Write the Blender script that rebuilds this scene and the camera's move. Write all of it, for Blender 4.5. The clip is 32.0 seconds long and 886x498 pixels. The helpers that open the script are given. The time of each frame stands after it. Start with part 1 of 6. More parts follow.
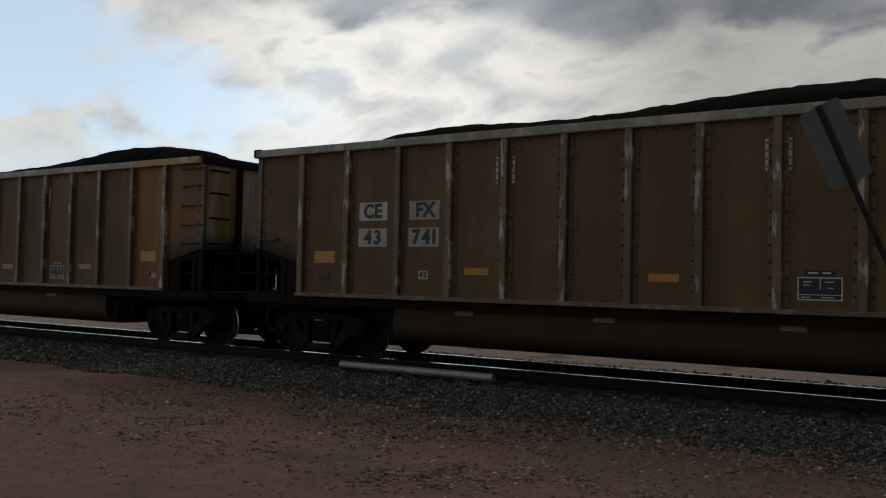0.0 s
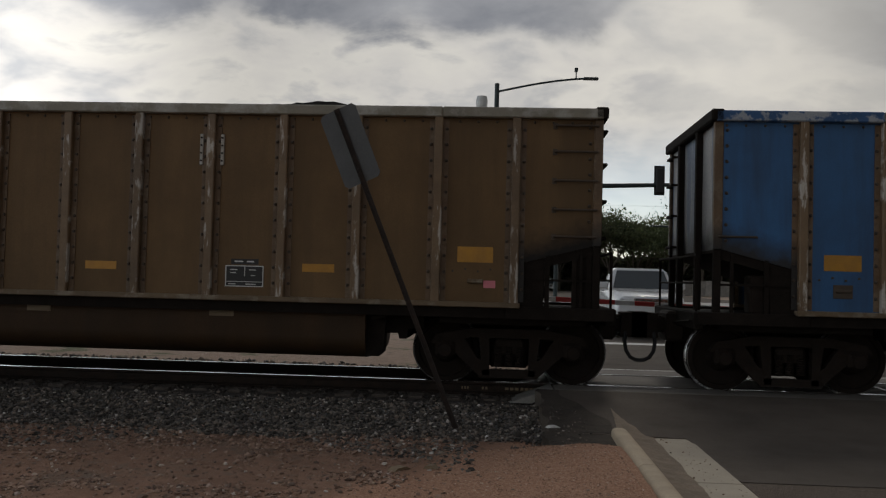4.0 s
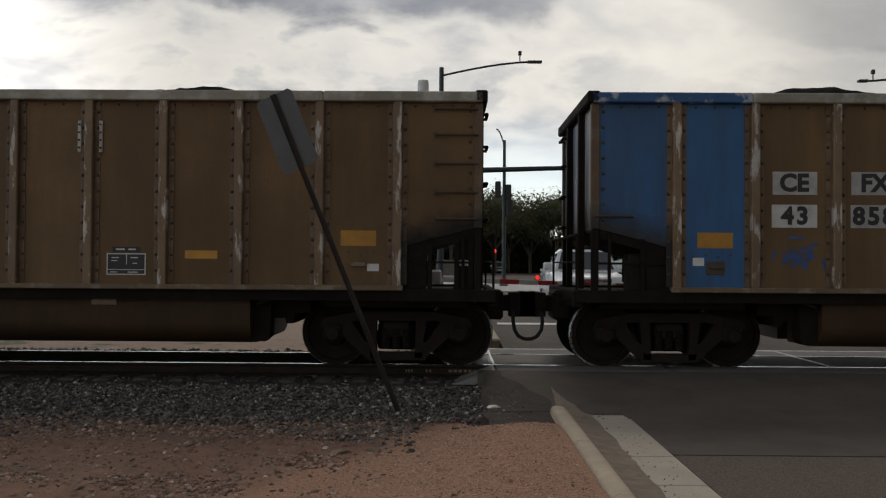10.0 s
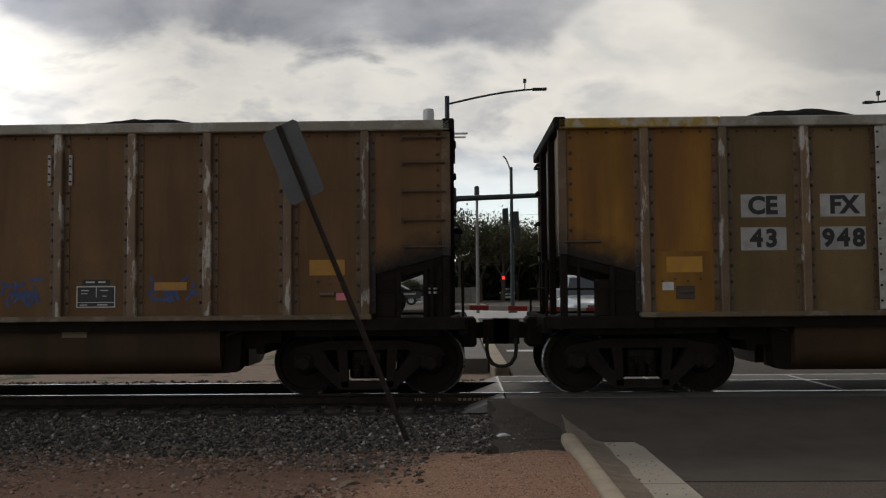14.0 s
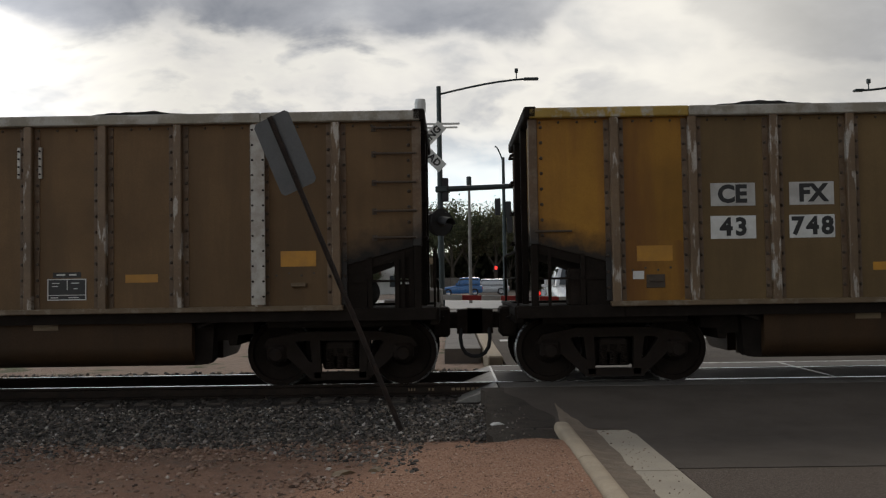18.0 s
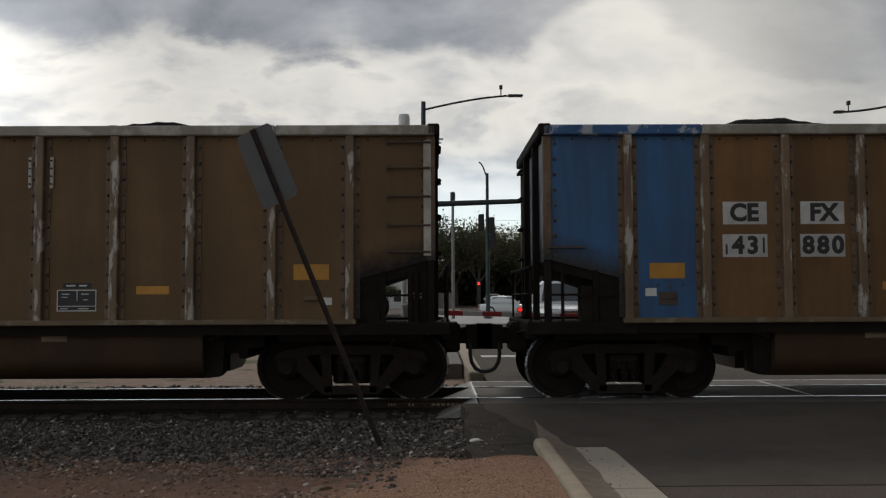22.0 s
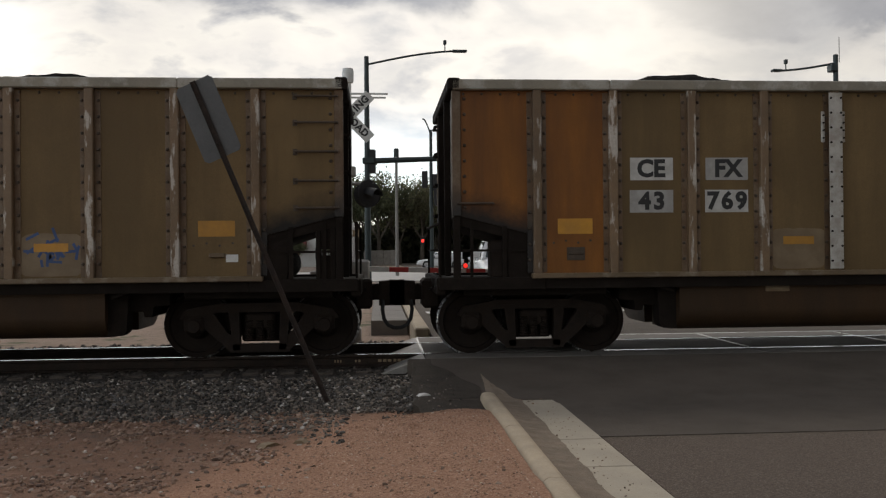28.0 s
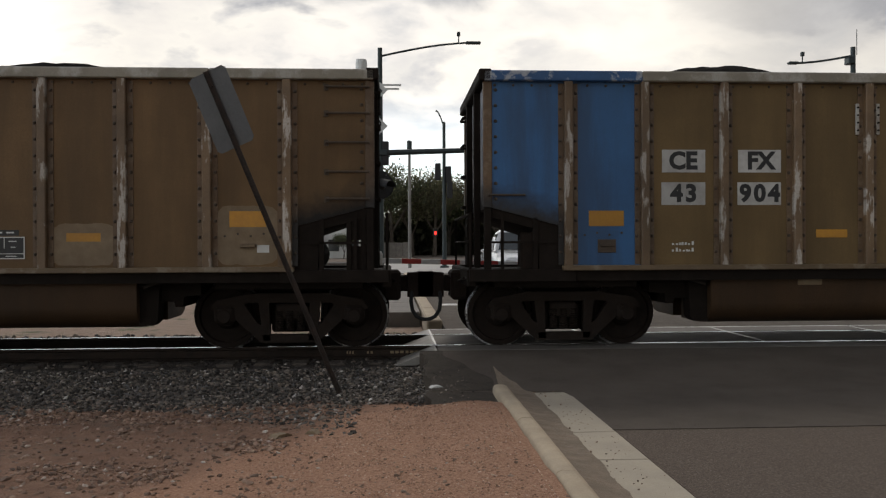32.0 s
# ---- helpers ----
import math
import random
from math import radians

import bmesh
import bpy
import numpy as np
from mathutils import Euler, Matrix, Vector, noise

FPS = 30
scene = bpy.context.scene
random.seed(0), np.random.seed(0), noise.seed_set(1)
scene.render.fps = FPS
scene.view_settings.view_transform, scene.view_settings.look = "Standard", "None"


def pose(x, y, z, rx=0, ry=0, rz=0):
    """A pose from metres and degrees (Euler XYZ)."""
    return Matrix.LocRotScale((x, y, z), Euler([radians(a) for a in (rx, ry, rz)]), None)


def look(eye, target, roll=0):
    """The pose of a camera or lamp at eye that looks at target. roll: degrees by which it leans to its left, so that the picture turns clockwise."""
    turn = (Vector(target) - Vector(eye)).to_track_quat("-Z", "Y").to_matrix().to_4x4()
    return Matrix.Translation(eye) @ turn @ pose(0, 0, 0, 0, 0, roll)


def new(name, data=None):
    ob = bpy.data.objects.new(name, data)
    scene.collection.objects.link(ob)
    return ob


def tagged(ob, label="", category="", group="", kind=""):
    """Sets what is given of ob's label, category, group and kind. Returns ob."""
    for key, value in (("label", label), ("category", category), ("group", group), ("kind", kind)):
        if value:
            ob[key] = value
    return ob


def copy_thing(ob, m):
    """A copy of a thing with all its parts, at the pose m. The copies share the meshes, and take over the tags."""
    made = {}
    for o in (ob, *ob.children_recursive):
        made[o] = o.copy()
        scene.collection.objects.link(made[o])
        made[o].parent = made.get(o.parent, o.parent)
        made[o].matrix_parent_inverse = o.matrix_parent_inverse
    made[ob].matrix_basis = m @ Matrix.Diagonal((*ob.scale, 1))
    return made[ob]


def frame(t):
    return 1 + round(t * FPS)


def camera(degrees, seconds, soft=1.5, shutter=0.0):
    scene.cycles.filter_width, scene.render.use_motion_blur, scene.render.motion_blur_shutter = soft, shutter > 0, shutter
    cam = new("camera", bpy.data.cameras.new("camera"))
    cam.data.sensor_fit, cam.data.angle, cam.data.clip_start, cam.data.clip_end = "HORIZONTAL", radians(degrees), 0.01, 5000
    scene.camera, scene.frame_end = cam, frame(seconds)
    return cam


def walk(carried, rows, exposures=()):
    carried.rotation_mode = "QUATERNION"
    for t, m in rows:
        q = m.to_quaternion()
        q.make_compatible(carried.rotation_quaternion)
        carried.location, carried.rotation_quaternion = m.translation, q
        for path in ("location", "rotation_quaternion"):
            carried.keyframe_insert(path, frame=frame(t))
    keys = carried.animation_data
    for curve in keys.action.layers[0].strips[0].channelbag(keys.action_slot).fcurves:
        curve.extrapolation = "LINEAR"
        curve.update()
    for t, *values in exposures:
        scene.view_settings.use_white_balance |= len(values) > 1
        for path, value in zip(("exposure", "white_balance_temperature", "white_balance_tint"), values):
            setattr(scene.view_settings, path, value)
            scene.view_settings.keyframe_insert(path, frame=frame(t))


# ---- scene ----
LENS = 53.4
cam = camera(LENS, 32.0, soft=1.25)
PATH = [
    (0, -0.184, -13.393, 1.423, 92.02, -1.26, 33.47),
    (0.5, -0.191, -13.331, 1.425, 92.07, -1.59, 28.21),
    (1, -0.126, -13.372, 1.488, 91.90, -1.49, 23.46),
    (1.5, -0.073, -13.325, 1.491, 92.18, -0.65, 20.36),
    (2, -0.036, -13.310, 1.474, 92.31, -0.33, 15.54),
    (2.5, -0.027, -13.297, 1.450, 92.13, -0.09, 4.90),
    (4.5, -0.131, -13.455, 1.469, 91.66, -1.58, 3.64),
    (5, -0.133, -13.505, 1.476, 90.62, -1.87, 3.81),
    (5.5, -0.071, -13.512, 1.479, 91.01, -2.21, 6.04),
    (6, -0.027, -13.497, 1.476, 91.46, -3.00, 6.00),
    (6.5, -0.023, -13.496, 1.479, 90.94, -2.72, 4.57),
    (7, -0.051, -13.500, 1.487, 91.09, -2.33, 2.10),
    (7.5, -0.067, -13.511, 1.481, 92.77, -2.60, -1.18),
    (8, -0.024, -13.448, 1.468, 93.72, -2.40, -2.20),
    (8.5, 0.024, -13.439, 1.460, 93.44, -1.93, -2.14),
    (9, 0.052, -13.472, 1.465, 92.25, -1.69, -1.65),
    (9.5, 0.032, -13.459, 1.461, 91.68, -0.78, -0.58),
    (10, 0.017, -13.451, 1.455, 90.92, -0.38, 0.49),
    (10.5, 0.010, -13.440, 1.451, 90.33, 0.15, 1.88),
    (11, 0.001, -13.426, 1.447, 90.66, -0.24, 3.46),
    (11.5, 0.012, -13.434, 1.440, 91.74, -0.24, 4.05),
    (12, 0.012, -13.437, 1.443, 92.18, -0.17, 3.67),
    (12.5, 0.017, -13.449, 1.443, 92.06, -0.17, 2.98),
    (13, 0.022, -13.447, 1.458, 92.50, -0.25, 2.54),
    (13.5, 0.022, -13.439, 1.459, 92.87, -0.07, 1.84),
    (14, 0.036, -13.436, 1.455, 92.73, 0.49, 1.07),
    (14.5, 0.030, -13.453, 1.463, 92.14, 0.96, 0.97),
    (15, 0.034, -13.448, 1.457, 91.94, 0.90, 0.93),
    (15.5, 0.033, -13.451, 1.458, 91.82, 0.81, 0.69),
    (17.5, 0.025, -13.466, 1.451, 91.70, 0.53, 0.28),
    (18, 0.035, -13.449, 1.448, 92.11, 0.88, 0.60),
    (18.5, 0.017, -13.439, 1.452, 92.63, 0.62, -0.09),
    (19, 0.021, -13.395, 1.436, 92.78, 0.27, -0.88),
    (19.5, 0.027, -13.443, 1.450, 92.12, 0.01, -1.02),
    (20, 0.021, -13.465, 1.453, 91.39, -0.30, -1.39),
    (20.5, 0.030, -13.456, 1.453, 91.64, -0.39, -1.48),
    (21, 0.040, -13.427, 1.445, 92.50, -0.32, -0.43),
    (21.5, 0.058, -13.427, 1.448, 93.00, -0.17, -0.44),
    (22, 0.060, -13.448, 1.449, 93.08, 0.26, -0.50),
    (22.5, 0.063, -13.441, 1.454, 92.97, 0.27, -0.06),
    (23, 0.075, -13.455, 1.448, 92.30, 0.44, -1.01),
    (23.5, 0.048, -13.448, 1.446, 91.75, 0.23, -1.14),
    (24, 0.023, -13.453, 1.444, 91.58, 1.07, -0.77),
    (24.5, 0.029, -13.443, 1.440, 91.83, 1.07, -2.57),
    (25, 0.027, -13.438, 1.441, 92.21, 0.70, -4.46),
    (25.5, 0.034, -13.420, 1.431, 91.59, 1.03, -4.17),
    (27.5, 0.030, -13.397, 1.432, 90.78, 0.85, -3.93),
    (28, 0.019, -13.395, 1.429, 90.29, 0.52, -4.19),
    (28.5, 0.025, -13.408, 1.426, 90.20, 0.58, -4.28),
    (29, 0.023, -13.418, 1.430, 90.46, 0.60, -3.83),
    (29.5, 0.030, -13.410, 1.430, 90.46, 0.81, -3.72),
    (30, 0.031, -13.423, 1.430, 90.29, 0.79, -3.75),
    (30.5, 0.024, -13.418, 1.432, 90.16, 0.59, -3.66),
    (31, 0.020, -13.404, 1.424, 90.37, 0.63, -3.92),
    (31.5, 0.027, -13.395, 1.423, 90.24, 0.63, -4.21),
    (32, 0.019, -13.355, 1.417, 89.81, 0.23, -3.37),
]
EXPOSURES = [
    (0.0, -1.18, 6600, 10), (1.0, -1.09, 6650, 10), (2.0, -1.02, 6650, 10), (2.5, -0.95, 6650, 10.5), (4.5, -0.62, 6700, 11), (5.0, -0.38, 6750, 11), (6.0, -0.36, 6800, 12), (7.0, -0.33, 6850, 12),
    (8.0, -0.42, 6700, 11), (9.0, -0.47, 6650, 10), (10.0, -0.45, 6700, 11), (11.0, -0.25, 6700, 11), (12.0, -0.36, 6700, 11), (13.0, -0.44, 6700, 11), (14.0, -0.55, 6700, 11), (15.0, -0.44, 6700, 11),
    (18.0, -0.33, 6650, 10.5), (20.0, -0.32, 6650, 10.5), (21.0, -0.43, 6600, 10), (22.0, -0.52, 6600, 10), (23.0, -0.36, 6650, 10), (24.0, -0.43, 6650, 10.5), (25.0, -0.46, 6600, 10), (26.0, -0.35, 6700, 11), (28.0, -0.10, 6800, 12), (32.0, -0.05, 6800, 12),
]
walk(cam, [(t, pose(*p)) for t, *p in PATH], EXPOSURES)

# ---- light: an overcast sky, the sun veiled behind the clouds ahead ----
SUN_AZ, SUN_EL = 10.0, 46.0          # degrees to the right of +y, and up


def make_world():
    world = bpy.data.worlds.new("sky")
    scene.world = world
    world.use_nodes = True
    nt = world.node_tree
    nt.nodes.clear()
    N, K = nt.nodes.new, nt.links.new

    def math_node(op, a, b=None, c=None, clamp=False):
        n = N("ShaderNodeMath")
        n.operation, n.use_clamp = op, clamp
        for i, v in enumerate((a, b, c)):
            if v is None:
                continue
            if isinstance(v, (int, float)):
                n.inputs[i].default_value = v
            else:
                K(v, n.inputs[i])
        return n.outputs[0]

    out, bg = N("ShaderNodeOutputWorld"), N("ShaderNodeBackground")
    sky = N("ShaderNodeTexSky")
    sky.sky_type, sky.sun_disc = "NISHITA", False
    sky.sun_elevation, sky.sun_rotation = radians(SUN_EL), radians(SUN_AZ)
    sky.air_density, sky.dust_density, sky.ozone_density = 1.0, 0.6, 1.5
    geo = N("ShaderNodeTexCoord")
    sep = N("ShaderNodeSeparateXYZ")
    K(geo.outputs["Generated"], sep.inputs[0])
    x, y, z = sep.outputs
    up = math_node("MAXIMUM", z, 0.0)
    # cloud layer seen in perspective: direction divided by height
    den = math_node("ADD", up, 0.42)
    comb = N("ShaderNodeCombineXYZ")
    K(math_node("DIVIDE", x, den), comb.inputs[0])
    K(math_node("DIVIDE", y, den), comb.inputs[1])

    def cloud(scale, detail, rough, off, dist=0.0):
        mp = N("ShaderNodeMapping")
        mp.inputs["Location"].default_value = off
        mp.inputs["Scale"].default_value = (1.0, 1.25, 1.0)
        K(comb.outputs[0], mp.inputs["Vector"])
        n = N("ShaderNodeTexNoise")
        n.inputs["Scale"].default_value, n.inputs["Detail"].default_value = scale, detail
        n.inputs["Roughness"].default_value, n.inputs["Distortion"].default_value = rough, dist
        K(mp.outputs[0], n.inputs["Vector"])
        return n.outputs["Fac"]

    def ramp(fac, stops):
        r = N("ShaderNodeValToRGB")
        els = r.color_ramp.elements
        while len(els) < len(stops):
            els.new(0.5)
        for e, (p, c) in zip(els, stops):
            e.position, e.color = p, (*c, 1)
        K(fac, r.inputs[0])
        return r.outputs[0]

    def mix(fac, a, b):
        n = N("ShaderNodeMix")
        n.data_type = "RGBA"
        if isinstance(fac, (int, float)):
            n.inputs[0].default_value = fac
        else:
            K(fac, n.inputs[0])
        for i, v in ((6, a), (7, b)):
            if isinstance(v, tuple):
                n.inputs[i].default_value = (*v, 1)
            else:
                K(v, n.inputs[i])
        return n.outputs[2]

    # a grey cloud base high up, torn open round the sun, over bright thin cloud; a pale blue strip at the horizon
    base = cloud(1.5, 6.0, 0.52, (3.1, 1.7, 0.0), 0.2)
    fine = cloud(4.2, 6.0, 0.55, (7.3, 2.2, 0.0), 0.25)
    ripple = math_node("MULTIPLY_ADD", fine, 0.42, math_node("MULTIPLY", base, 0.58))
    side = math_node("DIVIDE", x, math_node("MAXIMUM", y, 0.08))

    def bump(v, c, w):
        q = math_node("DIVIDE", math_node("SUBTRACT", v, c), w)
        return math_node("POWER", 2.718, math_node("MULTIPLY", math_node("MULTIPLY", q, q), -1.0))

    def step(v, a, b):
        r = N("ShaderNodeMapRange")
        r.interpolation_type = "SMOOTHSTEP"
        r.inputs[1].default_value, r.inputs[2].default_value = a, b
        K(v, r.inputs[0])
        return r.outputs[0]

    level = math_node("MULTIPLY_ADD", math_node("SUBTRACT", ripple, 0.5), 0.26, up)
    level = math_node("SUBTRACT", level, math_node("MULTIPLY", bump(side, 0.21, 0.085), 0.060))
    level = math_node("SUBTRACT", level, math_node("MULTIPLY", step(math_node("MULTIPLY", side, -1.0), 0.42, 0.66), 0.045))
    level = math_node("ADD", level, math_node("MULTIPLY", bump(side, 0.52, 0.18), 0.032))
    deck = step(level, 0.247, 0.276)
    thin = ramp(fine, [(0.34, (0.52, 0.54, 0.56)), (0.46, (0.77, 0.76, 0.73)), (0.54, (0.83, 0.82, 0.77)), (0.64, (0.56, 0.57, 0.585))])
    grey = ramp(fine, [(0.30, (0.54, 0.56, 0.585)), (0.46, (0.37, 0.39, 0.43)), (0.64, (0.235, 0.257, 0.30))])
    puff = cloud(3.3, 5.0, 0.5, (2.2, 5.1, 0.0), 0.2)
    soft_grey = math_node("MULTIPLY", step(puff, 0.47, 0.60), math_node("MULTIPLY_ADD", step(side, -0.15, 0.12), 0.42, 0.10))
    thin = mix(soft_grey, thin, (0.40, 0.425, 0.465))
    white = mix(math_node("MULTIPLY", deck, 0.95), thin, grey)
    az, el = radians(17.0), radians(14.5)
    sun_dir = (math.sin(az) * math.cos(el), math.cos(az) * math.cos(el), math.sin(el))
    dot = N("ShaderNodeVectorMath")
    dot.operation = "DOT_PRODUCT"
    K(geo.outputs["Generated"], dot.inputs[0])
    dot.inputs[1].default_value = sun_dir
    glow = math_node("POWER", math_node("MAXIMUM", dot.outputs["Value"], 0.0), 90.0)
    lit = mix(math_node("MULTIPLY", glow, 0.6), white, (1.12, 1.09, 1.0))
    blue = N("ShaderNodeVectorMath")
    blue.operation = "SCALE"
    K(sky.outputs[0], blue.inputs[0])
    blue.inputs["Scale"].default_value = 0.18
    gap = cloud(2.4, 7.0, 0.55, (1.9, 0.4, 0.0), 0.3)
    left = step(math_node("MULTIPLY", x, -1.0), 0.60, 0.78)
    hole = math_node("MULTIPLY", left, step(gap, 0.42, 0.56))
    low = math_node("SUBTRACT", 1.0, step(up, 0.05, 0.19))
    sky_mix = mix(math_node("MAXIMUM", hole, math_node("MULTIPLY", low, 0.75)), lit, mix(0.5, blue.outputs[0], (0.80, 0.93, 0.99)))
    # away from the sun the cloud deck is duller
    back = math_node("MULTIPLY_ADD", math_node("SUBTRACT", step(math_node("MULTIPLY", x, -1.0), 0.27, 0.54), math_node("MULTIPLY", step(math_node("MULTIPLY", x, -1.0), 0.60, 0.82), 0.42)), 1.35, math_node("MULTIPLY_ADD", step(y, -0.2, 0.5), 0.37, 0.82))
    ahead = math_node("MULTIPLY", bump(side, -0.02, 0.20), 0.15)
    back = math_node("ADD", back, math_node("SUBTRACT", ahead, math_node("MULTIPLY", step(x, 0.20, 0.40), 0.20)))
    dim = N("ShaderNodeVectorMath")
    dim.operation = "SCALE"
    K(sky_mix, dim.inputs[0])
    K(back, dim.inputs["Scale"])
    K(dim.outputs[0], bg.inputs["Color"])
    bg.inputs["Strength"].default_value = 1.0
    K(bg.outputs[0], out.inputs[0])


make_world()
sun = new("sun", bpy.data.lights.new("sun", "SUN"))
sun.data.energy, sun.data.angle, sun.data.color = 1.0, radians(14), (1.0, 0.95, 0.86)
sun.matrix_world = look((0, 0, 30), (-math.sin(radians(SUN_AZ)) * 30, -math.cos(radians(SUN_AZ)) * 30, 30 - 30 * math.tan(radians(SUN_EL))))


# ---- materials ----
def material(name, colour, rough=0.7, metal=0.0, vary=0.25, scale=4.0, second=None, amount=0.5, grain=40.0, bump=0.0, streak=False, coat=0.0, tint=0.0, emit=0.0, stops=(0.42, 0.62), glass=False, spec=0.5, band=False, soot=False):
    """A weathered surface: colour with broad and fine variation, a second colour in patches or running streaks, and relief."""
    m = bpy.data.materials.new(name)
    m.use_nodes = True
    nt = m.node_tree
    N, K = nt.nodes.new, nt.links.new
    p = nt.nodes["Principled BSDF"]
    p.inputs["Roughness"].default_value, p.inputs["Metallic"].default_value = rough, metal
    p.inputs["Specular IOR Level"].default_value = spec
    tc, info, add = N("ShaderNodeTexCoord"), N("ShaderNodeObjectInfo"), N("ShaderNodeVectorMath")
    add.operation = "MULTIPLY_ADD"
    K(info.outputs["Random"], add.inputs[0])
    add.inputs[1].default_value = (37.0, 91.0, 53.0)
    K(tc.outputs["Object"], add.inputs[2])

    def noise_tex(sc, detail, squash=(1, 1, 1)):
        mp, n = N("ShaderNodeMapping"), N("ShaderNodeTexNoise")
        mp.inputs["Scale"].default_value = squash
        K(add.outputs[0], mp.inputs[0])
        K(mp.outputs[0], n.inputs["Vector"])
        n.inputs["Scale"].default_value, n.inputs["Detail"].default_value, n.inputs["Roughness"].default_value = sc, detail, 0.62
        return n.outputs["Fac"]

    def mixed(fac, a, b, blend="MIX"):
        n = N("ShaderNodeMix")
        n.data_type, n.blend_type = "RGBA", blend
        if isinstance(fac, (int, float)):
            n.inputs[0].default_value = fac
        else:
            K(fac, n.inputs[0])
        for i, v in ((6, a), (7, b)):
            if isinstance(v, tuple):
                n.inputs[i].default_value = (*v, 1)
            else:
                K(v, n.inputs[i])
        return n.outputs[2]

    def span(fac, lo, hi, a=0.0, b=1.0):
        n = N("ShaderNodeMapRange")
        n.inputs[1].default_value, n.inputs[2].default_value, n.inputs[3].default_value, n.inputs[4].default_value = lo, hi, a, b
        K(fac, n.inputs[0])
        return n.outputs[0]

    broad = noise_tex(scale, 5.0)
    fine = noise_tex(grain, 4.0)
    colour_out = mixed(span(broad, 0.3, 0.7), tuple(c * (1 - vary) for c in colour), tuple(min(1, c * (1 + vary)) for c in colour))
    if second:
        patch = noise_tex(scale * 1.7, 5.0 if band else 6.0, (2.6, 0.1, 0.55) if band else (1, 1, 0.12) if streak else (1, 1, 1))
        colour_out = mixed(span(patch, stops[0], stops[1], 0.0, amount), colour_out, second)
    colour_out = mixed(span(fine, 0.25, 0.75, 0.0, min(1.0, vary * 1.6)), colour_out, tuple(c * 0.6 for c in colour), "MIX")
    if tint:
        hsv = N("ShaderNodeHueSaturation")
        K(span(info.outputs["Random"], 0, 1, 1 - tint, 1 + tint), hsv.inputs["Value"])
        K(colour_out, hsv.inputs["Color"])
        colour_out = hsv.outputs[0]
    if soot:
        # coal dust that clings above the slanting edge at a car's ends
        sep = N("ShaderNodeSeparateXYZ")
        K(tc.outputs["Object"], sep.inputs[0])

        def calc(op, u, v):
            n = N("ShaderNodeMath")
            n.operation = op
            for i, q in enumerate((u, v)):
                if isinstance(q, (int, float)):
                    n.inputs[i].default_value = q
                else:
                    K(q, n.inputs[i])
            return n.outputs[0]

        along = calc("ABSOLUTE", sep.outputs[0], 0.0)
        high = calc("SUBTRACT", sep.outputs[2], calc("MULTIPLY", along, 0.265))
        high = calc("ADD", high, calc("MULTIPLY", calc("SUBTRACT", noise_tex(5.0, 5.0), 0.5), 0.35))
        dust = calc("MULTIPLY", span(high, 0.06, 0.42, 0.97, 0.0), span(along, 6.12, 6.2))
        colour_out = mixed(dust, colour_out, (0.009, 0.008, 0.008))
    K(colour_out, p.inputs["Base Color"])
    K(span(fine, 0.3, 0.7, max(0.03, rough - 0.12), min(1, rough + 0.1)), p.inputs["Roughness"])
    if bump:
        b = N("ShaderNodeBump")
        b.inputs["Strength"].default_value, b.inputs["Distance"].default_value = bump, 0.02
        K(fine, b.inputs["Height"])
        K(b.outputs[0], p.inputs["Normal"])
    if coat:
        p.inputs["Coat Weight"].default_value = coat
    if emit:
        p.inputs["Emission Color"].default_value, p.inputs["Emission Strength"].default_value = (*colour, 1), emit
    if glass:
        p.inputs["Transmission Weight"].default_value, p.inputs["IOR"].default_value = glass, 1.45
    return m


RIVET = material("rivet_heads", (0.07, 0.05, 0.035), 0.6, 0.2, 0.3, 5)
BROWN = material("grimy_brown_paint", (0.154, 0.092, 0.042), 0.6, 0.0, 0.24, 1.0, (0.089, 0.055, 0.027), 0.65, 60, 0.10, True, tint=0.08, soot=True, spec=0.24)
BROWN_OLIVE = material("grimy_olive_brown_paint", (0.160, 0.104, 0.046), 0.6, 0.0, 0.22, 1.0, (0.099, 0.065, 0.030), 0.6, 60, 0.10, True, tint=0.08, soot=True, spec=0.24)
BROWN_RUST = material("grimy_red_brown_paint", (0.168, 0.090, 0.037), 0.6, 0.0, 0.26, 1.0, (0.096, 0.050, 0.022), 0.7, 60, 0.10, True, tint=0.08, soot=True, spec=0.24)
# grimy tub paint, its colour lowered for the shading beneath the car sides
TUB = material("shade_darkened_grimy_paint", (0.058, 0.031, 0.014), 0.7, 0.0, 0.25, 1.2, (0.032, 0.020, 0.012), 0.6, 50, 0.1, True, spec=0.25)
BLUE = material("weathered_blue_paint", (0.021, 0.098, 0.24), 0.5, 0.0, 0.15, 1.5, (0.018, 0.04, 0.085), 0.6, 50, 0.06, True, tint=0.08, soot=True)
ORANGE = material("weathered_orange_paint", (0.25, 0.094, 0.014), 0.55, 0.0, 0.25, 0.8, (0.095, 0.036, 0.013), 0.9, 50, 0.08, True, tint=0.12, stops=(0.36, 0.60), soot=True, spec=0.3)
YELLOW = material("weathered_yellow_paint", (0.30, 0.143, 0.017), 0.55, 0.0, 0.25, 0.8, (0.15, 0.058, 0.015), 0.9, 50, 0.08, True, tint=0.12, stops=(0.40, 0.62), soot=True, spec=0.3)
POST = material("worn_painted_post", (0.150, 0.094, 0.050), 0.5, 0.05, 0.28, 2.0, (0.50, 0.46, 0.41), 0.9, 45, 0.12, tint=0.2, stops=(0.545, 0.60), band=True)
FLANGE = material("riveted_post_flange", (0.118, 0.070, 0.036), 0.55, 0.0, 0.3, 2.0, (0.20, 0.15, 0.10), 0.5, 30, 0.12, tint=0.15, stops=(0.5, 0.6), soot=True)
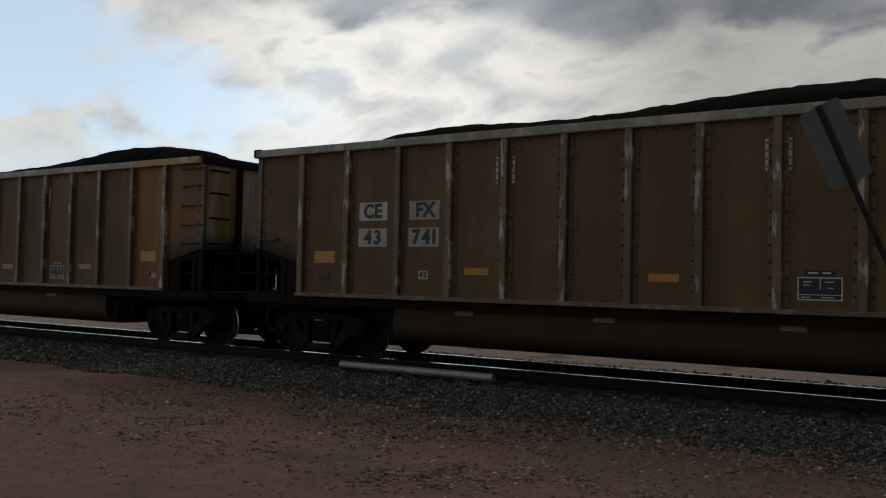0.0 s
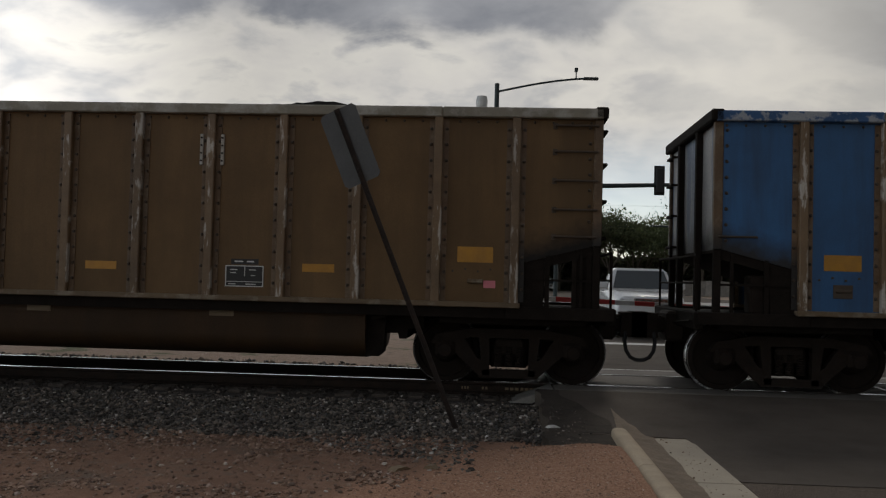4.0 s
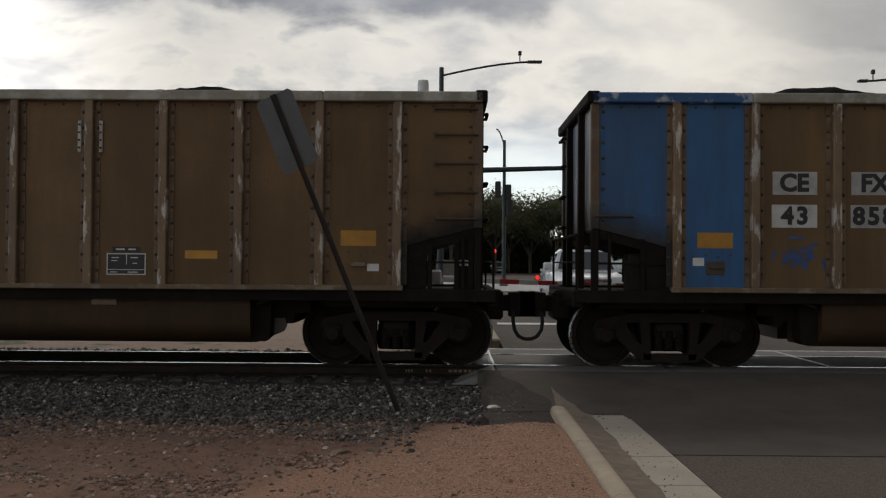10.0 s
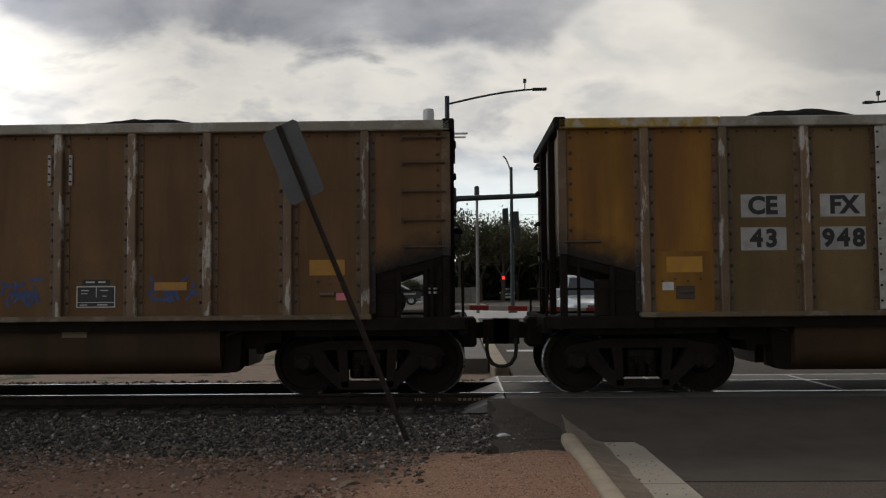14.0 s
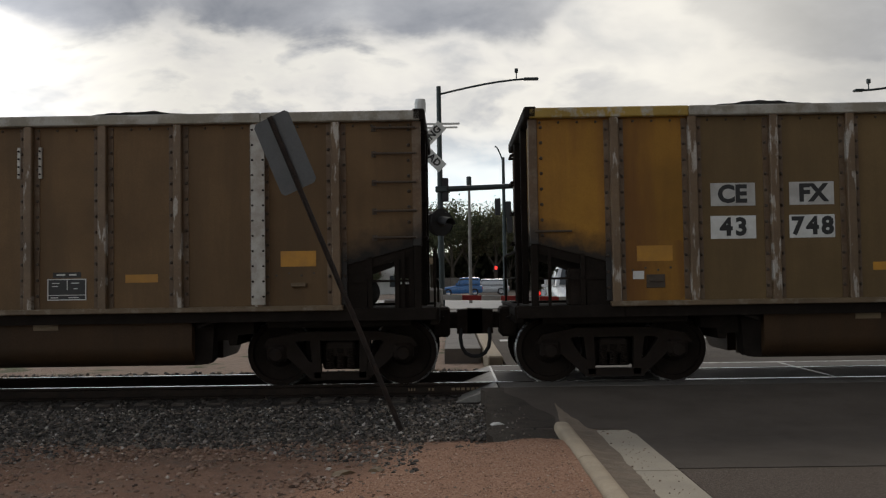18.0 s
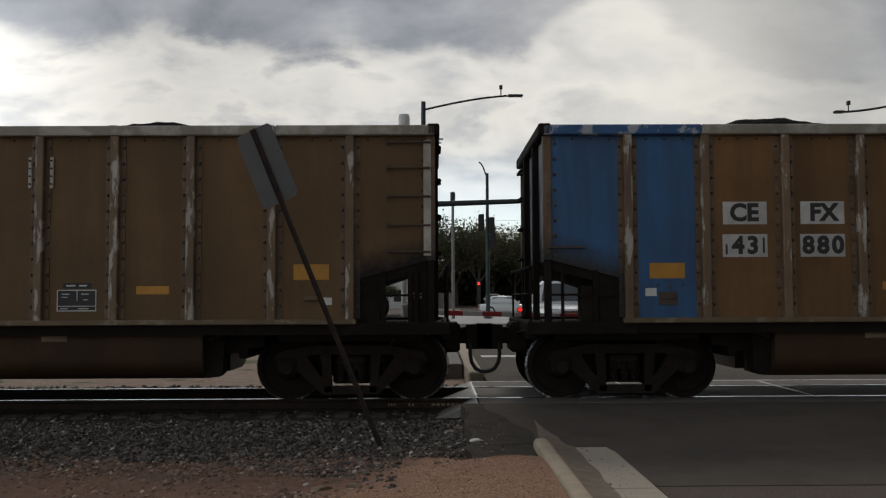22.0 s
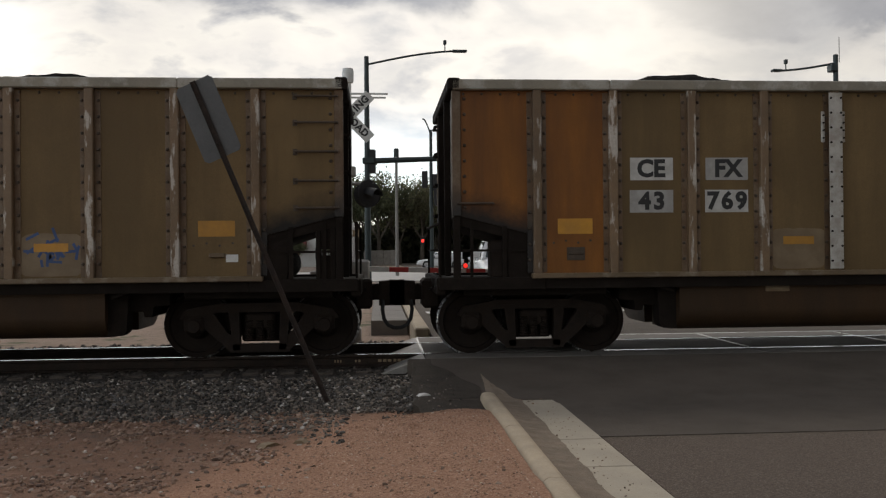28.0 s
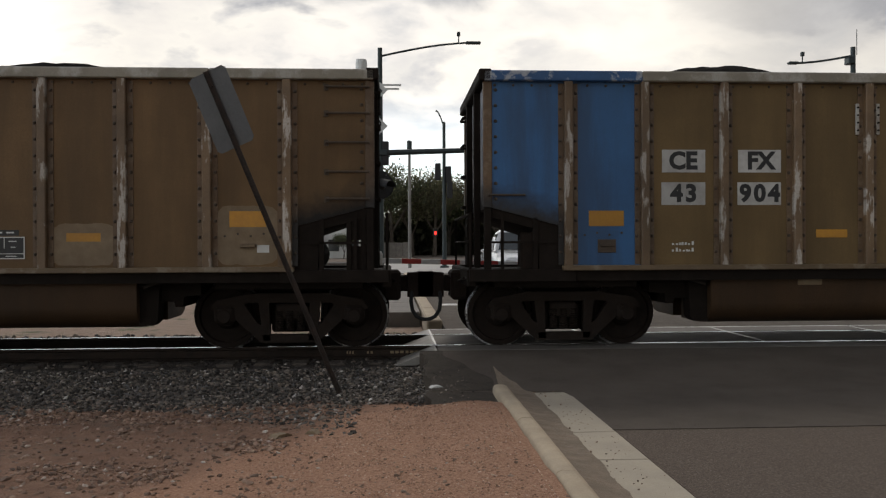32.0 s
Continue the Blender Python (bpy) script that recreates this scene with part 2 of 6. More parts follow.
END_WEAR = {k: material("worn_%s_end_sheet" % k, c, 0.55, 0.0, 0.25, 1.1, (0.42, 0.40, 0.37), 0.95, 40, 0.08, True, stops=(0.42, 0.54), soot=True) for k, c in (("brown", (0.15, 0.10, 0.06)), ("blue", (0.07, 0.11, 0.19)), ("orange", (0.22, 0.11, 0.04)), ("yellow", (0.32, 0.19, 0.05)))}
SILL_PAINT = material("scuffed_sill_paint", (0.140, 0.095, 0.053), 0.55, 0.1, 0.25, 2.0, (0.27, 0.225, 0.17), 0.6, 40, 0.1, stops=(0.52, 0.6))
CHORD = material("worn_top_chord", (0.235, 0.21, 0.165), 0.5, 0.1, 0.2, 1.6, (0.42, 0.40, 0.36), 0.8, 40, 0.1, False, stops=(0.48, 0.6))
CHORD_BLUE = material("blue_top_chord", (0.025, 0.085, 0.21), 0.5, 0.1, 0.2, 2.2, (0.42, 0.43, 0.44), 0.85, 40, 0.1, False, stops=(0.52, 0.57))
CHORD_YELLOW = material("yellow_top_chord", (0.34, 0.22, 0.04), 0.5, 0.1, 0.2, 3, (0.42, 0.42, 0.40), 0.8, 40, 0.1, False, stops=(0.5, 0.62))
WHITE_STRIP = material("pale_rivet_strip", (0.44, 0.42, 0.385), 0.5, 0.2, 0.15, 3, (0.24, 0.20, 0.16), 0.65, 40, 0.1)
SOOT = material("black_sooty_steel", (0.0195, 0.0150, 0.0125), 0.8, 0.0, 0.3, 3, (0.012, 0.010, 0.008), 0.6, 40, 0.2, spec=0.06)
STEEL_DARK = material("greasy_truck_steel", (0.0215, 0.0160, 0.0132), 0.8, 0.0, 0.3, 5, (0.026, 0.017, 0.012), 0.6, 50, 0.2, spec=0.12)
WHEEL = material("dark_wheel_steel", (0.0180, 0.0135, 0.0112), 0.8, 0.0, 0.3, 6, (0.022, 0.014, 0.010), 0.5, 50, 0.1, spec=0.1)
TREAD = material("polished_wheel_tread", (0.60, 0.59, 0.58), 0.30, 0.9, 0.08, 6, None, 0, 30, 0.02)
RAIL_TOP = material("polished_rail_head", (0.66, 0.66, 0.66), 0.14, 1.0, 0.06, 6, None, 0, 30, 0.02)
RAIL = material("rusty_rail_steel", (0.020, 0.014, 0.011), 0.8, 0.0, 0.25, 5, (0.04, 0.024, 0.016), 0.5, 50, 0.2, spec=0.2)
COAL = material("coal", (0.0045, 0.0042, 0.004), 0.95, 0.0, 0.5, 6, (0.010, 0.0095, 0.009), 0.5, 25, 0.9, spec=0.02)
PLATE = material("pale_marking_plate", (0.43, 0.42, 0.40), 0.5, 0.0, 0.10, 3, (0.24, 0.22, 0.20), 0.5, 40, 0.04, tint=0.22)
BLACK = material("black_letter_paint", (0.012, 0.012, 0.013), 0.5, 0.0, 0.2, 4, None, 0, 40)
WHITE = material("white_marking_paint", (0.62, 0.62, 0.60), 0.5, 0.0, 0.12, 4, (0.4, 0.38, 0.35), 0.3, 40)
AMBER = material("amber_reflective_strip", (0.44, 0.205, 0.015), 0.45, 0.0, 0.12, 4, (0.3, 0.14, 0.03), 0.4, 40, tint=0.15)
PALE_PATCH = material("cleaned_pale_paint", (0.195, 0.138, 0.080), 0.6, 0.0, 0.2, 2.5, (0.14, 0.092, 0.048), 0.6, 40, 0.05)
SPOT = material("pale_primer_spot", (0.30, 0.20, 0.075), 0.6, 0.0, 0.12, 3)
TEAL = material("turquoise_paint_mark", (0.08, 0.36, 0.36), 0.6, 0.0, 0.15, 4)
BLUE_MARK = material("faded_blue_paint_mark", (0.035, 0.075, 0.20), 0.6, 0.0, 0.3, 5)
PINK = material("pink_tag", (0.65, 0.20, 0.24), 0.6, 0.0, 0.1, 4)
RUBBER = material("black_rubber", (0.016, 0.016, 0.017), 0.75, 0.0, 0.2, 8, None, 0, 40, 0.1)


# ---- mesh helpers ----
class Mesh:
    """Collects vertices and faces for one mesh."""

    def __init__(self):
        self.v, self.f = [], []

    def add(self, verts, faces):
        n = len(self.v)
        self.v += [tuple(p) for p in verts]
        self.f += [tuple(i + n for i in f) for f in faces]
        return self

    def box(self, x0, x1, y0, y1, z0, z1, c=0.0, m=None):
        """A box; c chamfers its edges; m moves it."""
        x0, x1 = sorted((x0, x1)); y0, y1 = sorted((y0, y1)); z0, z1 = sorted((z0, z1))
        if c <= 0:
            v = [(x, y, z) for z in (z0, z1) for y in (y0, y1) for x in (x0, x1)]
            f = [(0, 2, 3, 1), (4, 5, 7, 6), (0, 1, 5, 4), (2, 6, 7, 3), (0, 4, 6, 2), (1, 3, 7, 5)]
        else:
            c = min(c, 0.45 * min(x1 - x0, y1 - y0, z1 - z0))
            v, ix = [], {}
            for sx in (0, 1):
                for sy in (0, 1):
                    for sz in (0, 1):
                        X, Y, Z = (x0, x1)[sx], (y0, y1)[sy], (z0, z1)[sz]
                        dx, dy, dz = (c, -c)[sx], (c, -c)[sy], (c, -c)[sz]
                        for k, q in enumerate(((X, Y + dy, Z + dz), (X + dx, Y, Z + dz), (X + dx, Y + dy, Z))):
                            ix[sx, sy, sz, k] = len(v)
                            v.append(q)
            f = []
            for s in (0, 1):
                for k, quad in ((0, [(s, 0, 0), (s, 1, 0), (s, 1, 1), (s, 0, 1)]), (1, [(0, s, 0), (0, s, 1), (1, s, 1), (1, s, 0)]), (2, [(0, 0, s), (1, 0, s), (1, 1, s), (0, 1, s)])):
                    q = [ix[(*a, k)] for a in quad]
                    f.append(tuple(q if s else q[::-1]))
            for a in (0, 1):
                for b in (0, 1):
                    f.append((ix[0, a, b, 1], ix[1, a, b, 1], ix[1, a, b, 2], ix[0, a, b, 2]))
                    f.append((ix[a, 0, b, 0], ix[a, 1, b, 0], ix[a, 1, b, 2], ix[a, 0, b, 2]))
                    f.append((ix[a, b, 0, 0], ix[a, b, 1, 0], ix[a, b, 1, 1], ix[a, b, 0, 1]))
                    for d in (0, 1):
                        f.append((ix[a, b, d, 0], ix[a, b, d, 1], ix[a, b, d, 2]))
        if m is not None:
            v = [m @ Vector(p) for p in v]
        return self.add(v, f)

    def tube(self, p, q, r, r2=None, n=10, caps=True):
        """A round bar from p to q."""
        p, q = Vector(p), Vector(q)
        r2 = r if r2 is None else r2
        a = (q - p).normalized()
        u = a.orthogonal().normalized()
        w = a.cross(u)
        ring = [(math.cos(2 * math.pi * i / n), math.sin(2 * math.pi * i / n)) for i in range(n)]
        v = [p + r * (c * u + s * w) for c, s in ring] + [q + r2 * (c * u + s * w) for c, s in ring]
        f = [(i, (i + 1) % n, n + (i + 1) % n, n + i) for i in range(n)]
        if caps:
            f += [tuple(range(n - 1, -1, -1)), tuple(range(n, 2 * n))]
        return self.add(v, f)

    def path(self, pts, r, n=8):
        """A bent round bar through the points, in one piece."""
        pts = [Vector(p) for p in pts]
        v = []
        u = (pts[1] - pts[0]).orthogonal().normalized()
        for i, p in enumerate(pts):
            a = (pts[min(i + 1, len(pts) - 1)] - pts[max(i - 1, 0)]).normalized()
            u = (u - a * u.dot(a)).normalized()
            w = a.cross(u)
            k = 1.0
            if 0 < i < len(pts) - 1:
                k = 1 / max(0.6, math.cos((pts[i + 1] - p).angle(p - pts[i - 1]) / 2))
            v += [p + r * k * (math.cos(2 * math.pi * j / n) * u + math.sin(2 * math.pi * j / n) * w) for j in range(n)]
        f = [(i * n + j, i * n + (j + 1) % n, (i + 1) * n + (j + 1) % n, (i + 1) * n + j) for i in range(len(pts) - 1) for j in range(n)]
        f += [tuple(range(n - 1, -1, -1)), tuple(range((len(pts) - 1) * n, len(pts) * n))]
        return self.add(v, f)

    def prism(self, outline, y0, y1, m=None):
        """An outline in x and z, drawn out from y0 to y1."""
        n = len(outline)
        v = [(x, y0, z) for x, z in outline] + [(x, y1, z) for x, z in outline]
        f = [tuple(range(n)), tuple(range(2 * n - 1, n - 1, -1))] + [(i, i + n, (i + 1) % n + n, (i + 1) % n) for i in range(n)]
        if m is not None:
            v = [m @ Vector(p) for p in v]
        return self.add(v, f)

    def lathe(self, prof, centre, axis="y", n=28):
        """A profile of (radius, along) turned about an axis."""
        v, f = [], []
        for i in range(n):
            c, s = math.cos(2 * math.pi * i / n), math.sin(2 * math.pi * i / n)
            for r, h in prof:
                q = {"y": (r * c, h, r * s), "z": (r * c, r * s, h), "x": (h, r * c, r * s)}[axis]
                v.append((q[0] + centre[0], q[1] + centre[1], q[2] + centre[2]))
        k = len(prof)
        for i in range(n):
            j = (i + 1) % n
            f += [(i * k + a, i * k + a + 1, j * k + a + 1, j * k + a) for a in range(k - 1)]
        return self.add(v, f)

    def data(self, name, mat, smooth=False):
        me = bpy.data.meshes.new(name)
        me.from_pydata(self.v, [], self.f)
        bm = bmesh.new()
        bm.from_mesh(me)
        bmesh.ops.recalc_face_normals(bm, faces=bm.faces)
        bm.to_mesh(me)
        bm.free()
        me.materials.append(mat)
        if smooth:
            me.shade_smooth()
            me.set_sharp_from_angle(angle=radians(40))
        return me


def part(name, mesh, mat, parent, label="", at=None, smooth=False):
    """One mesh object under a thing or a part. mesh: a Mesh, or mesh data to share."""
    ob = new(name, mesh.data(name, mat, smooth) if isinstance(mesh, Mesh) else mesh)
    ob.parent = parent
    if at is not None:
        ob.matrix_basis = at
    return tagged(ob, label)


def thing(name, label, category, group="", at=None, kind=""):
    ob = new(name)
    ob.empty_display_size = 0.3
    if at is not None:
        ob.matrix_basis = at
    return tagged(ob, label, category, group, kind)


def solid(name, mesh, mat, label="", category="", group="", kind="", smooth=False, at=None):
    ob = new(name, mesh.data(name, mat, smooth))
    if at is not None:
        ob.matrix_basis = at
    return tagged(ob, label, category, group, kind)


def lettering(text, size, depth=0.004):
    """Mesh data of text in the built-in font, standing in x and z, facing -y, centred."""
    cu = bpy.data.curves.new("letters", "FONT")
    cu.body, cu.size, cu.extrude, cu.align_x, cu.align_y, cu.resolution_u = text, size, depth / 2, "CENTER", "CENTER", 3
    cu.offset = size * 0.042
    ob = bpy.data.objects.new("letters", cu)
    scene.collection.objects.link(ob)
    me = bpy.data.meshes.new_from_object(ob.evaluated_get(bpy.context.evaluated_depsgraph_get()))
    bpy.data.objects.remove(ob)
    me.transform(pose(0, 0, 0, 90, 0, 0))
    return me


# ---- the coal train ----
# car: x along the track, z from the rail head; the camera's side is -y
HALF = [0.0, 1.01, 2.025, 3.035, 4.06, 5.155, 6.205, 7.31]
STATIONS = [-h for h in HALF[:0:-1]] + HALF
TOP, SILL, SIDE = 3.77, 1.08, 1.53
PITCH = 16.18
TRUCK, AXLE = 6.17, 0.89


def wheelset_mesh():
    m = Mesh()
    m.tube((0, -0.95, 0), (0, 0.95, 0), 0.085, n=12)
    for s in (-1, 1):
        prof = [(0.10, s * 0.63), (0.16, s * 0.64), (0.17, s * 0.70), (0.36, s * 0.735), (0.385, s * 0.70), (0.485, s * 0.695), (0.485, s * 0.722), (0.462, s * 0.728), (0.457, s * 0.825), (0.39, s * 0.835), (0.375, s * 0.79), (0.20, s * 0.775), (0.15, s * 0.845), (0.10, s * 0.85)]
        m.lathe(prof, (0, 0, 0), n=36)
    return m


def tread_mesh():
    m = Mesh()
    for s in (-1, 1):
        m.lathe([(0.4865, s * 0.700), (0.4865, s * 0.722), (0.4635, s * 0.729), (0.4585, s * 0.735), (0.4585, s * 0.828)], (0, 0, 0), n=40)
    return m


def side_frame_mesh():
    """Cast truck side frame: journal boxes, arched top, slanting lower chords, spring opening."""
    m = Mesh()
    y0, y1 = -1.06, -0.93
    a = AXLE
    m.prism([(-a - 0.20, 0.56), (-a - 0.12, 0.68), (-0.52, 0.77), (0.52, 0.77), (a + 0.12, 0.68), (a + 0.20, 0.56), (a + 0.10, 0.52), (0.55, 0.64), (-0.55, 0.64), (-a - 0.10, 0.52)], y0, y1)
    for s in (-1, 1):
        m.prism([(s * (a - 0.06), 0.58), (s * (a - 0.16), 0.40), (s * 0.40, 0.10), (s * 0.27, 0.10), (s * 0.27, 0.27), (s * 0.44, 0.36), (s * 0.62, 0.62)], y0, y1)
        m.prism([(s * 0.265, 0.12), (s * 0.36, 0.12), (s * 0.43, 0.70), (s * 0.28, 0.70)], y0 - 0.01, y1)
        m.box(s * a - 0.14, s * a + 0.14, y0 - 0.04, y1 + 0.03, 0.36, 0.60, 0.04)
        m.lathe([(0.0, -1.135), (0.085, -1.13), (0.105, -1.10), (0.11, -1.0)], (s * a, 0, 0.457), n=14)
    m.prism([(-0.42, 0.09), (0.42, 0.09), (0.36, 0.20), (-0.36, 0.20)], y0 - 0.01, y1)
    return m


def spring_mesh():
    m = Mesh()
    prof = []
    for i in range(9):
        z = 0.25 + i * 0.032
        prof += [(0.050, z), (0.068, z + 0.011), (0.050, z + 0.022)]
    m.lathe(prof, (0, 0, 0), "z", n=10)
    return m


def make_truck(parent, x):
    t = part("truck", Mesh().box(-0.20, 0.20, -1.02, 1.02, 0.40, 0.62, 0.03).box(-0.27, 0.27, -0.88, 0.88, 0.22, 0.60, 0.03).box(-0.3, 0.3, -0.35, 0.35, 0.55, 0.74, 0.03), STEEL_DARK, parent, "greasy black cast-steel truck", pose(x, 0, 0))
    frame_data = side_frame_mesh().data("side_frame", STEEL_DARK)
    spring = spring_mesh().data("spring", STEEL_DARK, True)
    for s in (1, -1):
        part("side_frame", frame_data, None, t, at=pose(0, 0, 0) if s == 1 else pose(0, 0, 0, 0, 0, 180))
        for k in (-1, 0, 1) if s == 1 else ():
            part("spring", spring, None, t, at=pose(k * 0.145, -s * 0.99, 0))
    for s in (-1, 1):
        w = part("wheelset", wheelset_mesh(), WHEEL, t, "dark wheelset with polished treads", pose(s * AXLE, 0, 0.4575), True)
        w.data.materials.append(TREAD)
        tread = tread_mesh()
        n = len(w.data.polygons)
        bm = bmesh.new()
        bm.from_mesh(w.data)
        me = tread.data("tread", TREAD)
        bm.from_mesh(me)
        bm.faces.ensure_lookup_table()
        for f in bm.faces[n:]:
            f.material_index, f.smooth = 1, True
        bm.to_mesh(w.data)
        bm.free()
    return t


def side_panel_mesh(x0, x1, end):
    """A sheet between two posts; an end sheet has its slanting lower edge over the platform. end: -1, 0, 1."""
    m = Mesh()
    if end:
        lo = [(x0, 1.66 if end > 0 else 1.95), (x1, 1.95 if end > 0 else 1.66)]
    else:
        lo = [(x0, SILL + 0.06), (x1, SILL + 0.06)]
    m.prism([lo[0], lo[1], (x1, TOP - 0.10), (x0, TOP - 0.10)], -SIDE, -SIDE + 0.02)
    return m


def post_mesh(x, z0=SILL + 0.05, w=0.058):
    """Hat-shaped side post with flanges and a row of rivets on each."""
    m = Mesh()
    m.box(x - w, x + w, -SIDE - 0.09, -SIDE, z0, TOP - 0.13, 0.012)
    hat = len(m.f)
    for s in (-1, 1):
        m.box(x + s * w, x + s * (w + 0.075), -SIDE - 0.012, -SIDE, z0 + 0.03, TOP - 0.16)
    me = m.data("side_post", POST)
    me.materials.append(FLANGE)
    for f in me.polygons[hat:]:
        f.material_index = 1
    return me


def rivet_mesh(m, x, w=0.105):
    z = SILL + 0.25
    while z < TOP - 0.25:
        for s in (-1, 1):
            m.tube((x + s * w, -SIDE - 0.012, z), (x + s * w, -SIDE - 0.034, z), 0.024, 0.014, n=6)
        z += 0.215


def coal_mesh(seed, high):
    """Heaped coal, uneven, highest along the middle of the car."""
    rng = random.Random(seed)
    if high > 0.5:
        humps = [(-3.6, 2.6, 0.20), (0.3, 2.8, 0.22), (4.1, 2.6, 0.52)]
    elif high > 0.3:
        humps = [(-3.9, 2.2, 0.33), (0.3, 2.8, 0.30), (3.9, 2.8, 0.40), (1.5, 1.0, 0.04)]
    else:
        # two drops of the loading chute, with a lower saddle between them
        humps = [(-3.75 + rng.uniform(-0.25, 0.25), 1.35, high + 0.15 + rng.uniform(-0.03, 0.05)), (3.1 + rng.uniform(-0.3, 0.3), 1.6, high + 0.15 + rng.uniform(-0.03, 0.05)), (-0.6, 1.7, high + rng.uniform(0.0, 0.12))]
    nx, ny = 120, 18
    m = Mesh()
    v = []
    for i in range(nx + 1):
        x = -7.22 + 14.44 * i / nx
        for j in range(ny + 1):
            y = -1.48 + 2.96 * j / ny
            edge = 1 - (y / 1.48) ** 2
            end = min(1.0, (7.22 - abs(x)) / (2.4 if high < 0.5 else 1.5))
            h = 3.58 + (0.22 if high > 0.3 else 0.16) * edge * end + sum(a * math.exp(-((x - c) / w) ** 2) for c, w, a in humps) * edge ** 0.6 * end
            h += (noise.noise((x * 3, y * 3, seed * 7.1)) * 0.035 + noise.noise((x * 9, y * 9, seed)) * 0.025)
            v.append((x, y, h))
    f = [(i * (ny + 1) + j, (i + 1) * (ny + 1) + j, (i + 1) * (ny + 1) + j + 1, i * (ny + 1) + j + 1) for i in range(nx) for j in range(ny)]
    return m.add(v, f)


COAL_DATA = [coal_mesh(s, h).data("coal_load", COAL) for s, h in ((3, 0.42), (8, 0.17), (12, 0.20), (21, 0.16), (5, 0.60))]


def make_coal_car():
    car = thing("coal_car", "grimy brown high-sided coal gondola heaped with coal on the rails", "railway car", "coal cars of the train")
    back = pose(0, 0, 0, 0, 0, 180)
    for side, name in ((None, "near"), (back, "far")):
        if side is not None:
            part("side_sheet", Mesh().prism([(STATIONS[2], SILL + 0.06), (STATIONS[12], SILL + 0.06), (STATIONS[12], TOP - 0.10), (STATIONS[2], TOP - 0.10)], -SIDE, -SIDE + 0.02), BROWN, car, at=side)
        for i in range(14) if side is None else (0, 1, 12, 13):
            end = -1 if i == 0 else 1 if i == 13 else 0
            part("end_panel" if i in (0, 1, 12, 13) else "side_panel", side_panel_mesh(STATIONS[i], STATIONS[i + 1], end), BROWN, car, at=side)
        for i in range(1, 14):
            part("side_post", post_mesh(STATIONS[i]), None, car, "worn bare metal post", side)
        m = Mesh()
        for i in range(1, 14):
            rivet_mesh(m, STATIONS[i])
        for k in range(58):
            m.tube((-7.2 + k * 0.2526, -SIDE, TOP - 0.185), (-7.2 + k * 0.2526, -SIDE - 0.018, TOP - 0.185), 0.021, 0.013, n=5)
        for k in range(8):
            for s in (-1, 1):
                m.tube((s * 7.19, -SIDE, 2.05 + k * 0.21), (s * 7.19, -SIDE - 0.02, 2.05 + k * 0.21), 0.026, 0.015, n=6)
        tagged(part("rivets", m, RIVET, car, "rows of rivets along the posts", side), kind="stuff")
        part("top_chord", Mesh().box(-5.2, 5.2, -SIDE - 0.11, -SIDE + 0.06, TOP - 0.14, TOP, 0.015), CHORD, car, "worn pale top chord", side)
        for s in (-1, 1):
            part("chord_end", Mesh().box(s * 5.2, s * 7.36, -SIDE - 0.11, -SIDE + 0.06, TOP - 0.14, TOP, 0.015), CHORD, car, at=side)
        part("side_sill", Mesh().box(-6.29, 6.29, -SIDE - 0.11, -SIDE + 0.05, SILL, SILL + 0.07, 0.01), SILL_PAINT, car, "scuffed side sill", side)
        part("sill_web", Mesh().box(-6.25, 6.25, -SIDE - 0.02, -SIDE + 0.03, SILL - 0.14, SILL), SOOT, car, at=side)
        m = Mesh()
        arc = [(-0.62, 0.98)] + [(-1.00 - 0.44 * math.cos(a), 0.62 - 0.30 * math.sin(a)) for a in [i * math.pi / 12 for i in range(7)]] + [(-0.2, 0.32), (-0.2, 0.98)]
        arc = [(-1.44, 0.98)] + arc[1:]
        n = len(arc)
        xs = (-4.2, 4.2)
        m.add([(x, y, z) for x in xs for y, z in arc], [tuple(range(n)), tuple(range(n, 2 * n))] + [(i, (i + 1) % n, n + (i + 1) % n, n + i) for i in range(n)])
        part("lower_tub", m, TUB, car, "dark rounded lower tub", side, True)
        for x in ((-2.8, -0.4, 2.2) if side is None else ()):
            part("tub_plate", Mesh().box(x - 0.17, x + 0.17, -1.452, -1.44, 0.86, 0.95), PALE_PATCH, car)
    for s in (-1, 1):
        part("end_sheet", Mesh().box(s * 7.27, s * 7.31, -SIDE + 0.02, SIDE - 0.02, 1.93, TOP - 0.05), END_WEAR["brown"], car, "stained worn end sheet")
        part("slope_sheet", Mesh().prism([(s * 7.31, 1.89), (s * 7.31, 1.93), (s * 7.27, 1.95), (s * 4.3, 0.90), (s * 4.3, 0.86)], -SIDE + 0.02, SIDE - 0.02), SOOT, car, "sooty slope sheet")
        part("end_chord", Mesh().box(s * 7.25, s * 7.42, -SIDE - 0.11, SIDE + 0.11, TOP - 0.14, TOP + 0.02, 0.02), SOOT, car, "sooty end chord")
        for y in (-0.62, 0.62):
            part("end_post", Mesh().box(s * 7.31, s * 7.40, y - 0.06, y + 0.06, 1.10, TOP - 0.13, 0.01), SOOT, car)
